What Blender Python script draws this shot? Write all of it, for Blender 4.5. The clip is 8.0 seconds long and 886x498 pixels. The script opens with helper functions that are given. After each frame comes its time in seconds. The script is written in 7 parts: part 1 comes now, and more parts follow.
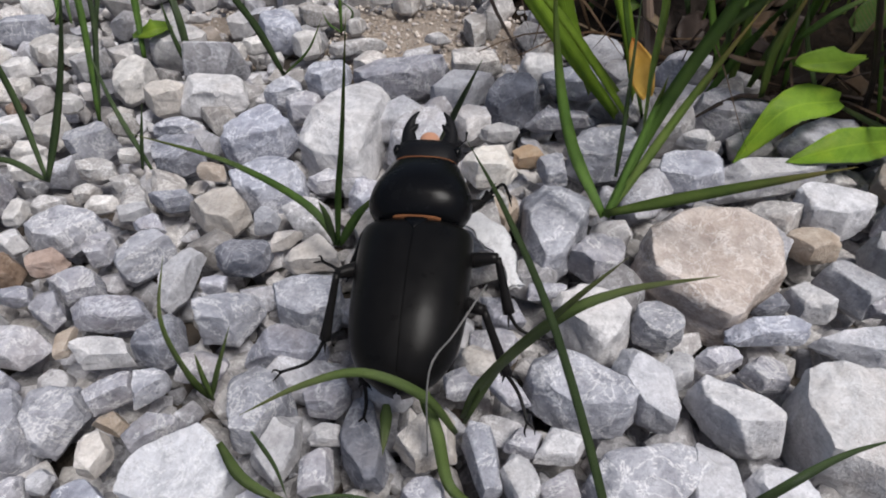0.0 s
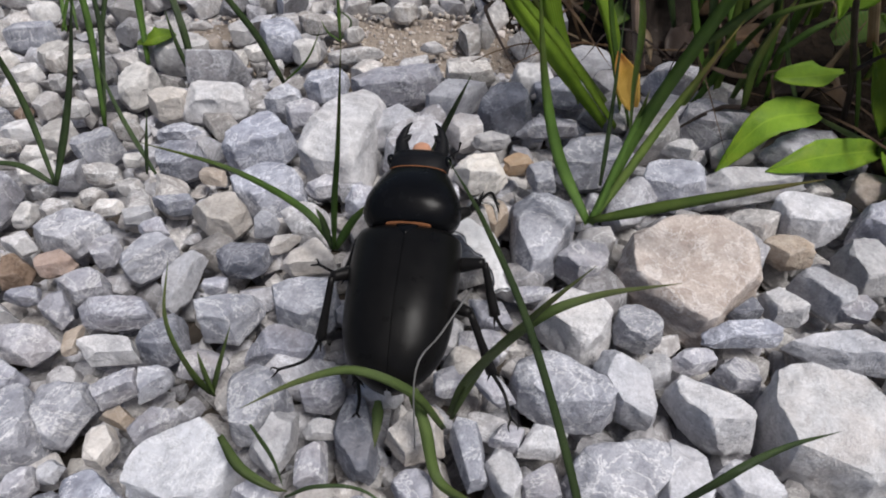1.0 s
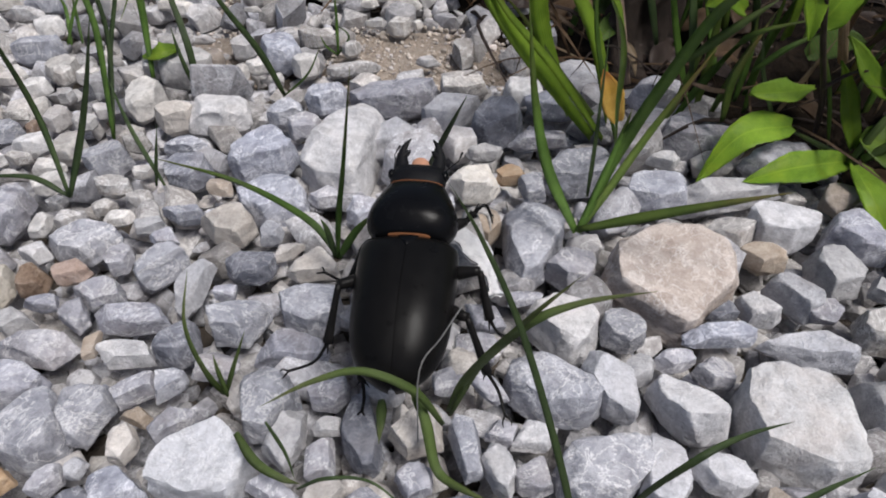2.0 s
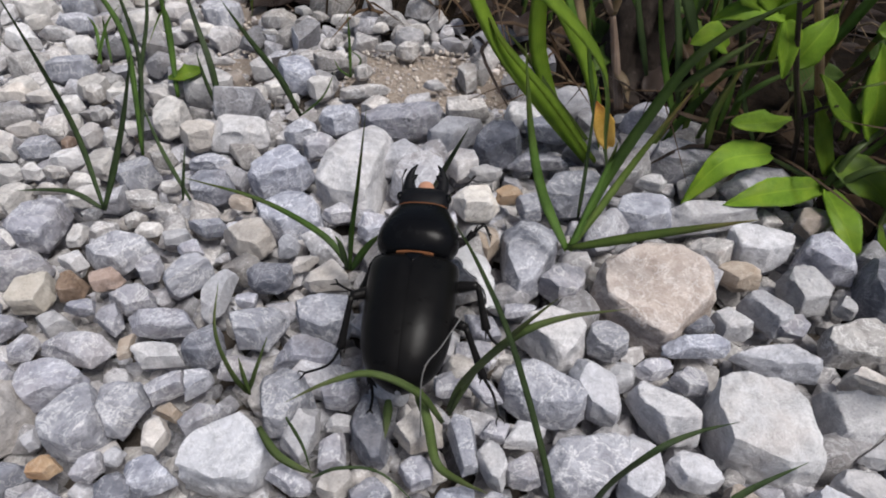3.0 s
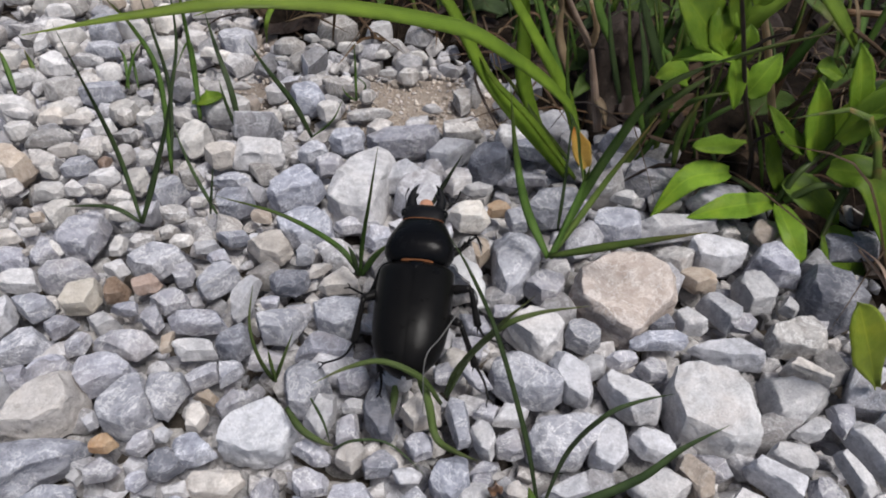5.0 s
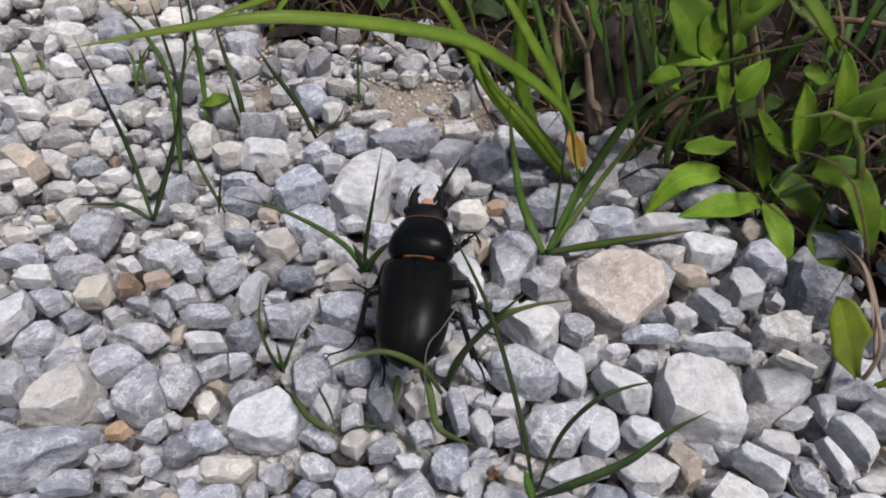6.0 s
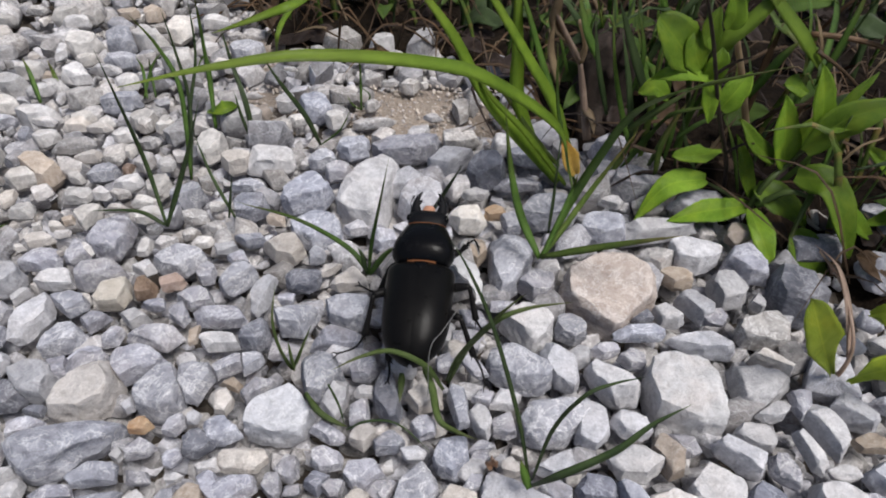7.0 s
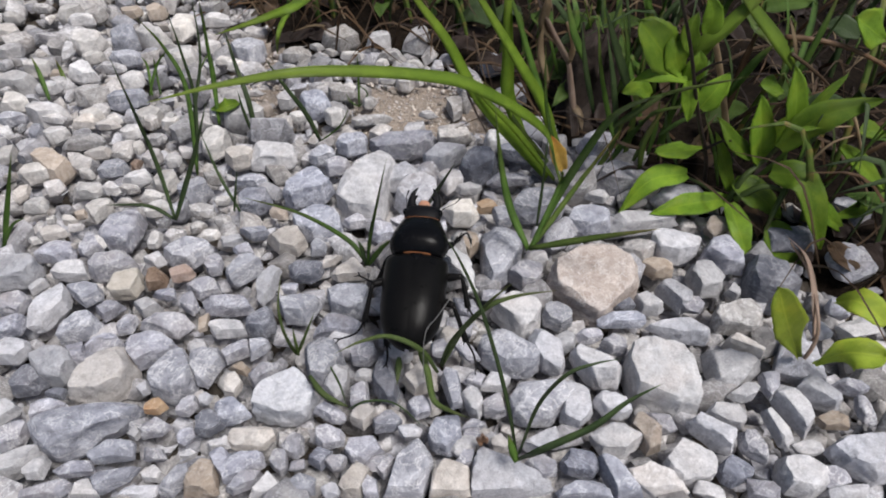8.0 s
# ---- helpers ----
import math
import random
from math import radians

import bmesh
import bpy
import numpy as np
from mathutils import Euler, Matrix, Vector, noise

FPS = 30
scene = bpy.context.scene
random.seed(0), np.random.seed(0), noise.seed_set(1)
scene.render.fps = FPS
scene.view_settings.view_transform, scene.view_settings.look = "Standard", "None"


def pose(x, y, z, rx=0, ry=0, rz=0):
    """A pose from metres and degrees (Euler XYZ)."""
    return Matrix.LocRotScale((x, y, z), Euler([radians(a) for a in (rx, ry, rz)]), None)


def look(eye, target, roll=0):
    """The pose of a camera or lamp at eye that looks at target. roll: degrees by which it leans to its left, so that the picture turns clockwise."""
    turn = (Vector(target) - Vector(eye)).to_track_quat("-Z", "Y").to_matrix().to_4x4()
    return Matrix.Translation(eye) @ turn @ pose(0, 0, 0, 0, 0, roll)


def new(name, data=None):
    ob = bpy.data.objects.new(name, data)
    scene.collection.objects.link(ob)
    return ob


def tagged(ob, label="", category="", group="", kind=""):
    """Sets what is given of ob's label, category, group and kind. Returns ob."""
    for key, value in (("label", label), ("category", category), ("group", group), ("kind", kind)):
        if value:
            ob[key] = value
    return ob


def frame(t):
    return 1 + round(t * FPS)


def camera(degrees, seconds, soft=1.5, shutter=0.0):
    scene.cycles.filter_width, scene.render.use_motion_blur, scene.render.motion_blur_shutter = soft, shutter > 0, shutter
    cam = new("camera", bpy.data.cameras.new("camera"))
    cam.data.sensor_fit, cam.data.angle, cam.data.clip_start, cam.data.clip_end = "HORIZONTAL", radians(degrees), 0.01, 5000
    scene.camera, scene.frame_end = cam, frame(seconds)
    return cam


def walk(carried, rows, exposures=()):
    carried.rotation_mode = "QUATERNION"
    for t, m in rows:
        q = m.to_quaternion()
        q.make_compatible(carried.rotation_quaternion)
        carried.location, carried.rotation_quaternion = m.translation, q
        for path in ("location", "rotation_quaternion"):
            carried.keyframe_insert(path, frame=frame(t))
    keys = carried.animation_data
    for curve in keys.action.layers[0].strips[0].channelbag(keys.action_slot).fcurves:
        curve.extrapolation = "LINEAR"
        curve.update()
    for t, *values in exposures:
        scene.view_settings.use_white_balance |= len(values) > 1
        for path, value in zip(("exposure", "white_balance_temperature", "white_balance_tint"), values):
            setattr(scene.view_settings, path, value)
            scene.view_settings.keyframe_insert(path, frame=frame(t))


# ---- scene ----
cam = camera(70.39, 8.0, soft=1.9)
PATH = [
    (0, (0.01207, 0.01264, 0.06982), (0.01211, 0.08111, -0.00306), -1.82),
    (0.3, (0.01170, 0.01190, 0.07060), (0.01157, 0.08073, -0.00194), -1.85),
    (0.5, (0.01162, 0.01148, 0.07118), (0.01095, 0.07950, -0.00212), -1.87),
    (0.8, (0.01270, 0.01080, 0.07230), (0.01279, 0.07877, -0.00105), -1.56),
    (1, (0.01322, 0.01026, 0.07316), (0.01337, 0.07876, 0.00031), -1.36),
    (1.2, (0.01320, 0.00970, 0.07400), (0.01436, 0.07827, 0.00122), -1.25),
    (2.3, (0.01210, 0.00570, 0.08020), (0.01350, 0.07433, 0.00748), -0.64),
    (2.5, (0.01208, 0.00464, 0.08179), (0.01297, 0.07382, 0.00959), -0.53),
    (2.8, (0.01230, 0.00290, 0.08440), (0.01305, 0.07172, 0.01186), -0.37),
    (3, (0.01244, 0.00176, 0.08607), (0.01338, 0.07098, 0.01390), -0.26),
    (3.5, (0.01147, -0.00114, 0.08903), (0.01236, 0.06804, 0.01683), -0.24),
    (3.8, (0.01110, -0.00320, 0.09040), (0.01262, 0.06638, 0.01859), -0.35),
    (4, (0.01109, -0.00452, 0.09148), (0.01201, 0.06476, 0.01938), -0.43),
    (4.5, (0.01202, -0.00715, 0.09523), (0.01331, 0.06271, 0.02370), -0.27),
    (6, (0.01170, -0.01304, 0.10141), (0.01336, 0.05677, 0.02983), 0.07),
    (6.5, (0.01115, -0.01530, 0.10346), (0.01305, 0.05435, 0.03173), 0.10),
    (6.8, (0.01090, -0.01620, 0.10590), (0.01315, 0.05369, 0.03442), 0.23),
    (7, (0.01077, -0.01686, 0.10761), (0.01294, 0.05256, 0.03566), 0.31),
    (7.2, (0.01060, -0.01770, 0.10920), (0.01242, 0.05136, 0.03690), 0.39),
    (7.5, (0.01053, -0.01937, 0.11112), (0.01297, 0.04968, 0.03883), 0.50),
    (8, (0.01108, -0.02218, 0.11389), (0.01376, 0.04604, 0.04082), 0.52),
]
walk(cam, [(t, look(eye, target, roll)) for t, eye, target, roll in PATH])

# ---- light: bright overcast sky, sun veiled by cloud ----
SUN_ELEVATION, SUN_ROTATION = radians(66), radians(124)
world = bpy.data.worlds.new("overcast_sky")
world.use_nodes = True
scene.world = world
wn = world.node_tree.nodes
sky = wn.new("ShaderNodeTexSky")
sky.sky_type = "NISHITA"
sky.sun_disc = False
sky.sun_elevation, sky.sun_rotation = SUN_ELEVATION, SUN_ROTATION
sky.air_density, sky.dust_density, sky.ozone_density = 1.0, 4.0, 1.0
world.node_tree.links.new(sky.outputs["Color"], wn["Background"].inputs["Color"])
wn["Background"].inputs["Strength"].default_value = 0.096

sun_data = bpy.data.lights.new("sun", "SUN")
sun_data.energy, sun_data.angle, sun_data.color = 3.9, radians(22), (1.0, 0.98, 0.96)
sun = new("sun", sun_data)
sun_way = Vector((math.sin(SUN_ROTATION) * math.cos(SUN_ELEVATION), math.cos(SUN_ROTATION) * math.cos(SUN_ELEVATION), math.sin(SUN_ELEVATION)))
sun.matrix_world = look(sun_way * 3, (0, 0, 0))
scene.view_settings.exposure = -0.08

# ---- materials ----
def material(name, rough=0.6, metal=0.0, spec=0.5):
    m = bpy.data.materials.new(name)
    m.use_nodes = True
    b = m.node_tree.nodes["Principled BSDF"]
    b.inputs["Roughness"].default_value, b.inputs["Metallic"].default_value = rough, metal
    b.inputs["Specular IOR Level"].default_value = spec
    return m, m.node_tree, b


def noise_at(nt, scale, detail=4.0, rough=0.55, coord=None, distort=0.0):
    n = nt.nodes.new("ShaderNodeTexNoise")
    n.inputs["Scale"].default_value, n.inputs["Detail"].default_value, n.inputs["Roughness"].default_value = scale, detail, rough
    n.inputs["Distortion"].default_value = distort
    nt.links.new(coord if coord else nt.nodes.new("ShaderNodeNewGeometry").outputs["Position"], n.inputs["Vector"])
    return n.outputs["Fac"]


def ramp(nt, fac, *stops):
    r = nt.nodes.new("ShaderNodeValToRGB")
    while len(r.color_ramp.elements) < len(stops):
        r.color_ramp.elements.new(0.5)
    for e, (p, c) in zip(r.color_ramp.elements, stops):
        e.position, e.color = p, (*c, 1) if len(c) == 3 else c
    nt.links.new(fac, r.inputs["Fac"])
    return r.outputs["Color"]


def mix(nt, fac, a, b, blend="MIX"):
    n = nt.nodes.new("ShaderNodeMix")
    n.data_type, n.blend_type = "RGBA", blend
    for i, v in ((0, fac), (6, a), (7, b)):
        if hasattr(v, "links"):
            nt.links.new(v, n.inputs[i])
        else:
            n.inputs[i].default_value = v if i == 0 else (*v, 1)
    return n.outputs[2]


def scalar(nt, op, a, b):
    n = nt.nodes.new("ShaderNodeMath")
    n.operation = op
    for i, v in enumerate((a, b)):
        if hasattr(v, "links"):
            nt.links.new(v, n.inputs[i])
        else:
            n.inputs[i].default_value = v
    return n.outputs[0]


def relief(nt, b, height, depth, strength=1.0):
    n = nt.nodes.new("ShaderNodeBump")
    n.inputs["Strength"].default_value, n.inputs["Distance"].default_value = strength, depth
    nt.links.new(height, n.inputs["Height"])
    nt.links.new(n.outputs["Normal"], b.inputs["Normal"])


def grey(v):
    return (v, v, v)


def rock(name, low, high, vein=(0.92, 0.92, 0.92), vein_amount=0.6, stain=(0.34, 0.25, 0.17), stain_amount=0.25, island=False):
    """Broken limestone: mottled ground colour, pale veins, faint rusty stains, rough broken faces."""
    m, nt, b = material(name, 0.78, spec=0.3)
    low, high, vein, stain = (tuple(v * 0.82 for v in c) for c in (low, high, vein, stain))
    # veins and bruises are pale on limestone, only a little lighter on bark
    pale = tuple(min(0.80, 0.36 + v * 0.7) for v in high) if max(high) > 0.2 else tuple(v * 1.5 for v in high)
    rnd = (nt.nodes.new("ShaderNodeNewGeometry").outputs["Random Per Island"] if island
           else nt.nodes.new("ShaderNodeObjectInfo").outputs["Random"])
    pos = nt.nodes.new("ShaderNodeNewGeometry").outputs["Position"]
    shift = nt.nodes.new("ShaderNodeVectorMath")
    shift.operation = "ADD"
    nt.links.new(pos, shift.inputs[0])
    nt.links.new(rnd, shift.inputs[1])
    at = shift.outputs[0]
    big = noise_at(nt, 130, 3, 0.55, at, 0.4)
    mid = noise_at(nt, 520, 6, 0.65, at)
    fine = noise_at(nt, 2600, 5, 0.7, at)
    blotch = scalar(nt, "ADD", scalar(nt, "MULTIPLY", noise_at(nt, 260, 5, 0.7, at, 0.8), 0.55), scalar(nt, "MULTIPLY", mid, 0.45))
    low = tuple(a + 0.12 * (b - a) for a, b in zip(low, high))
    base = mix(nt, ramp(nt, blotch, (0.38, grey(0)), (0.60, grey(1))), low, high)
    base = mix(nt, scalar(nt, "MULTIPLY", ramp(nt, big, (0.45, grey(0)), (0.72, grey(1))), stain_amount), base, stain)
    # pale calcite veins: thin bands of a warped noise
    warp = noise_at(nt, 190, 7, 0.66, at, 0.5)
    band = scalar(nt, "ABSOLUTE", scalar(nt, "SUBTRACT", warp, 0.5), 0)
    veins = ramp(nt, band, (0.0, grey(1)), (0.020, grey(0)))
    base = mix(nt, scalar(nt, "MULTIPLY", veins, vein_amount), base, vein)
    # a fine web of pale scratches and crystals, in patches
    web = scalar(nt, "ABSOLUTE", scalar(nt, "SUBTRACT", noise_at(nt, 380, 6, 0.64, at, 0.5), 0.5), 0)
    web = ramp(nt, web, (0.0, grey(1)), (0.022, grey(0)))
    patch = ramp(nt, noise_at(nt, 170, 3, 0.6, at), (0.42, grey(0)), (0.62, grey(1)))
    base = mix(nt, scalar(nt, "MULTIPLY", scalar(nt, "MULTIPLY", web, patch), 0.28 + 0.42 * vein_amount), base, pale)
    # thin dark cracks
    crack = scalar(nt, "ABSOLUTE", scalar(nt, "SUBTRACT", noise_at(nt, 150, 8, 0.7, at, 0.9), 0.46), 0)
    base = mix(nt, scalar(nt, "MULTIPLY", ramp(nt, crack, (0.0, grey(1)), (0.012, grey(0))), 0.42), base, tuple(v * 0.45 for v in low))
    # pale bruised edges, broken up
    edge = ramp(nt, nt.nodes.new("ShaderNodeNewGeometry").outputs["Pointiness"], (0.515, grey(0)), (0.60, grey(1)))
    bruise = scalar(nt, "MULTIPLY", edge, ramp(nt, noise_at(nt, 420, 4, 0.6, at), (0.40, grey(0)), (0.62, grey(0.55))))
    base = mix(nt, bruise, base, pale)
    # each stone a little lighter or darker
    tone = scalar(nt, "ADD", scalar(nt, "MULTIPLY", rnd, 0.70 if island else 0.42), 0.56 if island else 0.78)
    hue = ramp(nt, scalar(nt, "FRACT", scalar(nt, "MULTIPLY", rnd, 17.3), 0), (0.0, (0.95, 0.97, 1.05)), (0.5, (1.0, 0.99, 0.99)), (1.0, (1.03, 1.0, 0.965)))
    base = mix(nt, 1.0 if island else 0.6, base, mix(nt, 1.0, base, hue, "MULTIPLY"))
    speck = scalar(nt, "ADD", scalar(nt, "MULTIPLY", fine, 0.56), 0.72)
    both = scalar(nt, "MULTIPLY", tone, speck)
    comb = nt.nodes.new("ShaderNodeCombineColor")
    for i in range(3):
        nt.links.new(both, comb.inputs[i])
    base = mix(nt, 1.0, base, comb.outputs[0], "MULTIPLY")
    nt.links.new(base, b.inputs["Base Color"])
    height = scalar(nt, "ADD", scalar(nt, "MULTIPLY", mid, 0.8), scalar(nt, "MULTIPLY", fine, 0.25))
    relief(nt, b, height, 0.0008, 0.9)
    return m


ROCK = {
    "g": rock("grey_limestone", (0.235, 0.236, 0.272), (0.50, 0.50, 0.555)),
    "b": rock("blue_grey_limestone", (0.222, 0.230, 0.272), (0.485, 0.497, 0.556), vein=(0.92, 0.92, 0.94), vein_amount=0.66, stain_amount=0.08),
    "d": rock("dark_grey_limestone", (0.121, 0.129, 0.163), (0.281, 0.292, 0.342), vein=(0.66, 0.67, 0.70), vein_amount=0.5, stain_amount=0.12),
    "w": rock("pale_limestone", (0.40, 0.40, 0.421), (0.70, 0.696, 0.718), vein=(0.36, 0.355, 0.365), vein_amount=0.35, stain_amount=0.15),
    "c": rock("cream_limestone", (0.50, 0.465, 0.44), (0.78, 0.74, 0.705), vein=(0.38, 0.33, 0.28), vein_amount=0.3),
    "t": rock("tan_limestone", (0.35, 0.285, 0.23), (0.53, 0.455, 0.385), vein=(0.58, 0.52, 0.44), vein_amount=0.3, stain_amount=0.4),
    "T": rock("tan_pink_limestone", (0.355, 0.285, 0.24), (0.61, 0.525, 0.46), vein=(0.80, 0.75, 0.70), vein_amount=0.65, stain=(0.38, 0.36, 0.35), stain_amount=0.35),
    "W": rock("white_limestone", (0.47, 0.465, 0.468), (0.79, 0.78, 0.78), vein=(0.42, 0.38, 0.36), vein_amount=0.35, stain=(0.46, 0.32, 0.22), stain_amount=0.28),
    "h": rock("dusty_grey_limestone", (0.25, 0.24, 0.235), (0.53, 0.51, 0.50)),
    "v": rock("dusty_pale_limestone", (0.42, 0.405, 0.395), (0.80, 0.775, 0.75), vein=(0.36, 0.35, 0.345), vein_amount=0.35, stain_amount=0.2),
    "u": rock("bluish_white_limestone", (0.35, 0.358, 0.39), (0.59, 0.60, 0.645), vein_amount=0.3, stain_amount=0.05),
    "y": rock("creamy_white_limestone", (0.61, 0.565, 0.49), (0.85, 0.80, 0.725), vein=(0.5, 0.42, 0.33), vein_amount=0.2),
    "p": rock("pinkish_limestone", (0.37, 0.27, 0.22), (0.52, 0.40, 0.34), vein=(0.5, 0.40, 0.33), vein_amount=0.2, stain_amount=0.4),
    "o": rock("rusty_orange_stone", (0.38, 0.23, 0.12), (0.58, 0.44, 0.30), vein=(0.5, 0.40, 0.33), vein_amount=0.2, stain=(0.38, 0.17, 0.06), stain_amount=0.6),
    "r": rock("dark_rusty_stone", (0.14, 0.09, 0.06), (0.34, 0.25, 0.19), vein=(0.5, 0.40, 0.33), vein_amount=0.2, stain=(0.08, 0.05, 0.035), stain_amount=0.7),
}
FILL_ROCK = rock("mixed_grey_gravel", (0.225, 0.22, 0.23), (0.555, 0.54, 0.542), island=True)

GRAIN = rock("tan_sand_grains", (0.44, 0.36, 0.30), (0.70, 0.62, 0.54), vein_amount=0.2, island=True)


def soil_material(name="sandy_soil", tone=1.0):
    m, nt, b = material(name, 0.95, spec=0.15)
    a, c = noise_at(nt, 45, 5), noise_at(nt, 900, 6, 0.7)
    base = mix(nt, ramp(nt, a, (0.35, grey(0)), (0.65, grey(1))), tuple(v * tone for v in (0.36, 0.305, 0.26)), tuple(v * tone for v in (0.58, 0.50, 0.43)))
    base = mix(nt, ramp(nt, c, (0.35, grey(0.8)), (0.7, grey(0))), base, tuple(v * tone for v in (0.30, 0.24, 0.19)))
    nt.links.new(base, b.inputs["Base Color"])
    relief(nt, b, scalar(nt, "ADD", c, noise_at(nt, 260, 5)), 0.002)
    return m


def shaded_humus_material():
    m, nt, b = material("shaded_dark_humus", 0.95, spec=0.1)
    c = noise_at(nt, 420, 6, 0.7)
    # brown humus, coloured darker still to stand for shade under the plants
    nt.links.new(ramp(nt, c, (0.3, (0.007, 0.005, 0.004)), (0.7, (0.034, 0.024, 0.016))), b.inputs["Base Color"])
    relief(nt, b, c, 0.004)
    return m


def far_gravel_material():
    m, nt, b = material("far_gravel", 0.85, spec=0.25)
    v = nt.nodes.new("ShaderNodeTexVoronoi")
    v.inputs["Scale"].default_value = 115
    nt.links.new(nt.nodes.new("ShaderNodeNewGeometry").outputs["Position"], v.inputs["Vector"])
    sep = nt.nodes.new("ShaderNodeSeparateColor")
    nt.links.new(v.outputs["Color"], sep.inputs[0])
    base = ramp(nt, sep.outputs[0], (0.0, (0.18, 0.185, 0.205)), (0.7, (0.37, 0.36, 0.37)), (1.0, (0.43, 0.385, 0.335)))
    base = mix(nt, ramp(nt, v.outputs["Distance"], (0.35, grey(0)), (0.75, grey(1))), base, (0.08, 0.07, 0.06))
    nt.links.new(base, b.inputs["Base Color"])
    relief(nt, b, scalar(nt, "SUBTRACT", 1.0, v.outputs["Distance"]), 0.006)
    return m


def far_verge_material():
    m, nt, b = material("far_grass", 0.9, spec=0.2)
    c = noise_at(nt, 160, 6, 0.7)
    nt.links.new(ramp(nt, c, (0.3, (0.02, 0.022, 0.01)), (0.5, (0.06, 0.10, 0.025)), (0.75, (0.13, 0.17, 0.05))), b.inputs["Base Color"])
    relief(nt, b, c, 0.02)
    return m


def grass_material(name, low, high, tip=None, veined=False):
    m, nt, b = material(name, 0.42, spec=0.4)
    rnd = nt.nodes.new("ShaderNodeObjectInfo").outputs["Random"]
    c = noise_at(nt, 260, 4)
    base = mix(nt, ramp(nt, c, (0.3, grey(0)), (0.7, grey(1))), low, high)
    uv = nt.nodes.new("ShaderNodeUVMap").outputs["UV"]
    sep = nt.nodes.new("ShaderNodeSeparateXYZ")
    nt.links.new(uv, sep.inputs[0])
    # fine lengthwise ribs, and yellowed wear near tip and base
    ribs = nt.nodes.new("ShaderNodeTexWave")
    ribs.inputs["Scale"].default_value, ribs.inputs["Distortion"].default_value = 3.0, 0.3
    nt.links.new(uv, ribs.inputs["Vector"])
    base = mix(nt, scalar(nt, "MULTIPLY", ribs.outputs["Fac"], 0.22), base, tuple(v * 1.7 for v in high))
    if veined:
        # pale midrib and side veins, blotched with yellow
        across = scalar(nt, "ABSOLUTE", sep.outputs["X"], 0)
        rib = ramp(nt, across, (0.0, grey(1)), (0.16, grey(0)))
        side = scalar(nt, "FRACT", scalar(nt, "SUBTRACT", scalar(nt, "MULTIPLY", sep.outputs["Y"], 9.0), scalar(nt, "MULTIPLY", across, 0.7)), 0)
        side = ramp(nt, side, (0.0, grey(0.55)), (0.10, grey(0)))
        lines = scalar(nt, "MAXIMUM", rib, side)
        base = mix(nt, scalar(nt, "MULTIPLY", ramp(nt, noise_at(nt, 180, 5, 0.65), (0.5, grey(0)), (0.75, grey(1))), 0.45), base, tuple(v * f for v, f in zip(high, (1.7, 1.3, 1.0))))
        base = mix(nt, scalar(nt, "MULTIPLY", lines, 0.45), base, tuple(v * f for v, f in zip(high, (1.6, 1.4, 1.5))))
    if tip:
        worn = scalar(nt, "MULTIPLY", ramp(nt, sep.outputs["Y"], (0.55, grey(0)), (1.0, grey(1))), ramp(nt, noise_at(nt, 160, 4), (0.35, grey(0.2)), (0.65, grey(1))))
        base = mix(nt, worn, base, tip)
    tone = scalar(nt, "ADD", scalar(nt, "MULTIPLY", rnd, 0.6), 0.62)
    comb = nt.nodes.new("ShaderNodeCombineColor")
    for i in range(3):
        nt.links.new(tone, comb.inputs[i])
    base = mix(nt, 1.0, base, comb.outputs[0], "MULTIPLY")
    nt.links.new(base, b.inputs["Base Color"])
    relief(nt, b, ribs.outputs["Fac"], 0.00015, 0.5)
    # light passes through the blade
    trans = nt.nodes.new("ShaderNodeBsdfTranslucent")
    nt.links.new(base, trans.inputs["Color"])
    add = nt.nodes.new("ShaderNodeMixShader")
    add.inputs[0].default_value = 0.42
    nt.links.new(b.outputs[0], add.inputs[1])
    nt.links.new(trans.outputs[0], add.inputs[2])
    nt.links.new(add.outputs[0], nt.nodes["Material Output"].inputs["Surface"])
    return m


GREEN = {
    "d": grass_material("dark_green_grass", (0.045, 0.076, 0.030), (0.085, 0.130, 0.048)),
    "g": grass_material("green_grass", (0.066, 0.135, 0.026), (0.132, 0.24, 0.045), (0.20, 0.19, 0.06)),
    "b": grass_material("bright_green_grass", (0.125, 0.220, 0.022), (0.235, 0.36, 0.040), (0.28, 0.33, 0.07)),
    "y": grass_material("yellowing_grass", (0.080, 0.142, 0.028), (0.16, 0.225, 0.05), (0.36, 0.24, 0.09)),
    "o": grass_material("olive_green_grass", (0.080, 0.122, 0.032), (0.14, 0.20, 0.06), (0.16, 0.16, 0.07)),
    "s": grass_material("dry_straw", (0.24, 0.17, 0.10), (0.42, 0.32, 0.20)),
    "n": grass_material("brown_dead_grass", (0.075, 0.046, 0.027), (0.17, 0.11, 0.065)),
    "l": grass_material("green_weed_leaf", (0.100, 0.205, 0.014), (0.232, 0.375, 0.036), veined=True),
    "k": grass_material("yellow_green_weed_leaf", (0.24, 0.34, 0.03), (0.40, 0.50, 0.06), veined=True),
    "m": grass_material("reddish_stem", (0.13, 0.07, 0.04), (0.24, 0.15, 0.08)),
    "q": grass_material("pinkish_dry_stalk", (0.30, 0.21, 0.16), (0.50, 0.38, 0.30)),
    "z": grass_material("dark_woody_stem", (0.035, 0.025, 0.022), (0.085, 0.06, 0.05)),
}
# second soil: the sandy one darkened to 0.28, for shade between the stones
SOIL, GAP_SHADE_SOIL, HUMUS, FAR_GRAVEL, FAR_VERGE = soil_material(), soil_material("gap_shade_soil", 0.28), shaded_humus_material(), far_gravel_material(), far_verge_material()


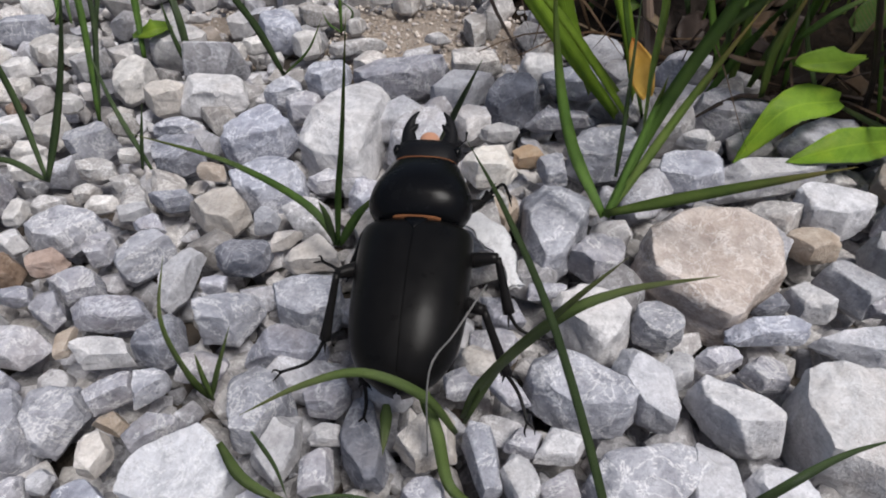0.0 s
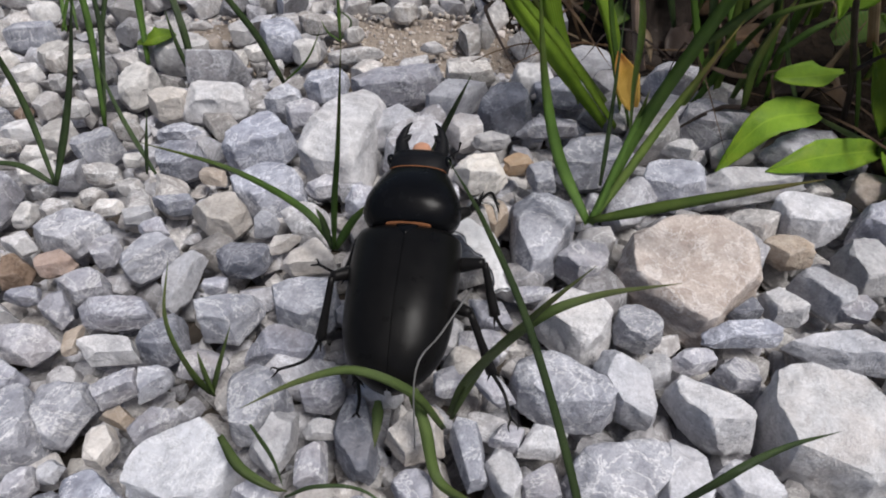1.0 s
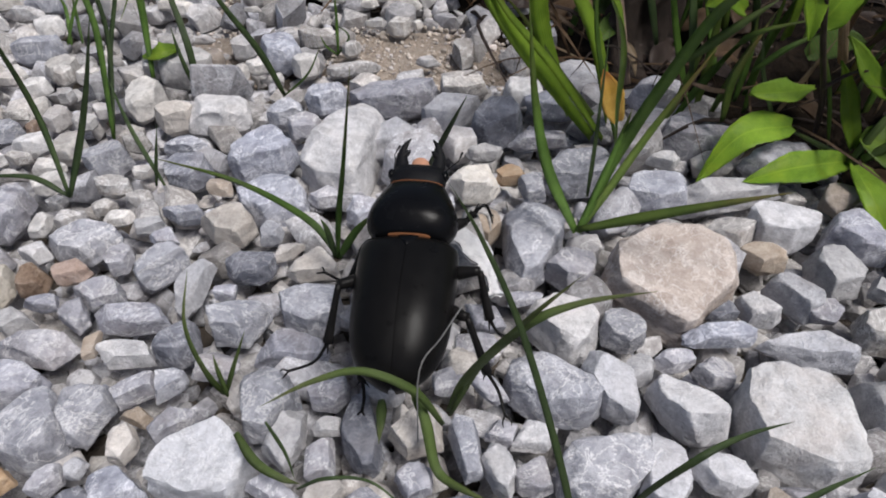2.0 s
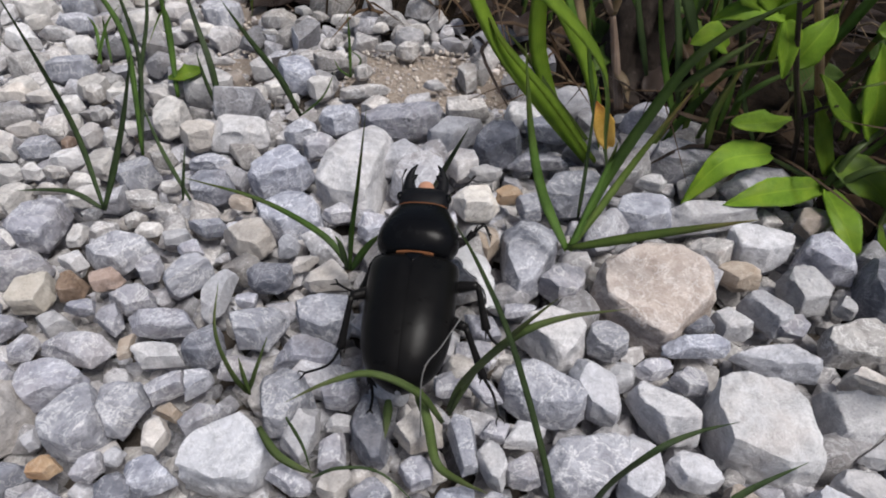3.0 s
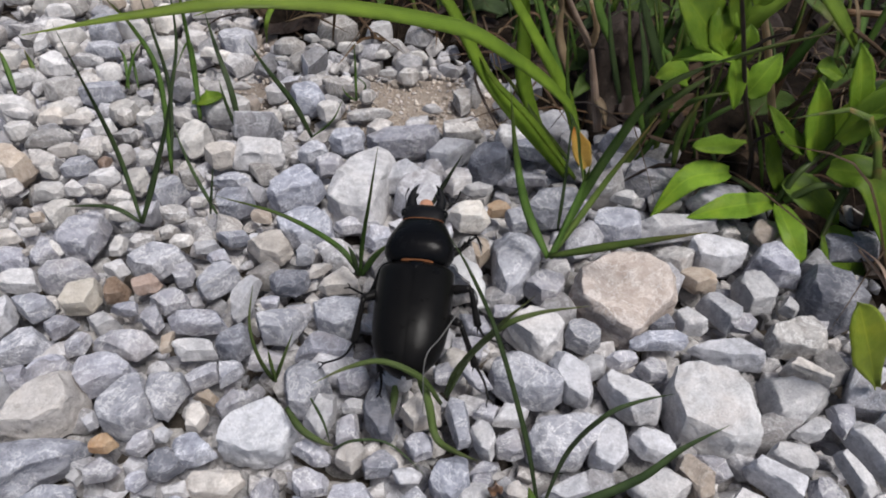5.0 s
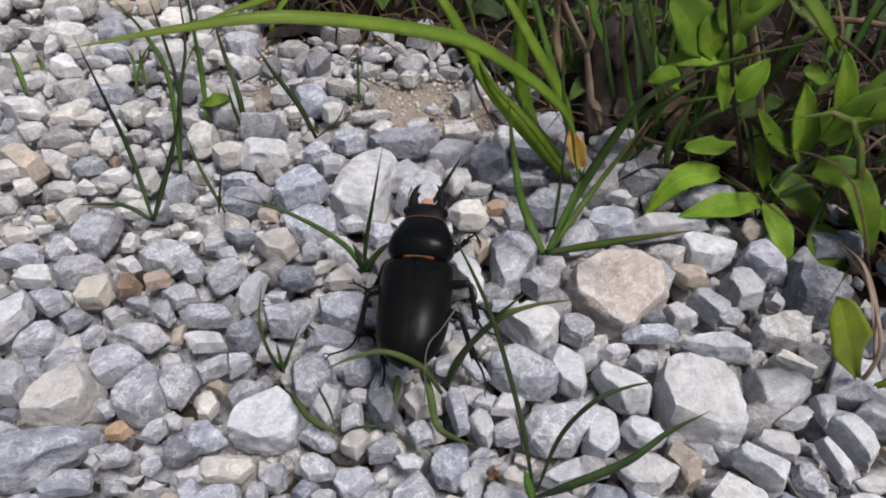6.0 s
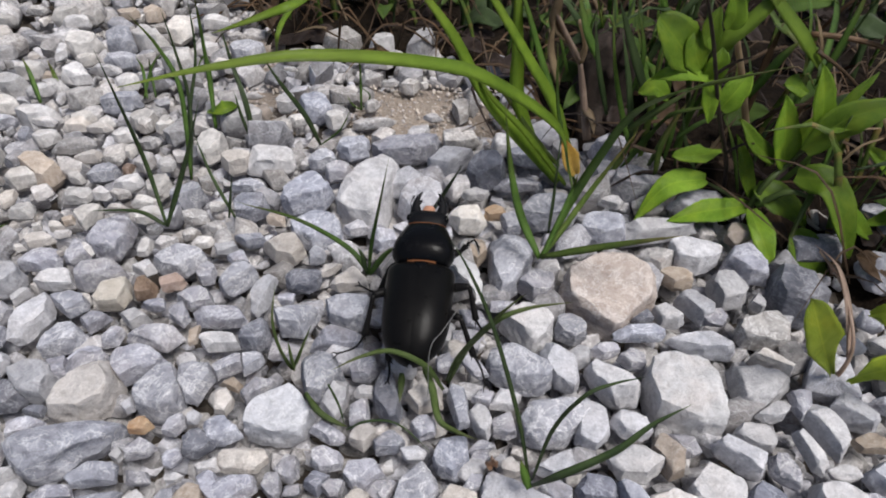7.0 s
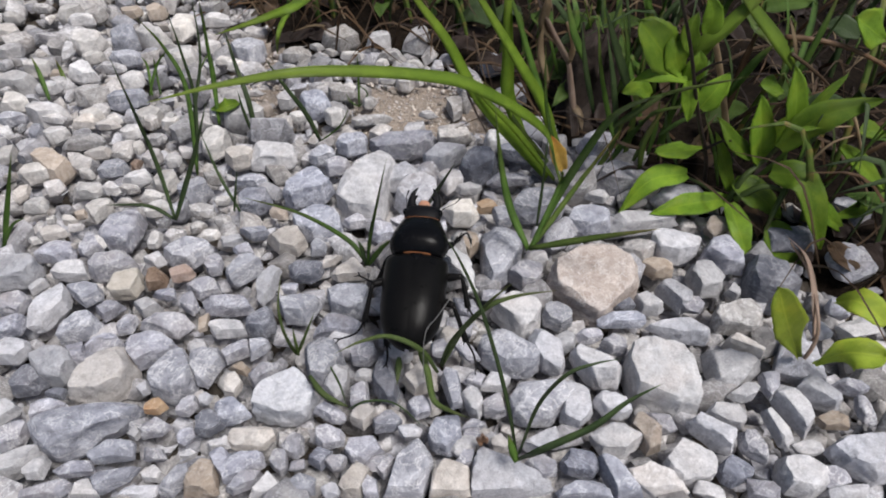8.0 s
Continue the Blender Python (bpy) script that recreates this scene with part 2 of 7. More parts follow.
def chitin(name, colour, rough, grain=0.25):
    m, nt, b = material(name, rough, spec=0.09)
    c, fine = noise_at(nt, 500, 4), noise_at(nt, 6500, 3)
    nt.links.new(mix(nt, c, tuple(v * 0.7 for v in colour), tuple(v * 1.5 for v in colour)), b.inputs["Base Color"])
    nt.links.new(ramp(nt, c, (0.3, grey(rough * 0.85)), (0.7, grey(min(1, rough * 1.2)))), b.inputs["Roughness"])
    relief(nt, b, fine, 0.00006, grain)
    return m


SHELL = chitin("black_brown_wing_case", (0.0042, 0.0040, 0.0040), 0.31, 0.3)
BLACK = chitin("glossy_black_shell", (0.0035, 0.0036, 0.0042), 0.24, 0.2)
MATT = chitin("matt_black_head", (0.006, 0.006, 0.007), 0.45, 0.8)
LEG = chitin("black_leg", (0.007, 0.0065, 0.0065), 0.35, 0.4)
FRINGE = chitin("orange_hair_fringe", (0.15, 0.062, 0.028), 0.8, 0.8)
LIP = chitin("orange_mouth_parts", (0.38, 0.20, 0.13), 0.6, 0.8)
HAIR = grass_material("pale_dry_strand", (0.16, 0.155, 0.15), (0.25, 0.245, 0.24))
WHITE = rock("white_flake", (0.70, 0.69, 0.68), (0.82, 0.81, 0.80), vein=(0.5, 0.5, 0.5), vein_amount=0.15, stain_amount=0.05)
YELLOW = grass_material("yellow_dead_leaf", (0.56, 0.33, 0.05), (0.74, 0.52, 0.14), (0.55, 0.22, 0.05))
BARK = rock("rotten_brown_bark", (0.016, 0.011, 0.008), (0.05, 0.034, 0.026), vein=(0.075, 0.055, 0.04), vein_amount=0.3, stain=(0.02, 0.014, 0.01), stain_amount=0.6)
RUST = rock("rusty_bark", (0.20, 0.09, 0.045), (0.40, 0.22, 0.12), vein=(0.5, 0.4, 0.3), vein_amount=0.2)

# ---- shape helpers (millimetres in, metres out) ----
MM = 0.001


def mesh_of(name, verts, faces, mat, smooth=True, uvs=None, crease=0):
    me = bpy.data.meshes.new(name)
    me.from_pydata([tuple(v) for v in verts], [], faces)
    me.materials.append(mat)
    if smooth:
        me.polygons.foreach_set("use_smooth", [True] * len(me.polygons))
    if uvs is not None:
        layer = me.uv_layers.new(name="UVMap")
        for loop in me.loops:
            layer.data[loop.index].uv = uvs[loop.vertex_index]
    me.update()
    if crease:
        me.set_sharp_from_angle(angle=math.radians(crease))
    return me


def part(name, me, parent, label=""):
    ob = new(name, me)
    ob.parent = parent
    return tagged(ob, label=label)


def spline(points, count):
    """A smooth line through the points."""
    p = [Vector(q) for q in points]
    p = [p[0] * 2 - p[1]] + p + [p[-1] * 2 - p[-2]]
    out = []
    spans = len(p) - 3
    for i in range(count):
        u = i / (count - 1) * spans
        k = min(int(u), spans - 1)
        f = u - k
        a, b, c, d = p[k:k + 4]
        out.append(0.5 * ((2 * b) + (c - a) * f + (2 * a - 5 * b + 4 * c - d) * f * f + (3 * b - a - 3 * c + d) * f ** 3))
    return out


def tube(points, radii, mat, name, segs=8, count=0, flat=1.0):
    """A round, tapering, bent rod."""
    line = spline(points, count or 4 * len(points))
    verts, faces, n = [], [], len(line)
    for i, p in enumerate(line):
        t = (line[min(i + 1, n - 1)] - line[max(i - 1, 0)]).normalized()
        side = t.cross(Vector((0, 0, 1)))
        side = side.normalized() if side.length > 1e-4 else Vector((1, 0, 0))
        up = side.cross(t)
        u = i / (n - 1) * (len(radii) - 1)
        k = min(int(u), len(radii) - 2)
        r = radii[k] + (radii[k + 1] - radii[k]) * (u - k)
        for s in range(segs):
            a = 2 * math.pi * s / segs
            verts.append((p + side * (r * math.cos(a)) + up * (r * flat * math.sin(a))) * MM)
    for i in range(n - 1):
        for s in range(segs):
            q = (s + 1) % segs
            faces.append((i * segs + s, i * segs + q, (i + 1) * segs + q, (i + 1) * segs + s))
    faces += [tuple(range(segs))[::-1], tuple(range((n - 1) * segs, n * segs))]
    return mesh_of(name, verts, faces, mat, uvs=[((i % segs) / segs, (i // segs) / n) for i in range(len(verts))])


def loft(sections, mat, name, segs=28, steps=26, square=0.85):
    """A closed shell through sections (y, half width, top, bottom, edge height)."""
    line = np.array(sections, float)
    rows = [np.array(spline([(*r[:3],) for r in line], steps)), np.array(spline([(r[3], r[4], 0) for r in line], steps))]
    verts, faces = [], []
    for i in range(steps):
        y, hw, top = rows[0][i]
        bottom, edge = rows[1][i][:2]
        for s in range(segs):
            a = 2 * math.pi * s / segs
            c, d = math.cos(a), math.sin(a)
            x = hw * math.copysign(abs(c) ** square, c)
            z = edge + ((top - edge) if d > 0 else (edge - bottom)) * math.copysign(abs(d) ** 0.9, d)
            verts.append((x * MM, y * MM, z * MM))
    for i in range(steps - 1):
        for s in range(segs):
            q = (s + 1) % segs
            faces.append((i * segs + s, (i + 1) * segs + s, (i + 1) * segs + q, i * segs + q))
    faces += [tuple(range(segs)), tuple(range((steps - 1) * segs, steps * segs))[::-1]]
    return mesh_of(name, verts, faces, mat)


def tuft(label, category="grass"):
    ob = new("grass_tuft")
    return tagged(ob, label=label, category=category, group="grass tufts")


def weed(label):
    ob = new("weed_plant")
    return tagged(ob, label=label, category="weed", group="weeds at the verge")


def settle(ob, p):
    """The thing's origin, at its foot; its parts keep their place."""
    if not ob.get("set"):
        ob.location = Vector(p) * MM
        ob["set"] = 1
    return Vector(ob.location) / MM


def blade_mesh(points, width, mat, name="blade", count=0, face=(0.15, -0.6, 0.8), fold=0.28):
    """A grass blade: folded along its midrib, tapered to the tip, with thickness."""
    line = spline(points, count or 5 * len(points))
    n = len(line)
    verts, faces, uvs = [], [], []
    ref = Vector(face).normalized()
    side = None
    for i, p in enumerate(line):
        t = (line[min(i + 1, n - 1)] - line[max(i - 1, 0)]).normalized()
        s = t.cross(ref)
        s = s.normalized() if s.length > 0.15 else (side or Vector((1, 0, 0)))
        if side and s.dot(side) < 0:
            s = -s
        side = s
        up = s.cross(t)
        u = i / (n - 1)
        w = 0.5 * width * min(1, 0.55 + 1.8 * u) * max(0.03, (1 - u ** 2.6))
        rise = fold * w
        for x, z, q in ((-w, rise, 0), (0, 0.0, 0.5), (w, rise, 1), (0, -0.18 * w - 0.05, 0.5)):
            verts.append((p + s * x + up * z) * MM)
            uvs.append((q, u))
    for i in range(n - 1):
        for a in range(4):
            b = (a + 1) % 4
            faces.append((i * 4 + a, i * 4 + b, i * 4 + 4 + b, i * 4 + 4 + a))
    faces += [(3, 2, 1, 0), tuple(range(4 * n - 4, 4 * n))]
    return mesh_of(name, verts, faces, mat, uvs=uvs)


def blade(plant, width, green, *points, face=(0.15, -0.6, 0.8)):
    o = settle(plant, points[0])
    return part("blade", blade_mesh([Vector(p) - o for p in points], width, GREEN[green], face=face), plant)


def leaf_mesh(points, width, mat, face=(0, -0.5, 0.86), wave=0.06, teeth=0.0, blunt=False):
    """A lance-shaped leaf with a midrib, gently waved edges and some thickness."""
    n, m = 23, 4
    line = spline(points, n)
    verts, faces, uvs = [], [], []
    ref = Vector(face).normalized()
    seed = 3.7 * points[-1][0] + 1.9 * points[-1][2]
    for under in (0, 1):
        for i, p in enumerate(line):
            t = (line[min(i + 1, n - 1)] - line[max(i - 1, 0)]).normalized()
            s = t.cross(ref).normalized()
            up = s.cross(t)
            u = i / (n - 1)
            w = 0.5 * width * (math.sin(math.pi * min(1, u * 0.96 + 0.04) ** 0.82) ** 0.8 if u < 1 else 0) + 0.08 * width * (1 - u) * 0.8
            if blunt:
                w = 0.5 * width * (0.16 + 0.84 * min(1, 2.2 * u) ** 1.3) * math.sqrt(max(0, 1 - max(0, (u - 0.45) / 0.55) ** 2.4))
            if teeth and i % 2:
                w *= 1 - teeth
            for j in range(-m, m + 1):
                v = j / m
                # uneven edge, each side its own way
                v *= 1 + 0.10 * math.sin(9 * u + seed + (2.1 if j < 0 else 0)) * abs(v) * math.sin(math.pi * u) + (0.045 * abs(v) if abs(u - 0.55 - 0.1 * math.sin(seed + (j > 0))) < 0.06 else 0)
                z = 0.30 * abs(v) * w + wave * width * math.sin(7 * u + 2 * v) * v - under * (0.22 + 0.25 * (1 - abs(v)))
                verts.append((p + s * (v * w) + up * z) * MM)
                uvs.append((v * 2, u))
    k = 2 * m + 1
    off = n * k
    for i in range(n - 1):
        for j in range(k - 1):
            a = i * k + j
            faces += [(a, a + 1, a + k + 1, a + k), (off + a + k, off + a + k + 1, off + a + 1, off + a)]
        for j in (0, k - 1):
            a = i * k + j
            faces.append((a, a + k, off + a + k, off + a) if j == 0 else (a + k, a, off + a, off + a + k))
    return mesh_of("leaf", verts, faces, mat, uvs=uvs)


LEAF_GREEN = ["l"]


def leaf(plant, width, *points, face=(0, -0.5, 0.86), blunt=False):
    o = settle(plant, points[0])
    # each leaf twists and tilts its own way
    k = points[0][0] * 12.9 + points[-1][1] * 7.7
    way = (Vector(points[-1]) - Vector(points[0])).normalized()
    # steep leaves turn their upper side outwards
    face = (face[0] + (0.2 + 0.35 * math.sin(k)) * (1 - 0.7 * abs(way.z)), face[1] + 0.2 * math.sin(1.7 * k) - 1.2 * way.z ** 2, face[2])
    return part("leaf", leaf_mesh([Vector(p) - o for p in points], width, GREEN[LEAF_GREEN[0]], face=face, teeth=0.035, blunt=blunt), plant)


def stem(plant, green, radius, *points, name="stem"):
    o = settle(plant, points[0])
    return part(name, tube([Vector(p) - o for p in points], [radius, radius * 0.8, radius * 0.5], GREEN[green], name, 6), plant)


# ---- broken stones: a block split by random planes, edges worn, faces uneven ----
def stone_shape(rng, detail=2, planes=6, wear=0.07, rough=0.03):
    """Points and triangles of a stone that fills the box from -1 to 1."""
    # cutting planes spread evenly round the stone, each turned a little
    k = np.arange(planes) + 0.5
    phi, turn = np.arccos(1 - 2 * k / planes), k * 2.39996 + rng.uniform(0, 6.28)
    n = np.stack([np.cos(turn) * np.sin(phi), np.sin(turn) * np.sin(phi), np.cos(phi)], 1) + rng.normal(0, 0.22, (planes, 3))
    h = rng.uniform(0.74, 1.0, planes)
    box = np.array([[1, 0, 0], [-1, 0, 0], [0, 1, 0], [0, -1, 0], [0, 0, 1], [0, 0, -1]], float) + rng.normal(0, 0.2, (6, 3))
    n, h = np.vstack([n, box]), np.concatenate([h, rng.uniform(0.74, 0.92, 6)])
    n /= np.linalg.norm(n, axis=1)[:, None]
    return planes_shape(rng, n, h, detail, wear, rough, 0, 5 if detail > 1 else 0)[:2]


def planes_shape(rng, n, h, detail, wear, rough, chips=0, spalls=0):
    """Points, triangles, middle and half size of the solid inside the planes, scaled into the box from -1 to 1."""
    corners = []
    for i in range(len(n)):
        for j in range(i):
            for k in range(j):
                a = n[[i, j, k]]
                if abs(np.linalg.det(a)) > 0.05:
                    p = np.linalg.solve(a, h[[i, j, k]])
                    if (n @ p <= h + 1e-6).all():
                        corners.append(p)
    p = np.array(corners)
    low, high = p.min(axis=0), p.max(axis=0)
    middle, half = (low + high) / 2, (high - low) / 2
    p = (p - middle) / half
    bm = bmesh.new()
    for q in p:
        bm.verts.new(q)
    bmesh.ops.remove_doubles(bm, verts=bm.verts, dist=0.06)
    out = bmesh.ops.convex_hull(bm, input=bm.verts)
    bmesh.ops.delete(bm, geom=list({g for g in out["geom_interior"] + out["geom_unused"] if isinstance(g, bmesh.types.BMVert)}), context="VERTS")
    bmesh.ops.dissolve_limit(bm, angle_limit=0.12, verts=bm.verts, edges=bm.edges)
    bmesh.ops.bevel(bm, geom=list(bm.edges), offset=wear, segments=1, profile=0.6, affect="EDGES", clamp_overlap=True)
    bmesh.ops.triangulate(bm, faces=bm.faces)
    for step in range(detail):
        long = [e for e in bm.edges if e.calc_length() > (0.40, 0.23, 0.125)[step]]
        bmesh.ops.subdivide_edges(bm, edges=long, cuts=1)
        bmesh.ops.triangulate(bm, faces=bm.faces)
    bm.normal_update()
    # hollow chips broken off corners and edges
    for c in range(chips):
        d = Vector(rng.normal(0, 1, 3) + (0, 0, 0.5)).normalized()
        r = rng.uniform(0.8, 1.9)
        middle_of = d * (max(v.co.dot(d) for v in bm.verts) + r - rng.uniform(0.08, 0.22))
        for v in bm.verts:
            away = v.co - middle_of
            if away.length < r:
                v.co = middle_of + away.normalized() * r
    bm.normal_update()
    # small flat spalls along edges and corners
    for c in range(spalls):
        d = Vector(rng.normal(0, 1, 3) + (0, 0, 0.35)).normalized()
        cut = max(v.co.dot(d) for v in bm.verts) * rng.uniform(0.86, 0.96)
        for v in bm.verts:
            over = v.co.dot(d) - cut
            if over > 0:
                v.co -= d * over
    bm.normal_update()
    o = Vector(rng.uniform(0, 50, 3))
    moves = [(v, v.normal * (rough * (1.2 * noise.noise(v.co * 1.7 + o) + 1.1 * noise.noise(v.co * 4.3 + o) + 0.9 * (0.4 - abs(noise.noise(v.co * 7 + o)))))) for v in bm.verts]
    for v, m in moves:
        v.co += m
    bm.verts.index_update()
    pts = np.array([v.co for v in bm.verts])
    tri = np.array([[v.index for v in f.verts] for f in bm.faces])
    bm.free()
    return pts, tri, middle, half


def stone_mesh(seed, mat, detail=2, planes=6, wear=0.07, rough=0.03):
    p, f = stone_shape(np.random.default_rng(seed), detail, planes, wear, rough)
    return mesh_of("stone", p.tolist(), f.tolist(), mat, crease=29)

# ---- ground: one sheet to the horizon, sandy under the gravel, dark humus under the verge; shade of gaps and verge is in the colours ----
def verge(x, y):
    """How far (m) a place lies inside the overgrown verge; below 0 it is gravel."""
    edge = float(np.interp(x, (-0.16, -0.06, -0.04, -0.01, 0.02, 0.045, 0.06, 0.075, 0.09, 0.107, 0.14, 0.3),
                           (0.40, 0.222, 0.184, 0.184, 0.170, 0.138, 0.126, 0.114, 0.090, 0.070, 0.050, 0.03))) + 0.003 * math.sin(90 * x)
    return y - edge


SANDY_TOP = -0.8


def sandy(x, y):
    """Below 1 on the bare sandy patches (mm)."""
    w = 0.25 * math.sin(0.35 * x) + 0.2 * math.sin(0.5 * y + 1)
    return w + min(math.hypot((x - 12) / 24, (y - 145) / 13), math.hypot((x + 40) / 10, (y - 150) / 9), math.hypot((x + 42) / 14, (y - 186) / 10))


def build_ground():
    bm = bmesh.new()
    xs = [-400, -40, -5, -1, -0.5, -0.35] + [round(-0.3 + 0.0075 * i, 4) for i in range(85)] + [0.4, 0.6, 1, 5, 40, 400]
    ys = [-400, -40, -5, -1, -0.4, -0.2] + [round(-0.12 + 0.0075 * i, 4) for i in range(80)] + [0.6, 1, 5, 40, 400]
    grid = []
    for y in ys:
        row = []
        for x in xs:
            z = -0.006 + 0.0012 * noise.noise((x * 40, y * 40, 0)) if abs(x) < 0.4 and abs(y) < 0.6 else -0.006
            d = sandy(x / MM, y / MM)
            if d < 1.5:
                z += (SANDY_TOP * MM - z) * min(1, (1.5 - d) / 0.5)
            v = verge(x, y)
            if v > 0 and abs(x) < 0.4 and y < 0.6:
                z += 0.005 * min(1, v / 0.01) + min(v, 0.05) * 0.12 + 0.004 * noise.noise((x * 60, y * 60, 3)) * min(1, v / 0.02)
            row.append(bm.verts.new((x, y, z)))
        grid.append(row)
    for j in range(len(ys) - 1):
        for i in range(len(xs) - 1):
            f = bm.faces.new((grid[j][i], grid[j][i + 1], grid[j + 1][i + 1], grid[j + 1][i]))
            f.smooth = True
            c = f.calc_center_median()
            near = -0.235 < c.x < 0.255 and -0.075 < c.y < 0.425
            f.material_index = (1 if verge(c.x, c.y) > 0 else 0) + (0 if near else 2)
            # off the sandy patches the soil colour carries the shade of the gaps
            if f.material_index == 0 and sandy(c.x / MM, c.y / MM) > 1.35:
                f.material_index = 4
    me = bpy.data.meshes.new("ground")
    bm.to_mesh(me)
    bm.free()
    me.materials.append(SOIL)
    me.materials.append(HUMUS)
    me.materials.append(FAR_GRAVEL)
    me.materials.append(FAR_VERGE)
    me.materials.append(GAP_SHADE_SOIL)
    return tagged(new("ground", me), label="sandy soil under loose gravel, dark humus at the verge", category="ground", kind="structure")


ground = build_ground()

# ---- the beetle: y towards its head ----
def build_beetle():
    b = new("stag_beetle")
    b.matrix_world = pose(0.0090, 0.0621, 0.0153, 11, 0, -6.7)
    tagged(b, label="glossy black stag beetle with short jaws standing on gravel", category="beetle")
    # y, half width, top, bottom, edge
    part("abdomen", loft([(2.2, 5.0, 3.5, -0.6, 1.8), (-3, 6.0, 3.5, -1.2, 1.8), (-9, 6.1, 3.2, -1.2, 1.7), (-14, 4.5, 2.8, -0.4, 1.8), (-16.4, 1.2, 2.4, 1.0, 1.9)], LEG, "abdomen"), b)
    half = [(2.75, 5.2, 4.6), (2.5, 6.2, 5.0), (1.5, 6.55, 5.8), (-1, 6.6, 6.4), (-5, 6.5, 6.8), (-9, 6.25, 6.7), (-12.5, 5.55, 5.9), (-15, 4.1, 4.8), (-16.5, 2.1, 3.5), (-17.1, 0.4, 2.6)]
    for side, name in ((-1, "wing_case"), (1, "wing_case")):
        rows = spline(half, 34)
        verts, faces, m = [], [], 13
        for y, hw, top in rows:
            for j in range(m):
                a = math.pi / 2 * (1 - j / (m - 2)) if j < m - 1 else -0.35
                x = hw * abs(math.cos(a)) ** 0.82 if j < m - 1 else hw * 0.93
                z = 1.7 + (top - 1.7) * math.sin(max(a, 0)) ** 0.95 if j < m - 1 else 1.0
                if j == 0:
                    x, z = 0.03, z - 0.07
                verts.append((side * max(x, 0.03) * MM, y * MM, z * MM))
        for i in range(len(rows) - 1):
            for j in range(m - 1):
                q = (i * m + j, i * m + j + 1, (i + 1) * m + j + 1, (i + 1) * m + j)
                faces.append(q if side < 0 else q[::-1])
        part(name, mesh_of(name, verts, faces, SHELL), b, "smooth black-brown wing case")
    part("shield_plate", loft([(2.55, 1.4, 5.4, 4.6, 5.0), (2.0, 1.25, 5.8, 4.8, 5.2), (1.2, 0.7, 6.1, 5.2, 5.5), (0.6, 0.1, 6.1, 5.6, 5.8)], BLACK, "shield_plate", 14, 10), b)
    part("neck_fringe", loft([(3.3, 2.7, 4.9, 3.5, 4.4), (2.95, 2.8, 5.1, 3.5, 4.5), (2.75, 2.7, 4.9, 3.6, 4.5)], FRINGE, "neck_fringe", 24, 10), b, "orange hair fringe")
    # thorax shield
    part("thorax_shield", loft([(2.9, 4.0, 4.8, 0.5, 3.2), (3.3, 4.8, 5.5, 0.0, 3.0), (4.3, 5.7, 6.2, -0.4, 2.7), (5.7, 6.15, 6.7, -0.5, 2.5), (7.6, 5.9, 6.6, -0.3, 2.5), (9.6, 5.1, 6.0, 0.0, 2.6), (11.2, 4.35, 5.2, 0.5, 2.8), (12.0, 3.9, 4.6, 0.8, 2.8)], BLACK, "thorax_shield", 36, 30, 0.8), b, "polished black thorax")
    part("collar_fringe", loft([(11.9, 3.8, 4.65, 1.0, 3.0), (12.03, 3.85, 4.68, 1.0, 3.0), (12.12, 3.8, 4.6, 1.2, 3.0)], FRINGE, "collar_fringe", 28, 8), b, "thin orange hair fringe")
    return b


def build_head(beetle):
    head = part("head", loft([(9.4, 3.5, 4.2, 0.5, 2.6), (10.0, 3.85, 4.5, 0.2, 2.6), (11.4, 4.0, 4.6, 0.0, 2.5), (12.6, 3.8, 4.0, 0.2, 2.4), (13.4, 3.0, 3.3, 0.6, 2.2), (13.8, 1.6, 2.8, 1.0, 2.1)], MATT, "head", 30, 22, 0.75), beetle, "matt black head")
    head.location = (0, 2.5 * MM, 0)
    part("mouth_parts", loft([(13.2, 1.3, 3.2, 1.2, 2.2), (14.1, 1.35, 3.2, 1.2, 2.2), (14.9, 1.0, 3.0, 1.4, 2.2), (15.3, 0.3, 2.5, 1.8, 2.2)], LIP, "mouth_parts", 12, 10), head, "orange mouth parts")
    for s in (-1, 1):
        jaw = [(s * 2.3, 12.6, 2.4), (s * 2.65, 14.0, 2.6), (s * 2.7, 15.3, 3.0), (s * 2.35, 16.6, 3.5), (s * 1.6, 17.6, 3.9)]
        part("jaw", tube(jaw, [1.2, 1.0, 0.75, 0.45, 0.1], MATT, "jaw", 10, 18, 0.8), head, "short curved black jaw")
        part("jaw_tooth", tube([(s * 2.5, 15.0, 3.0), (s * 1.9, 15.5, 3.3), (s * 1.5, 15.7, 3.6)], [0.55, 0.4, 0.08], MATT, "jaw_tooth", 7), head)
        part("eye", loft([(10.7, 0.1, 3.6, 2.6, 3.1), (11.2, 0.5, 3.9, 2.3, 3.1), (11.8, 0.5, 3.9, 2.3, 3.1), (12.2, 0.1, 3.6, 2.6, 3.1)], BLACK, "eye", 12, 8), head, "small shiny black eye").location = (s * 3.75 * MM, 0, 0)
    return head


def build_antenna(head, s):
    a = part("antenna", tube([(0, 0, 0), (s * 1.6, 1.1, 0.3), (s * 2.9, 1.8, 0.4)], [0.11, 0.09, 0.09], LEG, "antenna", 6), head)
    a.location = (s * 3.6 * MM, 12.6 * MM, 2.6 * MM)
    part("antenna_club", tube([(s * 2.8, 1.8, 0.4), (s * 3.6, 2.7, 0.4), (s * 4.3, 3.6, 0.5)], [0.09, 0.12, 0.2], LEG, "antenna_club", 6), a)
    return a


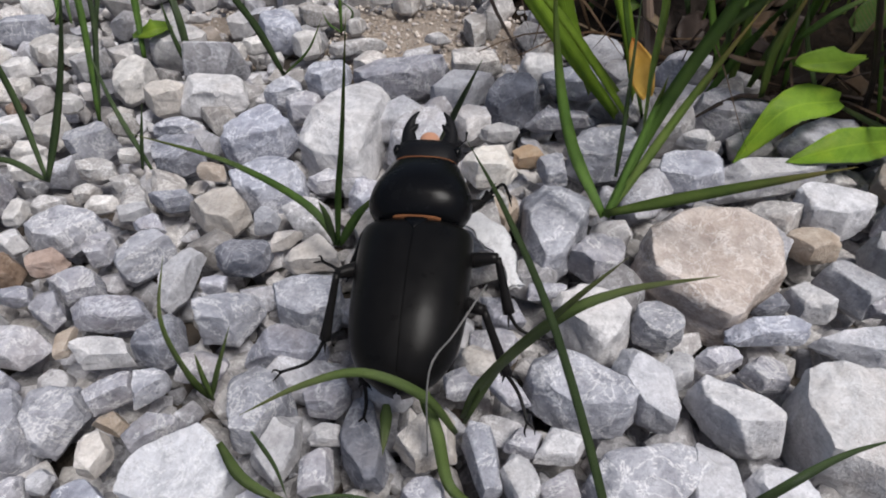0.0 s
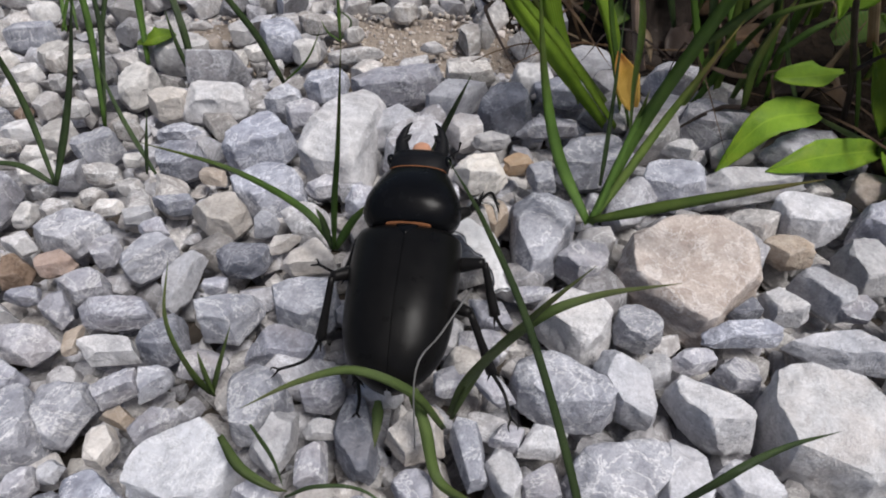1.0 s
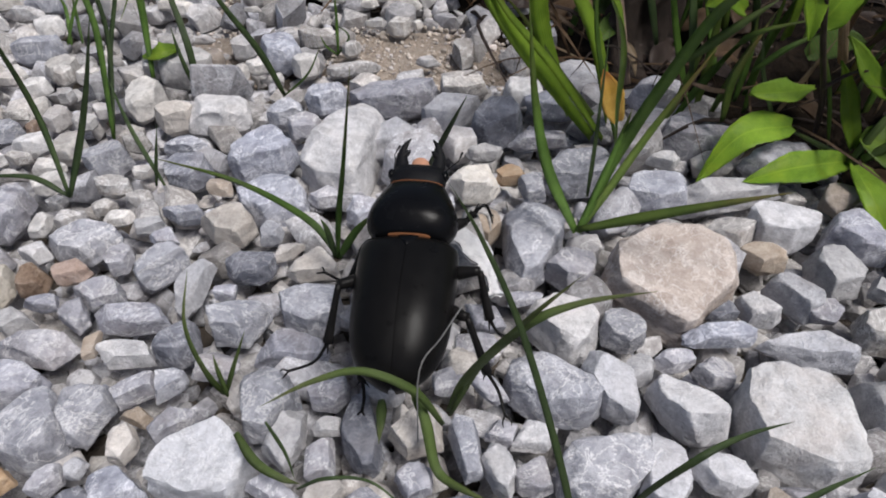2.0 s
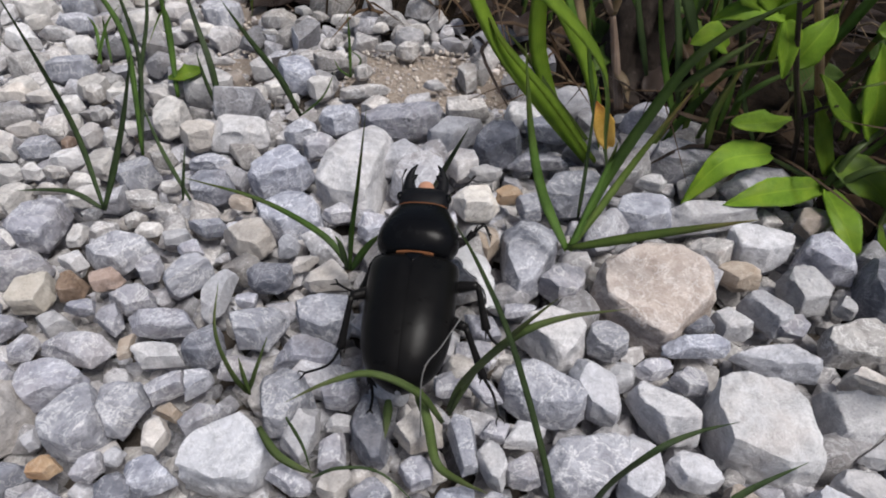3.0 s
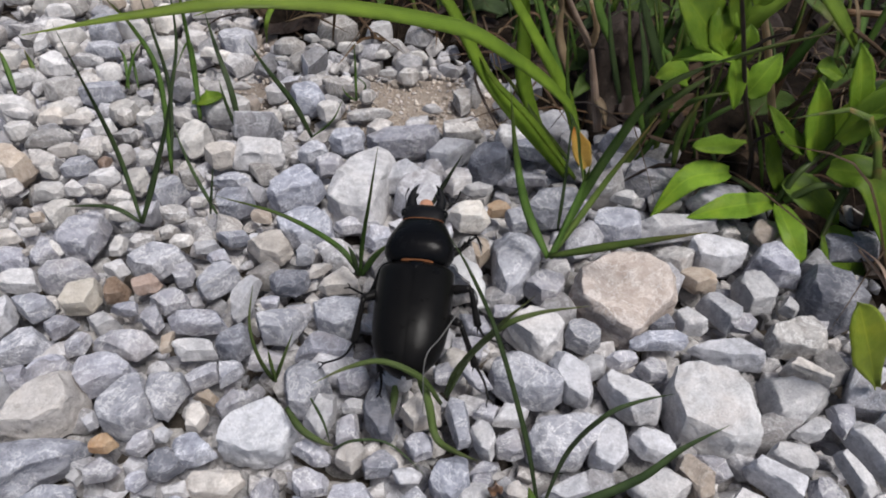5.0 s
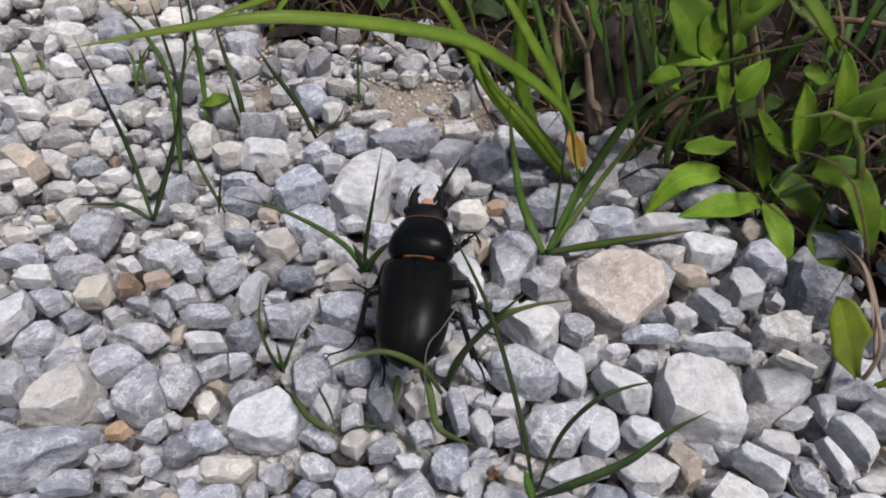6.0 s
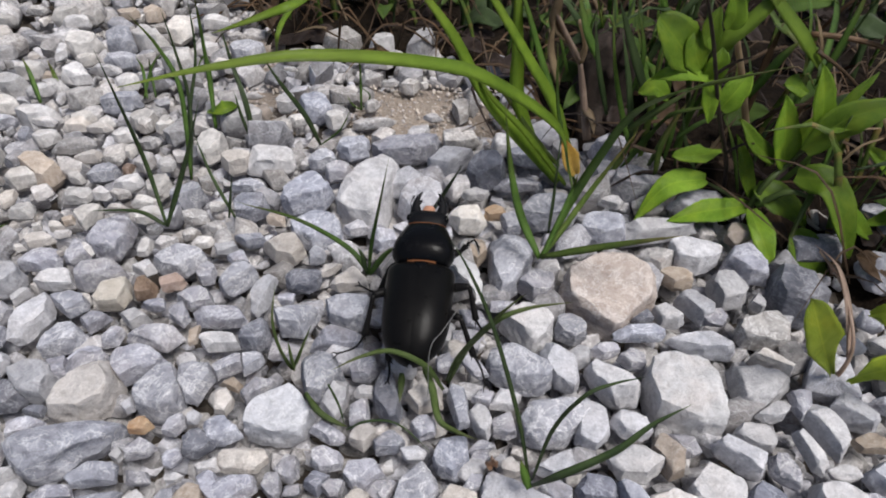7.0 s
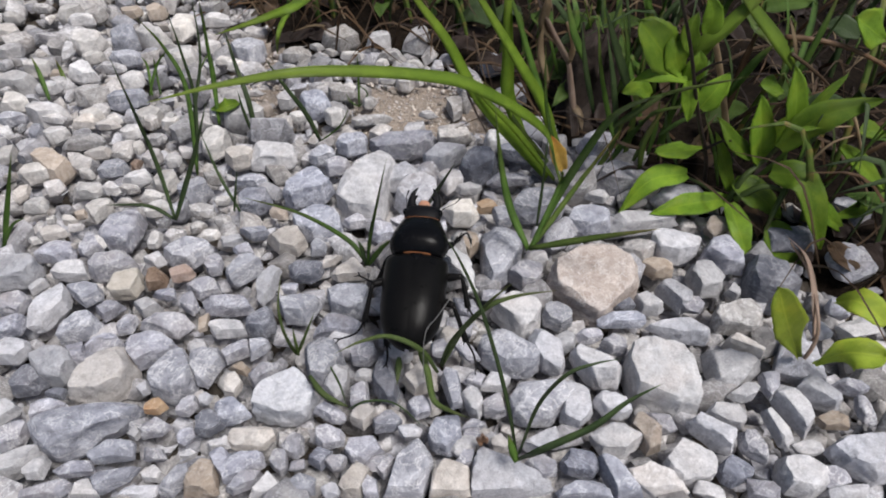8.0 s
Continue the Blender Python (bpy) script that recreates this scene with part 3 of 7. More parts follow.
def build_leg(beetle, *j):
    """Thigh, shin with spurs, and thin clawed foot through five joints."""
    a, b, c, d, e = [Vector(p) for p in j]
    leg = part("leg", tube([a, (a + b) / 2 + Vector((0, 0, 0.25)), b], [0.75, 0.95, 0.6], LEG, "thigh", 9, 10), beetle)
    part("shin", tube([b, (b + c) / 2, c], [0.42, 0.5, 0.72], LEG, "shin", 8, 10), leg)
    foot = part("foot", tube([c, d, e], [0.26, 0.22, 0.2], LEG, "foot", 6, 12), leg)
    out = (e - d).normalized()
    side = out.cross(Vector((0, 0, 1))).normalized()
    for s in (-1, 1):
        part("claw", tube([e - out * 0.2, e + out * 0.6 + side * s * 0.55, e + out * 1.1 + side * s * 0.5 - Vector((0, 0, 0.5))], [0.16, 0.12, 0.03], LEG, "claw", 5), leg)
        part("spur", tube([c, c + (c - b).normalized() * 0.5 + side * s * 0.5, c + (c - b).normalized() * 1.0 + side * s * 0.8], [0.2, 0.14, 0.03], LEG, "spur", 5), leg)
    return leg


beetle = build_beetle()
beetle_head = build_head(beetle)
antenna_left, antenna_right = build_antenna(beetle_head, -1), build_antenna(beetle_head, 1)
build_leg(beetle, (-4.5, -1.5, 0.5), (-8.3, -4.0, 3.0), (-9.7, -9.5, -2.6), (-11.5, -11.5, -4.6), (-15, -12.8, -5.4))
build_leg(beetle, (-4.5, 4.5, 0.5), (-7.0, 3.0, -0.5), (-8.6, 0.6, -4.5), (-10.5, 1.4, -5.6), (-13.2, 2.8, -6.0))
build_leg(beetle, (-3.6, -6.0, 0.0), (-5.4, -10.0, -0.6), (-4.8, -13.5, -4.4), (-4.6, -15.2, -6.4), (-4.8, -16.8, -7.4))
build_leg(beetle, (4.5, -0.5, 0.5), (9.4, -0.6, 2.6), (11.0, -5.2, -1.8), (12.4, -6.4, -3.4), (15.6, -7.2, -4.4))
build_leg(beetle, (4.5, 6.8, 0.6), (7.0, 8.4, 0.4), (8.1, 9.6, 1.0), (9.6, 10.6, 1.6), (10.5, 10.6, -0.8))
leg_hind_right = build_leg(beetle, (4.0, -5.0, 0.4), (8.2, -7.2, 2.4), (11.0, -11.8, -3.4), (12.6, -13.6, -5.2), (13.6, -16.6, -5.8))
# grass: blade width in mm, green, points along the blade in mm
plant = tuft('slim dark green grass tuft growing between pale gravel stones')
blade(plant, 1.1, 'd', (-50.0, 89.9, 6.0), (-52.7, 97.0, 18.0), (-52.6, 96.5, 32.0), (-50.3, 91.4, 50.0))
blade(plant, 1.4, 'd', (-50.0, 89.9, 6.0), (-45.6, 93.1, 15.0), (-40.7, 94.1, 25.0), (-35.3, 94.1, 37.0))
blade(plant, 1.1, 'd', (-50.5, 90.4, 6.0), (-56.3, 92.0, 9.0), (-67.7, 93.7, 8.0))
plant = tuft('small tuft with one long arching blade beside the beetle')
blade(plant, 1.2, 'g', (-2.0, 72.1, 8.0), (-6.5, 76.3, 12.0), (-17.5, 82.1, 15.0), (-28.3, 80.0, 22.0))
blade(plant, 0.9, 'g', (-2.2, 72.1, 8.0), (-0.9, 72.2, 17.0), (1.1, 70.3, 27.0), (4.5, 64.0, 45.0))
blade(plant, 1.3, 'g', (-2.0, 72.1, 8.0), (1.3, 71.6, 14.0), (4.7, 70.1, 19.0))
blade(plant, 1.0, 'd', (-2.5, 72.1, 8.0), (-3.1, 72.7, 13.0), (-3.9, 73.3, 15.0))
plant = tuft("single thin green blade in front of the beetle's head")
blade(plant, 1.1, 'd', (10.7, 92.0, 6.0), (14.0, 83.9, 20.0), (17.5, 79.7, 31.0))
plant = tuft('green grass tuft with long bent blades on grey gravel')
blade(plant, 2.0, 'g', (34.4, 74.9, 9.0), (30.3, 81.3, 16.0), (27.8, 85.2, 26.0), (25.4, 84.2, 42.0))
blade(plant, 2.1, 'g', (34.7, 74.9, 9.0), (40.8, 82.6, 18.0), (44.6, 81.1, 32.0), (47.4, 76.4, 45.0), (49.8, 63.0, 58.0), (57.9, 54.8, 66.0))
blade(plant, 1.4, 'y', (35.1, 75.4, 9.0), (45.3, 84.1, 20.0), (52.8, 86.0, 34.0))
blade(plant, 1.7, 'y', (34.5, 74.5, 10.0), (47.0, 70.6, 17.0), (58.7, 66.2, 24.0))
blade(plant, 0.8, 'd', (36.6, 79.7, 12.0), (37.6, 84.3, 20.0), (38.6, 91.1, 35.0))
blade(plant, 1.2, 'g', (35.1, 75.4, 9.0), (40.5, 82.3, 20.0), (41.6, 82.9, 26.0))
plant = tuft("tall clump of wide bright green grass blades at the gravel's edge")
blade(plant, 3.7, 'b', (44.0, 107.0, 3.0), (33.2, 106.0, 17.1), (23.3, 103.0, 31.7), (16.1, 98.0, 48.0), (10.0, 92.0, 59.9), (5.9, 86.0, 69.7))
blade(plant, 1.9, 'b', (46.0, 106.0, 3.0), (34.3, 105.0, 19.6), (25.0, 103.0, 31.3), (20.4, 102.0, 39.6))
blade(plant, 3.3, 'b', (48.0, 108.0, 3.0), (41.1, 107.0, 23.9), (31.7, 105.0, 40.5), (23.0, 101.0, 55.5), (18.0, 96.0, 65.5))
blade(plant, 4.0, 'b', (41.0, 115.0, 3.0), (32.7, 113.0, 23.3), (31.1, 112.0, 36.5), (29.4, 108.0, 52.2), (28.3, 103.0, 63.6))
blade(plant, 2.3, 'b', (47.0, 100.0, 4.0), (40.0, 85.0, 25.0), (31.9, 67.2, 47.9), (19.1, 54.0, 64.7), (11.4, 48.9, 70.2), (-0.9, 41.5, 75.5), (-10.4, 38.6, 75.9), (-17.6, 34.5, 76.4))
blade(plant, 1.3, 'g', (48.5, 106.0, 3.0), (41.0, 105.0, 25.3), (38.4, 105.0, 43.2))
blade(plant, 2.0, 'g', (50.0, 110.0, 3.0), (37.8, 111.0, 32.5), (32.3, 110.0, 47.3), (28.2, 108.0, 57.0))
blade(plant, 1.4, 'y', (47.1, 109.2, 3.0), (37.7, 111.2, 14.0), (29.9, 114.5, 24.0), (25.1, 112.9, 30.0))
plant = tuft('low grass with thin blades arching behind the beetle')
blade(plant, 1.09, 'o', (12.9, 44.4, 7.0), (9.7, 44.4, 15.0), (4.1, 44.8, 19.0), (-0.6, 41.8, 22.0), (-4.8, 38.0, 24.0))
blade(plant, 1.16, 'o', (13.5, 45.6, 8.0), (15.5, 44.7, 17.0), (20.1, 41.1, 31.0), (25.2, 41.5, 34.0), (32.1, 41.8, 35.0))
blade(plant, 0.87, 'o', (13.7, 45.0, 8.0), (17.0, 44.5, 20.0), (20.6, 40.7, 33.0), (24.7, 41.2, 38.0))
blade(plant, 1.45, 'o', (9.8, 46.6, 12.0), (10.9, 43.2, 9.0), (12.0, 39.5, 5.0), (15.2, 36.5, 6.0), (18.4, 34.5, 7.0))
blade(plant, 1.45, 'o', (5.2, 48.2, 7.0), (5.0, 46.5, 5.0), (4.7, 43.6, 4.0))
blade(plant, 1.45, 'y', (9.4, 47.0, 12.0), (10.2, 45.1, 10.0), (11.0, 42.8, 8.0))
plant = tuft('loose tuft of long thin dark green blades on the gravel')
blade(plant, 0.8, 'd', (26.2, 25.1, 9.0), (24.0, 31.5, 20.0), (20.1, 39.7, 32.0), (16.5, 43.8, 40.0), (13.8, 44.2, 46.0))
blade(plant, 1.4, 'd', (26.2, 25.3, 9.0), (29.6, 23.8, 16.0), (37.0, 24.5, 22.0), (42.0, 26.4, 26.0), (47.4, 27.8, 29.0))
blade(plant, 0.8, 'd', (26.4, 25.7, 10.0), (28.2, 27.1, 24.0), (31.3, 27.1, 33.0), (35.9, 29.0, 33.0), (40.8, 30.5, 32.0))
blade(plant, 1.5, 'g', (26.0, 24.8, 9.0), (25.0, 26.3, 12.0), (24.5, 27.4, 14.0))
plant = tuft('tiny tuft of thin green grass between grey stones')
blade(plant, 0.70, 'o', (-15.9, 51.4, 4.0), (-17.4, 51.9, 10.0), (-17.5, 52.8, 18.0), (-16.7, 57.0, 23.0))
blade(plant, 0.70, 'o', (-15.9, 51.4, 4.0), (-13.5, 51.7, 10.0), (-10.9, 53.0, 16.0))
blade(plant, 0.70, 'o', (-16.1, 51.4, 4.0), (-16.9, 51.2, 9.0), (-17.7, 52.5, 12.0))
blade(plant, 0.70, 'o', (-15.6, 51.1, 4.0), (-15.7, 51.8, 9.0), (-15.7, 52.4, 12.0))
plant = tuft('small green sprout lying between gravel stones')
blade(plant, 1.26, 'o', (-11.8, 43.2, 9.0), (-9.2, 40.0, 8.0), (-6.0, 38.3, 7.0), (-4.1, 38.0, 6.0))
blade(plant, 0.49, 'd', (-4.4, 37.4, 6.0), (-0.3, 36.8, 10.0), (4.9, 36.1, 10.0), (10.2, 32.1, 8.0))
blade(plant, 0.49, 'd', (-7.0, 41.8, 14.0), (-5.6, 40.5, 9.0), (-4.9, 38.8, 5.0))
plant = tuft('thin green blades standing in pale far gravel')
blade(plant, 1.5, 'd', (-18.9, 126.0, 2.0), (-21.1, 122.8, 14.0), (-24.5, 118.3, 26.0), (-25.9, 112.9, 36.0))
blade(plant, 0.6, 'g', (-18.9, 126.0, 2.0), (-12.8, 124.4, 8.0), (-9.3, 125.2, 14.0))
plant = tuft('slender blades of grass rising from pale gravel')
blade(plant, 1.6, 'd', (-37.4, 127.3, 2.0), (-38.4, 131.6, 12.0), (-42.0, 139.3, 20.0), (-43.9, 143.5, 28.0))
blade(plant, 1.0, 'd', (-37.9, 127.3, 2.0), (-39.6, 129.0, 10.0), (-40.6, 131.2, 16.0))
plant = tuft('sparse tuft of thin upright grass stems')
blade(plant, 1.2, 'g', (-49.8, 134.5, 2.0), (-50.1, 141.8, 15.0), (-48.8, 142.9, 30.0), (-46.5, 138.4, 40.0))
blade(plant, 1.1, 'd', (-50.3, 110.5, 3.0), (-51.0, 123.5, 14.0), (-48.2, 132.0, 26.0), (-48.2, 138.4, 40.0))
blade(plant, 1.3, 'g', (-50.3, 110.5, 3.0), (-50.6, 122.1, 22.0), (-54.3, 125.9, 32.0), (-56.9, 122.4, 42.0))
blade(plant, 1.0, 'd', (-50.3, 110.5, 3.0), (-49.7, 122.9, 18.0), (-51.2, 127.9, 30.0), (-52.0, 129.3, 40.0))
blade(plant, 0.8, 'g', (-49.4, 134.5, 2.0), (-50.8, 146.0, 18.0), (-55.6, 140.7, 12.0))
plant = tuft('wispy thin grass shoots between grey stones')
blade(plant, 0.9, 'd', (-35.7, 94.7, 4.0), (-40.6, 100.7, 12.0), (-43.9, 106.3, 20.0))
blade(plant, 0.7, 'd', (-37.2, 94.7, 4.0), (-36.1, 96.6, 9.0), (-35.1, 99.3, 14.0))
plant = tuft('short pale green grass shoots in far gravel')
blade(plant, 0.9, 'g', (-71.4, 151.1, 2.0), (-72.9, 157.1, 8.0), (-72.0, 156.9, 12.0))
blade(plant, 0.9, 'g', (-74.8, 150.5, 2.0), (-71.2, 155.3, 10.0), (-65.4, 154.7, 16.0))
blade(plant, 1.0, 'g', (-73.9, 150.5, 2.0), (-75.2, 157.1, 8.0), (-75.9, 157.0, 12.0))
plant = tuft('short brownish green grass shoots in far gravel')
blade(plant, 1.6, 'g', (-105.0, 148.8, 2.0), (-107.7, 154.6, 8.0), (-109.7, 157.7, 12.0))
blade(plant, 1.4, 'y', (-103.1, 157.6, 2.0), (-104.9, 161.1, 5.0), (-104.9, 161.1, 9.0))
plant = tuft("small green tuft at the gravel's near side")
blade(plant, 1.5, 'g', (-89.3, 83.4, 4.0), (-84.5, 88.0, 16.0), (-78.5, 89.2, 28.0))
blade(plant, 1.0, 'g', (-89.8, 83.4, 4.0), (-85.2, 84.9, 10.0), (-79.7, 83.5, 14.0))
plant = tuft('tiny green weed with thin blades in sandy gravel')
blade(plant, 0.8, 'g', (-8.7, 142.8, 2.0), (-8.4, 145.9, 10.0), (-8.1, 146.7, 18.0))
blade(plant, 0.6, 'd', (-8.7, 142.8, 2.0), (-6.1, 145.9, 5.0), (-10.3, 147.6, 8.0))
blade(plant, 0.6, 'g', (-8.7, 142.8, 2.0), (-11.2, 143.0, 4.0), (-12.3, 143.0, 7.0))
plant = tuft('broad green blades hanging over the far gravel edge')
blade(plant, 3.2, 'b', (-20.7, 226.9, 10.0), (-20.9, 147.4, 34.0), (-30.1, 137.2, 34.0), (-44.2, 136.0, 30.0))
blade(plant, 2.0, 'b', (-29.0, 222.0, 10.0), (-31.7, 162.1, 20.0), (-34.9, 159.6, 10.0))
plant = tuft('broad green grass blades arching in the verge')
blade(plant, 3.4, 'y', (138.4, 234.9, 10.0), (92.4, 126.4, 40.0), (92.6, 112.3, 40.0), (97.7, 106.9, 36.0))
blade(plant, 2.6, 'g', (74.3, 126.5, 5.0), (66.2, 124.4, 24.0), (58.2, 117.3, 42.0))
blade(plant, 2.4, 'g', (168.8, 224.8, 5.0), (122.8, 146.1, 30.0), (105.3, 116.3, 30.0), (107.3, 118.4, 22.0))
plant = tuft('green grass blades with yellowed bases in the verge')
blade(plant, 2.2, 'y', (66.9, 114.9, 4.0), (66.9, 115.7, 12.0), (65.9, 115.8, 26.0), (62.3, 108.1, 44.0))
blade(plant, 2.0, 'g', (75.7, 112.2, 4.0), (74.9, 112.5, 16.0), (75.9, 109.8, 28.0), (79.5, 107.6, 34.0))
blade(plant, 1.8, 'g', (61.4, 111.3, 4.0), (66.2, 111.8, 14.0), (68.2, 106.3, 24.0), (75.9, 100.8, 30.0))
blade(plant, 1.6, 'y', (57.8, 109.0, 4.0), (61.1, 111.1, 9.0), (63.5, 113.1, 14.0))
blade(plant, 2.0, 'g', (65.3, 114.9, 4.0), (59.4, 115.1, 18.0), (54.6, 114.0, 32.0), (50.4, 110.9, 48.0))
blade(plant, 1.6, 'g', (108.8, 107.7, 4.0), (106.0, 107.2, 14.0), (104.7, 105.4, 24.0))
plant = tuft('slim green grass stems at the edge of the verge')
blade(plant, 2.2, 'g', (54.0, 149.3, 5.0), (47.3, 139.5, 24.0), (40.2, 128.1, 44.0))
blade(plant, 2.0, 'b', (68.5, 159.0, 5.0), (59.3, 145.2, 26.0), (51.2, 131.0, 44.0))
blade(plant, 1.8, 'g', (93.7, 169.1, 5.0), (80.6, 147.5, 28.0), (71.9, 133.8, 44.0))
blade(plant, 1.6, 'g', (57.2, 152.5, 5.0), (55.7, 145.8, 24.0), (55.8, 136.4, 40.0))
# broad leaves: width in mm, base, middle and tip in mm
LEAF_GREEN[0] = 'l'
plant = weed('leafy green weed with lance-shaped leaves at the gravel edge')
settle(plant, (88.0, 94.0, 6.1))
stem(plant, 'o', 0.9, (88.3, 94.0, 5.3), (90.5, 95.0, 12.7), (94.7, 97.0, 15.9), (97.8, 96.0, 24.3))
stem(plant, 'o', 0.6, (88.7, 95.0, 5.2), (83.4, 99.0, 6.4), (77.7, 100.0, 9.1), name='leaf_stalk')
stem(plant, 'o', 0.9, (89.3, 93.0, 7.0), (93.5, 91.0, 12.8), (98.7, 90.0, 12.1))
stem(plant, 'o', 0.8, (98.8, 90.0, 12.7), (96.5, 87.0, 9.0), (94.6, 84.0, 3.8), name='leaf_stalk')
leaf(plant, 5.6, (78.4, 100.0, 9.5), (67.9, 97.0, 10.0), (61.0, 94.0, 2.0))
leaf(plant, 5.2, (88.6, 95.0, 5.0), (76.9, 92.0, 6.3), (67.1, 90.0, 5.1))
leaf(plant, 4.6, (81.4, 103.0, 15.5), (75.3, 101.0, 16.1), (68.2, 100.0, 16.6), blunt=True)
leaf(plant, 4.2, (91.1, 97.0, 17.2), (85.5, 97.0, 21.7), (80.2, 99.0, 27.6))
leaf(plant, 6.6, (94.2, 97.0, 15.3), (91.6, 98.0, 23.7), (89.6, 101.0, 32.3))
leaf(plant, 5.0, (97.0, 101.0, 16.7), (99.2, 102.0, 21.8), (100.7, 103.0, 25.1), blunt=True)
leaf(plant, 5.4, (98.2, 96.0, 23.4), (96.7, 98.0, 32.0), (94.4, 101.0, 39.8))
leaf(plant, 2.4, (99.5, 97.0, 29.1), (102.5, 98.0, 33.7), (106.9, 100.0, 38.3))
leaf(plant, 6.6, (95.6, 95.0, 21.4), (100.8, 94.0, 30.7), (112.0, 92.0, 36.7))
leaf(plant, 3.6, (97.4, 95.0, 27.4), (101.3, 94.0, 29.6), (105.2, 93.0, 29.2))
leaf(plant, 7.6, (95.2, 93.0, 15.8), (100.2, 88.0, 17.1), (103.1, 82.0, 10.8), (106.7, 79.0, 2.7))
leaf(plant, 5.0, (103.8, 88.0, 12.5), (109.3, 86.0, 7.7), (114.7, 84.0, 3.3))
leaf(plant, 6.6, (89.0, 96.0, 10.1), (94.8, 92.0, 8.6), (100.7, 89.0, 3.4))
leaf(plant, 6.0, (87.5, 92.0, 6.4), (88.0, 84.0, 4.8), (89.8, 79.0, 0.3))
leaf(plant, 7.0, (96.2, 86.0, 5.3), (99.1, 81.0, 1.2), (104.3, 76.0, -6.5))
leaf(plant, 4.2, (113.2, 98.0, 19.1), (119.9, 95.0, 14.7), (125.6, 92.0, 10.1))
leaf(plant, 3.6, (125.0, 90.0, 10.2), (118.8, 88.0, 7.1), (110.7, 86.0, 6.5))
leaf(plant, 3.4, (88.9, 96.0, 7.0), (85.9, 98.0, 14.3), (81.7, 100.0, 22.6))
plant = weed('taller weed with rounded green leaves and a dark stem')
settle(plant, (84.3, 98.0, 5.9))
leaf(plant, 8.6, (69.4, 100.0, 37.1), (62.5, 99.0, 44.7), (56.6, 101.0, 50.9), blunt=True)
leaf(plant, 6.2, (69.8, 100.0, 37.3), (65.9, 99.0, 43.0), (65.7, 101.0, 47.5), blunt=True)
leaf(plant, 4.2, (69.9, 99.0, 37.7), (62.8, 97.0, 40.4), (57.4, 98.0, 38.3))
leaf(plant, 4.6, (70.3, 100.0, 36.6), (71.0, 99.0, 41.0), (71.3, 100.0, 44.3))
leaf(plant, 6.0, (77.7, 104.0, 26.7), (79.6, 104.0, 30.9), (82.9, 106.0, 35.2))
leaf(plant, 3.8, (68.9, 97.0, 38.5), (70.5, 96.0, 34.4), (71.7, 96.0, 28.6))
leaf(plant, 4.0, (69.1, 100.0, 44.3), (67.6, 100.0, 48.5), (68.6, 101.0, 52.5))
leaf(plant, 4.6, (72.8, 103.0, 46.6), (73.0, 103.0, 50.4), (71.0, 104.0, 54.9))
plant = weed('toothed round leaf and brown-edged weed leaves in the verge')
settle(plant, (123.3, 112.0, 27.5))
stem(plant, 'o', 0.5, (123.3, 112.0, 27.5), (120.9, 111.0, 34.5), (117.8, 110.0, 41.5))
leaf(plant, 8.0, (118.8, 110.0, 40.9), (114.2, 109.0, 43.6), (108.5, 109.0, 47.1), blunt=True)
leaf(plant, 5.0, (97.8, 106.0, 29.4), (94.2, 105.0, 31.6), (90.7, 105.0, 32.4), blunt=True)
leaf(plant, 5.0, (124.6, 100.0, 20.8), (119.8, 99.0, 23.0), (115.7, 98.0, 23.1), blunt=True)
leaf(plant, 4.6, (66.4, 108.0, 27.7), (62.6, 107.0, 30.8), (58.9, 107.0, 29.3))
LEAF_GREEN[0] = 'k'
plant = weed('young weed with yellow-green leaves and reddish stems')
leaf(plant, 6.6, (86.3, 46.6, 6.0), (79.0, 46.1, 18.0), (75.8, 49.6, 25.0), blunt=True)
leaf(plant, 6.5, (88.1, 44.4, 7.0), (90.5, 42.1, 14.0), (96.0, 39.7, 16.0), blunt=True)
leaf(plant, 6.5, (97.3, 57.3, 10.0), (98.6, 54.1, 14.0), (103.4, 49.8, 12.0), blunt=True)
LEAF_GREEN[0] = 'l'
plant = tuft('broad bright green grass blades crossing the verge')
settle(plant, (76.9, 110.0, 24.6))
blade(plant, 4.0, 'b', (76.0, 109.0, 22.0), (73.8, 106.0, 40.1), (78.4, 106.0, 46.9), (84.6, 108.0, 53.2), (92.7, 112.0, 58.4))
blade(plant, 4.6, 'b', (97.3, 106.0, 36.2), (89.8, 106.0, 43.7), (81.9, 107.0, 51.2), (76.2, 110.0, 58.2))
blade(plant, 2.2, 'g', (100.3, 108.0, 30.4), (101.3, 108.0, 43.6), (102.9, 110.0, 53.1))
blade(plant, 2.4, 'g', (86.5, 110.0, 26.1), (89.5, 109.0, 36.0), (92.9, 109.0, 41.1))
blade(plant, 2.0, 'd', (60.5, 108.0, 16.0), (57.0, 109.0, 30.4), (53.6, 111.0, 42.5))
blade(plant, 3.0, 'd', (63.0, 112.0, 25.2), (57.2, 113.0, 37.1), (52.6, 114.0, 47.8))
blade(plant, 2.6, 'g', (52.3, 120.0, 30.1), (48.4, 121.0, 37.3), (45.3, 124.0, 47.2))
blade(plant, 2.0, 'y', (67.3, 104.0, 7.9), (67.0, 105.0, 16.3), (70.8, 107.0, 25.9))
straw = tagged(new('dry_stalk'), label='tan dry forked reed stalk beside the rotten stub', category='dry grass')
stem(straw, 'q', 1.3, (55.3, 126.0, 2.7), (53.6, 131.0, 12.9), (51.4, 133.0, 22.8), name='stem')
stem(straw, 'q', 0.9, (51.4, 133.0, 22.8), (46.7, 131.0, 30.4), (42.1, 130.0, 38.7), (38.8, 130.0, 46.0), name='twig')
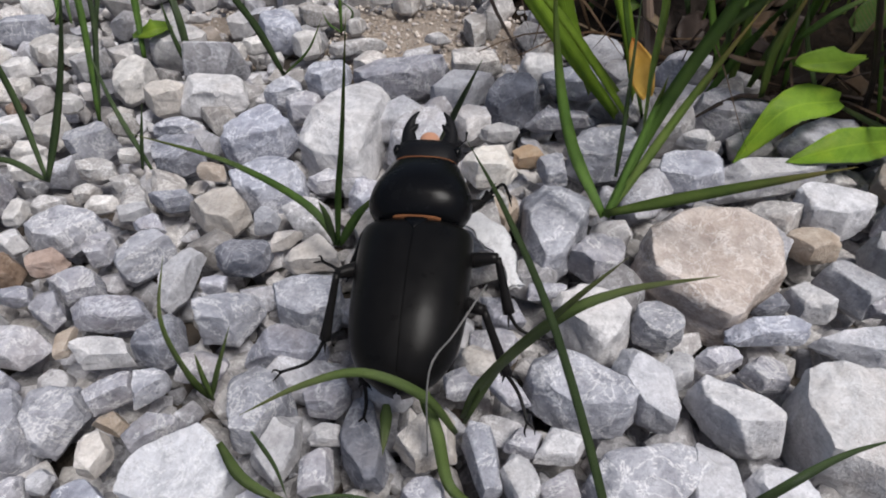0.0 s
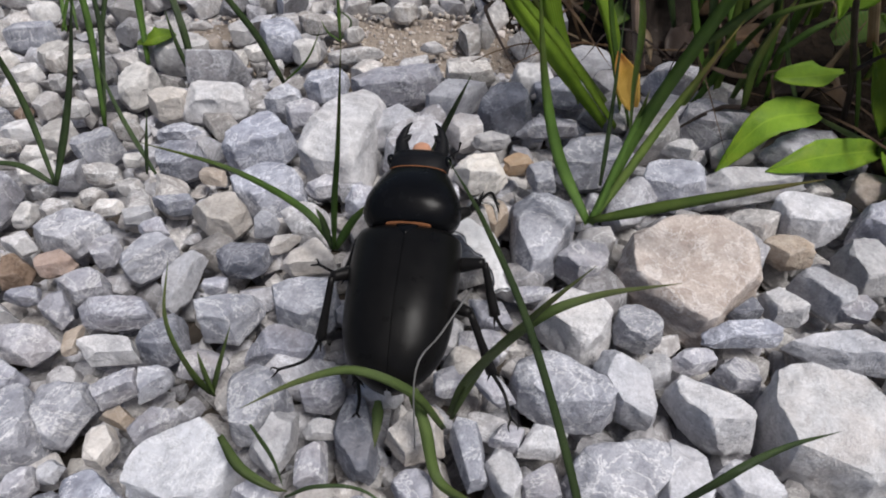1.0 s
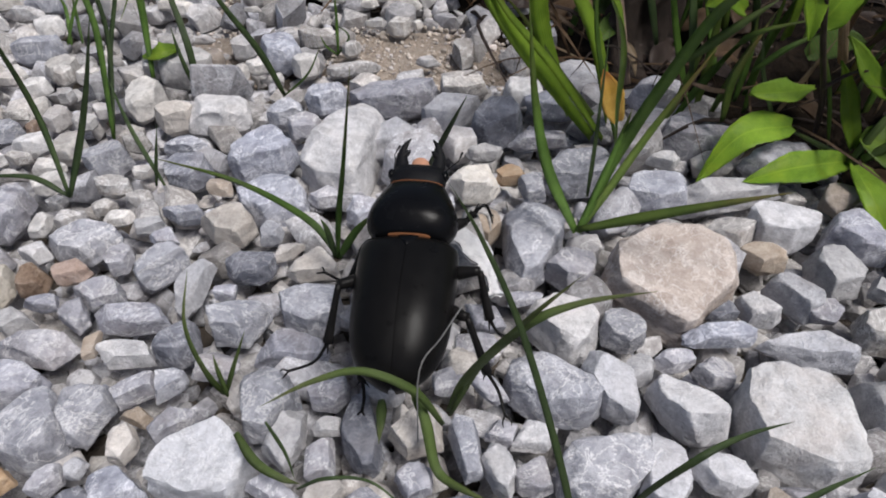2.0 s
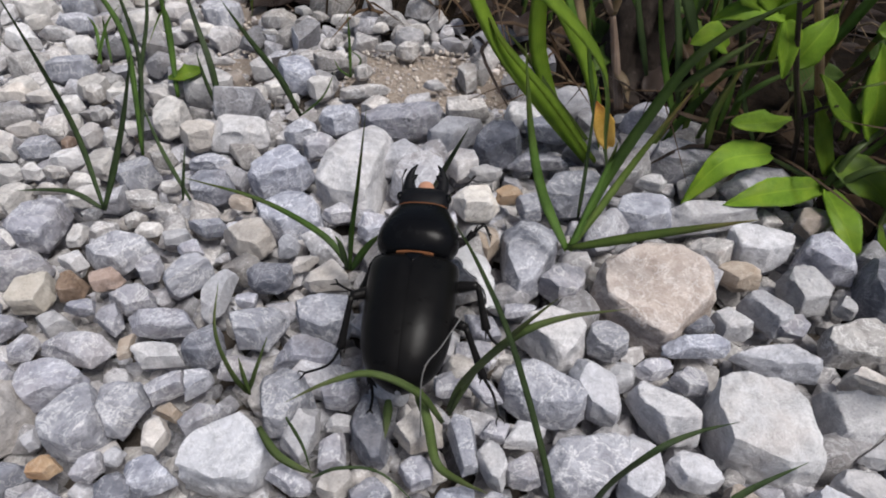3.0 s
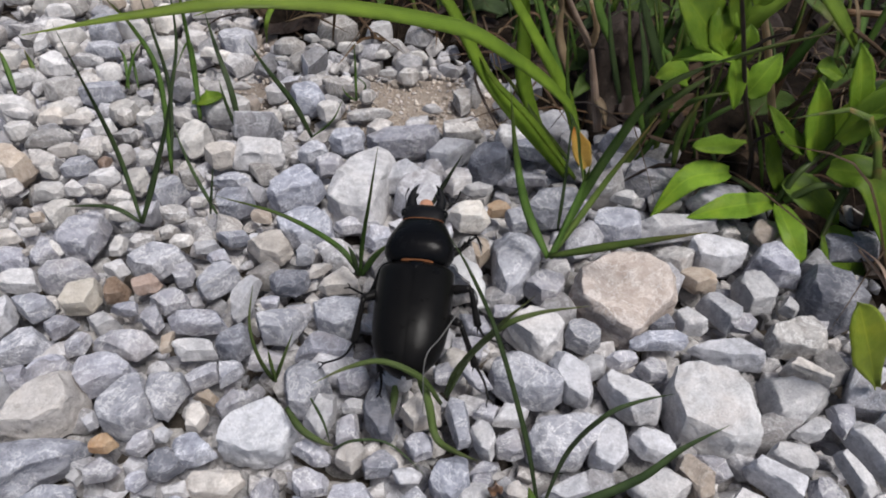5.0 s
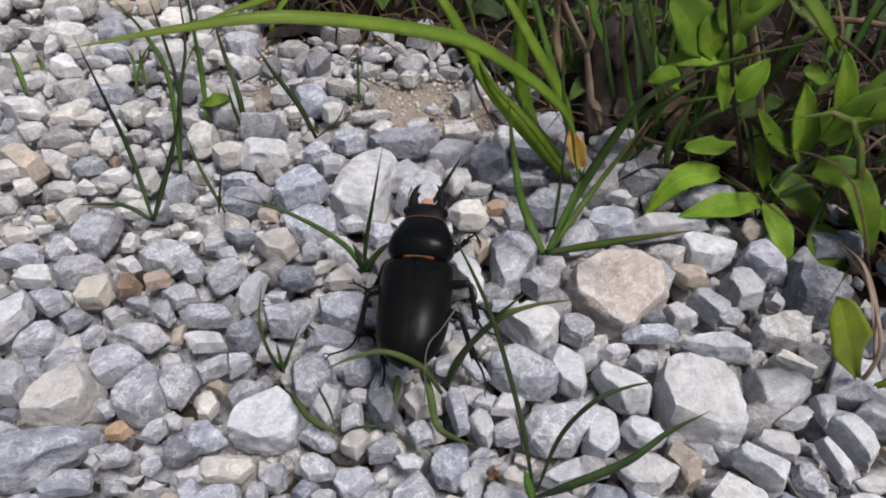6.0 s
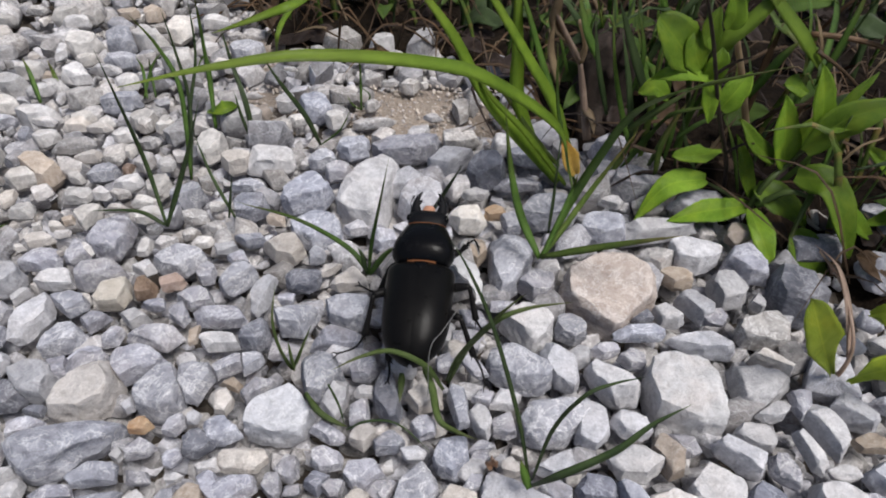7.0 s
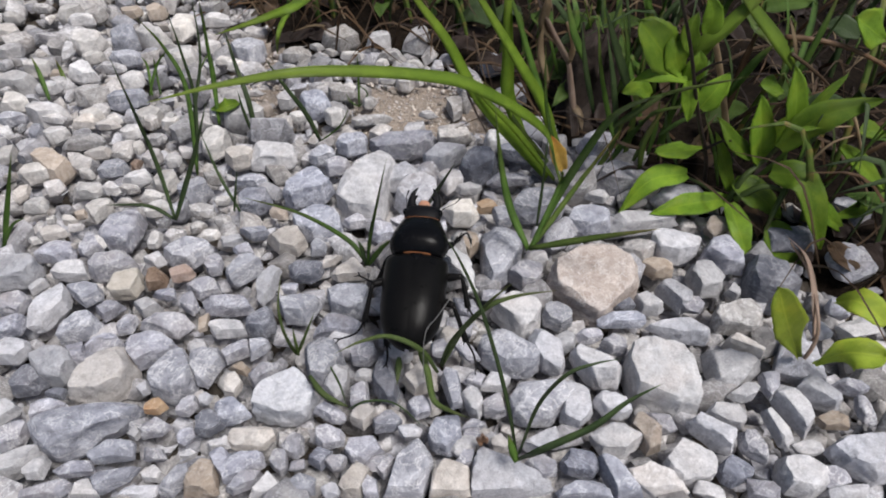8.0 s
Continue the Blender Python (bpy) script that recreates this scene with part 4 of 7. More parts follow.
stem(straw, 's', 1.0, (51.4, 133.0, 22.8), (51.8, 132.0, 28.1), (49.0, 131.0, 35.1), name='twig')
blade(straw, 2.6, 's', (53.7, 130.0, 10.7), (55.6, 127.0, 8.9), (56.4, 124.0, 5.7))
blade(straw, 3.4, 's', (46.9, 131.0, 29.5), (42.3, 130.0, 34.9), (42.4, 129.0, 42.1), (39.9, 129.0, 47.8))
blade(straw, 2.6, 's', (45.3, 128.0, 18.6), (42.0, 128.0, 28.8), (42.1, 128.0, 36.7))
straw = tagged(new('dry_stalk'), label='straw-coloured broken stalk among the weeds', category='dry grass')
stem(straw, 's', 0.9, (90.9, 112.0, 15.2), (83.6, 112.0, 32.1), (76.2, 112.0, 47.2), (73.9, 113.0, 53.2), name='stem')
blade(straw, 3.0, 'n', (90.1, 114.0, 18.3), (89.0, 113.0, 32.2), (89.7, 113.0, 43.2))
blade(straw, 1.6, 's', (99.5, 109.0, 35.9), (96.6, 109.0, 41.7), (94.0, 110.0, 46.7))
straw = tagged(new('dry_stalk'), label='reddish brown arched stem over the verge', category='dry grass')
stem(straw, 'm', 0.7, (96.3, 112.0, 40.7), (103.4, 110.0, 40.8), (111.1, 108.0, 39.5), (121.1, 106.0, 35.2), (128.9, 105.0, 28.7), name='stem')
straw = tagged(new('dry_stalk'), label='thin pale straws lying over the humus', category='dry grass')
stem(straw, 's', 0.4, (98.6, 97.0, 21.8), (103.2, 97.0, 25.4), (111.8, 97.0, 25.9), name='stem')
stem(straw, 's', 0.4, (104.9, 95.0, 16.4), (108.6, 96.0, 21.6), (113.8, 97.0, 23.2), name='stem')
stem(straw, 's', 0.5, (110.2, 100.0, 30.8), (113.7, 98.0, 25.8), (117.6, 96.0, 18.8), name='stem')
stem(straw, 'n', 0.5, (95.5, 106.0, 39.9), (102.0, 105.0, 36.0), (109.5, 104.0, 30.5), name='stem')
plant = tuft('thin olive blades and shoots at the foot of the weeds')
settle(plant, (71.7, 108.0, 6.5))
blade(plant, 1.8, 'o', (66.8, 108.0, 7.5), (68.9, 108.0, 17.6), (72.2, 108.0, 28.0))
blade(plant, 1.6, 'g', (69.3, 106.0, 11.0), (69.5, 107.0, 20.1), (69.1, 108.0, 26.9))
blade(plant, 1.8, 'o', (59.2, 108.0, 18.7), (64.9, 106.0, 25.9), (70.1, 105.0, 31.2))
blade(plant, 1.2, 'g', (70.2, 105.0, 18.1), (74.2, 104.0, 23.0), (80.2, 104.0, 26.3))
blade(plant, 1.6, 'g', (72.5, 109.0, 10.4), (73.6, 110.0, 21.3), (74.4, 111.0, 32.0))
blade(plant, 1.4, 'y', (60.1, 110.0, 8.9), (61.6, 110.0, 16.3), (62.6, 110.0, 20.6))
blade(plant, 1.5, 'd', (79.4, 107.0, 5.2), (73.8, 108.0, 15.8), (71.6, 109.0, 23.7))
blade(plant, 1.5, 'g', (90.4, 104.0, 1.5), (85.4, 105.0, 14.2), (80.9, 106.0, 23.1))
blade(plant, 1.4, 'd', (92.8, 106.0, 5.7), (92.5, 107.0, 16.2), (95.0, 108.0, 22.3))
blade(plant, 1.6, 'g', (98.3, 104.0, 1.3), (103.7, 104.0, 11.0), (107.3, 105.0, 20.9))
blade(plant, 1.6, 'g', (109.1, 103.0, 7.9), (108.1, 104.0, 16.3), (106.9, 104.0, 24.1))
blade(plant, 1.3, 's', (78.3, 106.0, 8.0), (80.7, 106.0, 15.3), (84.3, 107.0, 23.2))
blade(plant, 1.2, 's', (99.6, 108.0, 5.9), (99.1, 108.0, 15.3), (100.8, 109.0, 23.2))
blade(plant, 1.4, 'o', (117.7, 102.0, 4.6), (115.5, 103.0, 15.2), (110.0, 104.0, 26.5))
blade(plant, 1.2, 'n', (61.2, 109.0, 13.4), (66.9, 107.0, 12.6), (73.5, 106.0, 14.6))
blade(plant, 1.2, 'n', (89.5, 107.0, 20.6), (93.1, 106.0, 25.4), (100.9, 106.0, 26.9))
blade(plant, 1.8, 'd', (55.9, 116.0, 17.4), (52.0, 118.0, 29.7), (49.7, 120.0, 40.7))
blade(plant, 1.6, 'g', (65.2, 114.0, 27.1), (65.1, 115.0, 37.4), (68.1, 117.0, 46.2))
blade(plant, 1.6, 'g', (61.6, 115.0, 24.9), (61.0, 116.0, 35.4), (57.8, 118.0, 45.8))
plant = weed('small oval green leaf of a seedling in the gravel')
leaf(plant, 5.0, (-52.0, 138.0, 5.0), (-47.0, 137.0, 7.0), (-44.0, 140.0, 6.0), blunt=True)
# stems of the weeds
stem_plant = tagged(new("weed_stalk"), label="dark dry woody weed stalk standing in the verge", category="stalk")
stem(stem_plant, "z", 0.6, (86.6, 102.4, -2), (82.0, 100.0, 14), (74.2, 97.4, 30), (64.9, 92.2, 50), (56.9, 85.7, 64))
for a, b in (((74.2, 97.4, 30), (70, 99, 36)), ((69, 95, 41), (73, 91, 47)), ((80, 99, 18), (84, 96, 23))):
    stem(stem_plant, "z", 0.4, a, tuple((p + q) / 2 + 0.6 for p, q in zip(a, b)), b, name="twig")

straw = tagged(new("dry_stalk"), label="pinkish brown withered stalk bent over the gravel", category="dry grass")
stem(straw, "q", 0.45, (87.0, 46.1, 1), (88.6, 47.5, 9), (88.7, 50.8, 14), (90.2, 60.9, 16), (91.6, 70.9, 14))
blade(straw, 1.7, "q", (88.6, 47.5, 9), (88.9, 54, 15), (91.0, 64, 16.5), (92.4, 74, 13))
# yellow dead leaf at the foot of the grass
dead = tagged(new("dead_leaf", leaf_mesh([(0, 0, 0), (-2.8, -1.0, 6.7), (-4.5, 0.0, 10.7)], 3.6, YELLOW, face=(-0.1, -0.8, 0.6))), label="orange-yellow dead leaf standing by the grass clump", category="dead leaf")
dead.location = (0.0465, 0.1010, 0.0108)


def build_stub():
    """A rotten stub: lumpy bark with a deep dark cavity in its side."""
    verts, faces, n, m = [], [], 40, 22
    for j in range(m):
        z = -3 + 27 * j / (m - 1)
        for i in range(n):
            a = 2 * math.pi * i / n
            turn = (a + math.pi / 2 + math.pi) % (2 * math.pi) - math.pi
            r = 9.0 - 0.10 * z + 1.4 * math.sin(3 * a + 1 + 0.1 * z) + 0.7 * math.sin(7 * a + z * 0.4)
            r += 1.2 * noise.noise((math.cos(a) * 2, math.sin(a) * 2, z * 0.25))
            r *= 1 - 0.72 * math.exp(-((turn + 0.15) / 0.55) ** 4 - ((z - 8) / 6.5) ** 4)
            if j == m - 1:
                r *= 0.45
            top = 1 + 0.10 * math.sin(5 * a) + 0.05 * math.sin(9 * a)
            verts.append((r * math.cos(a) * MM, r * math.sin(a) * 0.8 * MM, z * (top if z > 10 else 1) * MM))
    for j in range(m - 1):
        for i in range(n):
            q = (i + 1) % n
            faces.append((j * n + i, j * n + q, (j + 1) * n + q, (j + 1) * n + i))
    faces.append(tuple(range((m - 1) * n, m * n)))
    ob = new("rotten_stub")
    ob.matrix_world = pose(0.0605, 0.140, 0.0, -8, 4, 10)
    part("bark", mesh_of("bark", verts, faces, BARK), ob)
    for a in (0.4, 1.5, 2.6, 3.6, 5.2):
        x, y = 6.2 * math.cos(a), 5.0 * math.sin(a)
        part("splinter", tube([(x, y, 18), (x * 1.05, y * 1.05, 24), (x * 1.2, y * 1.2, 28 + 2 * math.sin(9 * a))], [1.5, 1.1, 0.3], BARK, "splinter", 6), ob)
    return tagged(ob, label="hollow rotten brown plant stub with a dark hole", category="stump")


build_stub()


# ---- the verge: tangled live and dead grass, and leaf litter on dark humus ----
def scatter(name, label, category, count, seed, make, mats, near=0.0):
    rng = random.Random(seed)
    verts, faces, index, base = [], [], [], 0
    while count > 0:
        x, y = rng.uniform(-0.075, 0.30), rng.uniform(0.06, 0.42)
        v = verge(x, y)
        if v < near or rng.random() > math.exp(-max(0, v - 0.09) * 9):
            continue
        # thin growth under the taller plants
        if x > 0.105 and y > 0.10 and category in ("grass", "weed") and rng.random() < 0.65:
            count -= 1
            continue
        count -= 1
        me = make(rng, x / MM, y / MM, v)
        k = rng.randrange(len(mats))
        verts += [p.co.copy() for p in me.vertices]
        for f in me.polygons:
            faces.append([i + base for i in f.vertices])
            index.append(k)
        base += len(me.vertices)
        bpy.data.meshes.remove(me)
    out = bpy.data.meshes.new(name)
    out.from_pydata([tuple(v) for v in verts], [], faces)
    for m in mats:
        out.materials.append(m)
    out.polygons.foreach_set("material_index", index)
    out.polygons.foreach_set("use_smooth", [True] * len(index))
    out.uv_layers.new(name="UVMap")
    return tagged(new(name, out), label=label, category=category, kind="stuff")


def any_blade(low, high, thin, thick, lean):
    def make(rng, x, y, v):
        h = rng.uniform(low, high) * min(1.0, 0.45 + v * 12)
        a, l = rng.uniform(0, 6.28), rng.uniform(0.2, lean) * h
        dx, dy = l * math.cos(a), l * math.sin(a)
        p = [(x, y, -3), (x + 0.25 * dx, y + 0.25 * dy, 0.55 * h), (x + 0.65 * dx, y + 0.65 * dy, h), (x + 1.25 * dx, y + 1.25 * dy, h * rng.uniform(0.6, 1.1))]
        return blade_mesh(p, rng.uniform(thin, thick), HUMUS, count=9, face=(rng.uniform(-0.5, 0.5), -0.6, 0.7))
    return make


def any_straw(rng, x, y, v):
    h, a, l = rng.uniform(1, 22), rng.uniform(0, 6.28), rng.uniform(14, 45)
    p = [(x, y, rng.uniform(-3, 3)), (x + 0.5 * l * math.cos(a), y + 0.5 * l * math.sin(a), h), (x + l * math.cos(a + 0.25), y + l * math.sin(a + 0.25), h * rng.uniform(0.1, 1.3))]
    return blade_mesh(p, rng.uniform(0.4, 1.3), HUMUS, count=8)


def any_litter(rng, x, y, v):
    a, l = rng.uniform(0, 6.28), rng.uniform(6, 15)
    z = rng.uniform(-1, 5)
    p = [(x, y, z), (x + 0.5 * l * math.cos(a), y + 0.5 * l * math.sin(a), z + rng.uniform(0, 4)), (x + l * math.cos(a), y + l * math.sin(a), z + rng.uniform(-1, 3))]
    return leaf_mesh(p, rng.uniform(3, 7), HUMUS, wave=0.2)


def any_small_leaf(rng, x, y, v):
    a, l = rng.uniform(0, 6.28), rng.uniform(8, 18)
    z = rng.uniform(4, 34) * min(1, 0.3 + v * 12)
    p = [(x, y, z), (x + 0.5 * l * math.cos(a), y + 0.5 * l * math.sin(a), z + rng.uniform(1, 4)), (x + l * math.cos(a), y + l * math.sin(a), z + rng.uniform(-3, 3))]
    return leaf_mesh(p, rng.uniform(4, 7), HUMUS)


scatter("verge_grass", "tangled green grass blades growing over the dark verge", "grass", 640, 11, any_blade(16, 55, 0.8, 2.6, 0.8), [GREEN["g"], GREEN["d"], GREEN["d"], GREEN["g"], GREEN["y"]], 0.016)
scatter("dry_grass", "dry straw and brown dead grass tangled in the verge", "dry grass", 1100, 12, any_straw, [GREEN["n"], GREEN["n"], GREEN["z"], GREEN["m"], GREEN["s"]], -0.003)
scatter("leaf_litter", "dark brown dead leaves lying on the humus", "leaf litter", 420, 13, any_litter, [GREEN["z"], GREEN["z"], GREEN["n"], GREEN["z"]], 0.0)
scatter("low_weeds", "small green weed leaves among the verge grass", "weed", 170, 14, any_small_leaf, [GREEN["d"], GREEN["g"], GREEN["g"]], 0.018)

# ---- small things round the beetle ----
def build_flake():
    """A curled white flake of bark with ragged edges."""
    line = spline([(0, 0, 0.6), (2.9, -3.6, 1.2), (5.0, -8.4, 1.2), (5.8, -13.2, 0.2)], 16)
    rng = random.Random(4)
    verts, faces, n = [], [], len(line)
    for under in (0, 1):
        for i, p in enumerate(line):
            t = (line[min(i + 1, n - 1)] - line[max(i - 1, 0)]).normalized()
            s = t.cross(Vector((0, 0, 1))).normalized()
            w = 1.25 * (0.8 + 0.7 * math.sin(math.pi * min(1, 0.25 + i / n))) + rng.uniform(-0.45, 0.45)
            for v in (-1, -0.4, 0.3, 1):
                verts.append((p + s * (v * w) + Vector((0, 0, 0.6 - 0.5 * v * v - 0.5 * under))) * MM)
    off = n * 4
    for i in range(n - 1):
        for j in range(3):
            a = i * 4 + j
            faces += [(a, a + 1, a + 5, a + 4), (off + a + 4, off + a + 5, off + a + 1, off + a)]
        for j in (0, 3):
            a = i * 4 + j
            faces.append((a, a + 4, off + a + 4, off + a))
    faces += [(0, 1, off + 1, off), (1, 2, off + 2, off + 1), (2, 3, off + 3, off + 2)]
    ob = new("bark_flake", mesh_of("bark_flake", verts, faces, WHITE))
    ob.location = (0.0152, 0.0762, 0.0085)
    return tagged(ob, label="white ragged flake of bark lying beside the beetle", category="bark flake")


build_flake()
strand = new("dry_strand")
tagged(strand, label="pale thin dry strand lying against the beetle's side", category="dry grass")
strand.location = (0.016, 0.0518, 0.022)
part("fibre", tube([(0.3, 0.6, 0.2), (-3.1, -6.4, 2.0), (-5.4, -11.0, 3.0), (-5.9, -14, -6)], [0.1, 0.1, 0.07], HAIR, "fibre", 6), strand)
chip = new("bark_chip", leaf_mesh([(0, 0, -1.5), (-0.5, -0.7, 1.2), (-0.6, -1.0, 4.2)], 2.0, RUST, face=(0.1, -0.9, 0.3), wave=0.2))
chip.location = (0.021, 0.0305, 0.0065)
tagged(chip, label="small rusty brown chip of bark on the gravel", category="bark chip")
curl = new("curled_dead_leaf", blade_mesh([(-2.0, 0.4, -2), (-1.5, 0.8, 0.6), (0.2, 1.1, 1.5), (1.8, 0.6, 0.8), (2.3, -0.4, -2)], 1.9, GREEN["s"], "curled_dead_leaf", 18, (0, -0.2, 1), 0.1))
curl.data.materials[0] = ROCK["h"]
curl.location = (0.0195, 0.0795, 0.0075)
tagged(curl, label="curled tan dead leaf scrap arched over a stone", category="dead leaf")

# ---- gravel ----
SHARED = {}
STONES = []
BIG = {"T": ("T", "large flat tan-pink limestone among grey gravel"), "W": ("W", "large rough white limestone block in the gravel"),
       "U": ("u", "large blue-white limestone with a flat top in the gravel"), "C": ("y", "rounded cream limestone pebble beside the beetle's head"), "D": ("d", "dark grey angular stone in the gravel"),
       "o": ("o", "small rusty orange stone in the gravel"), "r": ("r", "dark rusty brown stone in the gravel"), "p": ("p", "pinkish brown stone in the gravel")}


def stone(x, y, long, wide, high, turn, kind):
    i = len(STONES)
    code, label = BIG.get(kind, (kind, ""))
    if long * wide > 150 and not label:
        label = "large angular %s limestone in the gravel" % {"w": "off-white", "b": "blue-grey", "g": "grey", "d": "dark grey", "c": "cream", "t": "tan", "T": "tan"}[code]
    key = (code, i if label else i % 14)
    if key not in SHARED:
        seed = 100 + len(SHARED) * 7
        SHARED[key] = stone_mesh(seed, ROCK[code], 3 if label else 2, (2 if kind in 'TW' or long * wide > 150 else 7) + seed % 6 // (3 if label else 1), 0.05 + 0.01 * (seed % 6), 0.03)
    ob = new("stone", SHARED[key])
    rng = random.Random(i)
    z = 3.2 - 0.15 * high
    ob.matrix_world = pose(x * MM, y * MM, z * MM, rng.uniform(-11, 11), rng.uniform(-11, 11), turn + rng.uniform(-8, 8)) @ Matrix.Diagonal((long * MM / 2 * 1.05, wide * MM / 2 * 1.05, high * MM / 2, 1))
    STONES.append((x, y, long / 2, wide / 2, math.radians(turn)))
    if label:
        tagged(ob, label=label, category="stone")
    else:
        ob.parent = ground
    return ob


def cut_stone(x, y, high, kind, *sides):
    """A broken stone whose side faces look the given ways; its top is split into two or three tilted faces."""
    i = len(STONES)
    code, label = BIG.get(kind, (kind, ""))
    rng = np.random.default_rng(3000 + i)
    n, h = [], []
    for a, d in sides:
        lean = math.radians(rng.uniform(0, 7) if kind in 'TWU' else rng.uniform(0, 15))
        n.append((math.cos(math.radians(a)) * math.cos(lean), math.sin(math.radians(a)) * math.cos(lean), math.sin(lean)))
        h.append(d * math.cos(lean) + 0.12 * high * math.sin(lean))
        n.append((math.cos(math.radians(a)) * 0.8, math.sin(math.radians(a)) * 0.8, -0.6))
        h.append(d * 0.8 + 0.3 * high * 0.6)
    turn = rng.uniform(0, 6.28)
    for k in range(3):
        tilt = math.radians(rng.uniform(3, 15) if k == 0 else rng.uniform(30, 55))
        a = turn + k * rng.uniform(1.6, 2.6)
        if kind in "TWU" and k == 0:
            tilt, a = math.radians(10 if kind == "T" else 5), -1.4
        n.append((math.sin(tilt) * math.cos(a), math.sin(tilt) * math.sin(a), math.cos(tilt)))
        h.append(high * (0.44 if k == 0 else rng.uniform(0.56, 0.74)) * (1.2 if kind in "TWU" and k else 1))
    n.append((0, 0, -1))
    h.append(high * 0.5)
    n = np.array(n)
    n /= np.linalg.norm(n, axis=1)[:, None]
    big = high > 9
    p, f, middle, half = planes_shape(rng, n, np.array(h), 3 if y < 125 else 2, rng.uniform(0.010, 0.028), 0.044 if kind in "TWU" else 0.032, 2 + i % 4, 6 + i % 5)
    if big and not label:
        label = "large angular %s limestone in the gravel" % {"w": "off-white", "b": "blue-grey", "g": "grey", "d": "dark grey", "c": "cream", "t": "tan", "h": "dusty grey", "v": "dusty off-white"}[code]
    ob = new("stone", mesh_of("stone", p.tolist(), f.tolist(), ROCK[code], crease=29))
    half = half * 1.04
    ob.matrix_world = pose((x + middle[0]) * MM, (y + middle[1]) * MM, (3.2 - 0.15 * high + middle[2]) * MM) @ Matrix.Diagonal((*(half * MM), 1))
    STONES.append((x + middle[0], y + middle[1], half[0] * 0.82, half[1] * 0.82, 0.0))
    if label:
        tagged(ob, label=label, category="stone")
    else:
        ob.parent = ground
    return ob


# stones with faces of their own: x, y, height in mm, kind, then each side face's direction in degrees and distance in mm
cut_stone(-84.3, 77.4, 7.6, 'w', (-81, 3.2), (-19, 4.1), (26, 4.2), (54, 4.0), (112, 3.1), (-180, 4.5))
cut_stone(-77.7, 83.2, 5.0, 'g', (-67, 2.6), (19, 3.7), (97, 2.0), (140, 2.3), (-100, 2.2))
cut_stone(-72.0, 77.1, 4.5, 'w', (-83, 2.1), (25, 3.1), (99, 1.7), (130, 1.9), (-106, 2.2))
cut_stone(-69.8, 84.9, 4.6, 'g', (-50, 2.0), (28, 1.8), (98, 3.1), (168, 1.9), (-127, 2.9))
cut_stone(-63.0, 79.0, 7.3, 'g', (-118, 4.2), (-50, 3.3), (-75, 2.8), (48, 3.7), (113, 2.8), (114, 2.8), (-159, 4.9))
cut_stone(-46.1, 82.4, 6.8, 'b', (-98, 3.2), (-45, 3.4), (35, 5.0), (77, 3.2), (125, 3.0), (-136, 4.1))
cut_stone(-57.9, 72.8, 6.0, 'y', (-142, 3.7), (-87, 3.1), (-17, 3.1), (19, 3.2), (102, 2.6), (137, 2.6), (-180, 3.3))
cut_stone(-51.4, 74.2, 4.2, 'r', (-81, 2.3), (-0, 2.2), (50, 1.7), (131, 2.2), (-169, 1.9))
cut_stone(-45.9, 75.5, 3.9, 'p', (-78, 1.6), (-27, 2.2), (63, 1.8), (115, 1.7), (-155, 2.3))
cut_stone(-53.2, 80.2, 3.7, 'w', (-57, 1.9), (41, 1.4), (134, 1.2), (-114, 1.6))
cut_stone(-38.9, 78.1, 3.5, 'g', (-143, 2.1), (-73, 2.6), (-0, 1.7), (51, 2.2), (134, 2.1), (-180, 1.7))
cut_stone(-66.6, 69.8, 5.0, 'b', (-55, 2.6), (19, 3.7), (74, 2.3), (105, 2.4), (-128, 1.3))
cut_stone(-77.4, 72.3, 3.1, 'w', (-39, 0.7), (30, 1.8), (139, 0.6), (-144, 1.8))
cut_stone(-72.4, 66.6, 6.4, 'w', (-83, 5.1), (-22, 2.8), (-38, 3.1), (11, 3.0), (37, 4.0), (129, 3.7), (160, 3.1), (-179, 3.1))
cut_stone(-81.2, 67.8, 5.0, 'g', (-114, 2.6), (-90, 2.6), (-20, 2.7), (36, 3.0), (114, 1.6), (-180, 3.2))
cut_stone(-79.0, 61.3, 4.2, 'g', (-79, 1.7), (-4, 2.3), (99, 1.8), (-180, 2.4))
cut_stone(-63.8, 60.8, 6.2, 'b', (-74, 2.2), (-76, 2.2), (-9, 3.3), (47, 3.1), (104, 2.9), (158, 3.1), (-180, 3.5))
cut_stone(-59.2, 64.9, 3.9, 'g', (-53, 1.4), (-30, 1.8), (81, 1.8), (131, 2.3), (-135, 1.6))
cut_stone(-53.9, 60.9, 3.6, 'g', (-78, 1.7), (-15, 1.4), (78, 1.9), (154, 1.5), (-165, 1.9))
cut_stone(-51.0, 65.9, 4.4, 'w', (-59, 1.8), (53, 1.5), (122, 2.1), (-134, 1.7))
cut_stone(-45.4, 60.7, 5.2, 'g', (-103, 1.8), (-44, 3.5), (49, 3.8), (94, 2.2), (131, 3.5), (-110, 1.8))
cut_stone(-48.2, 69.3, 3.0, 'g', (-74, 1.5), (20, 2.1), (113, 0.7), (-111, 1.2))
cut_stone(-41.7, 66.7, 3.8, 'g', (-124, 1.9), (-29, 2.1), (29, 1.2), (126, 2.4), (-180, 1.9))
cut_stone(-39.7, 70.7, 4.9, 'g', (-75, 2.3), (24, 3.0), (73, 2.1), (126, 2.5), (-127, 2.1))
cut_stone(-37.6, 60.9, 2.1, 't', (-68, 1.8), (3, 0.9), (125, 1.3), (-172, 0.8))
cut_stone(-31.9, 59.4, 3.9, 'w', (-86, 1.6), (32, 2.6), (79, 1.5), (126, 2.4), (-138, 2.9))
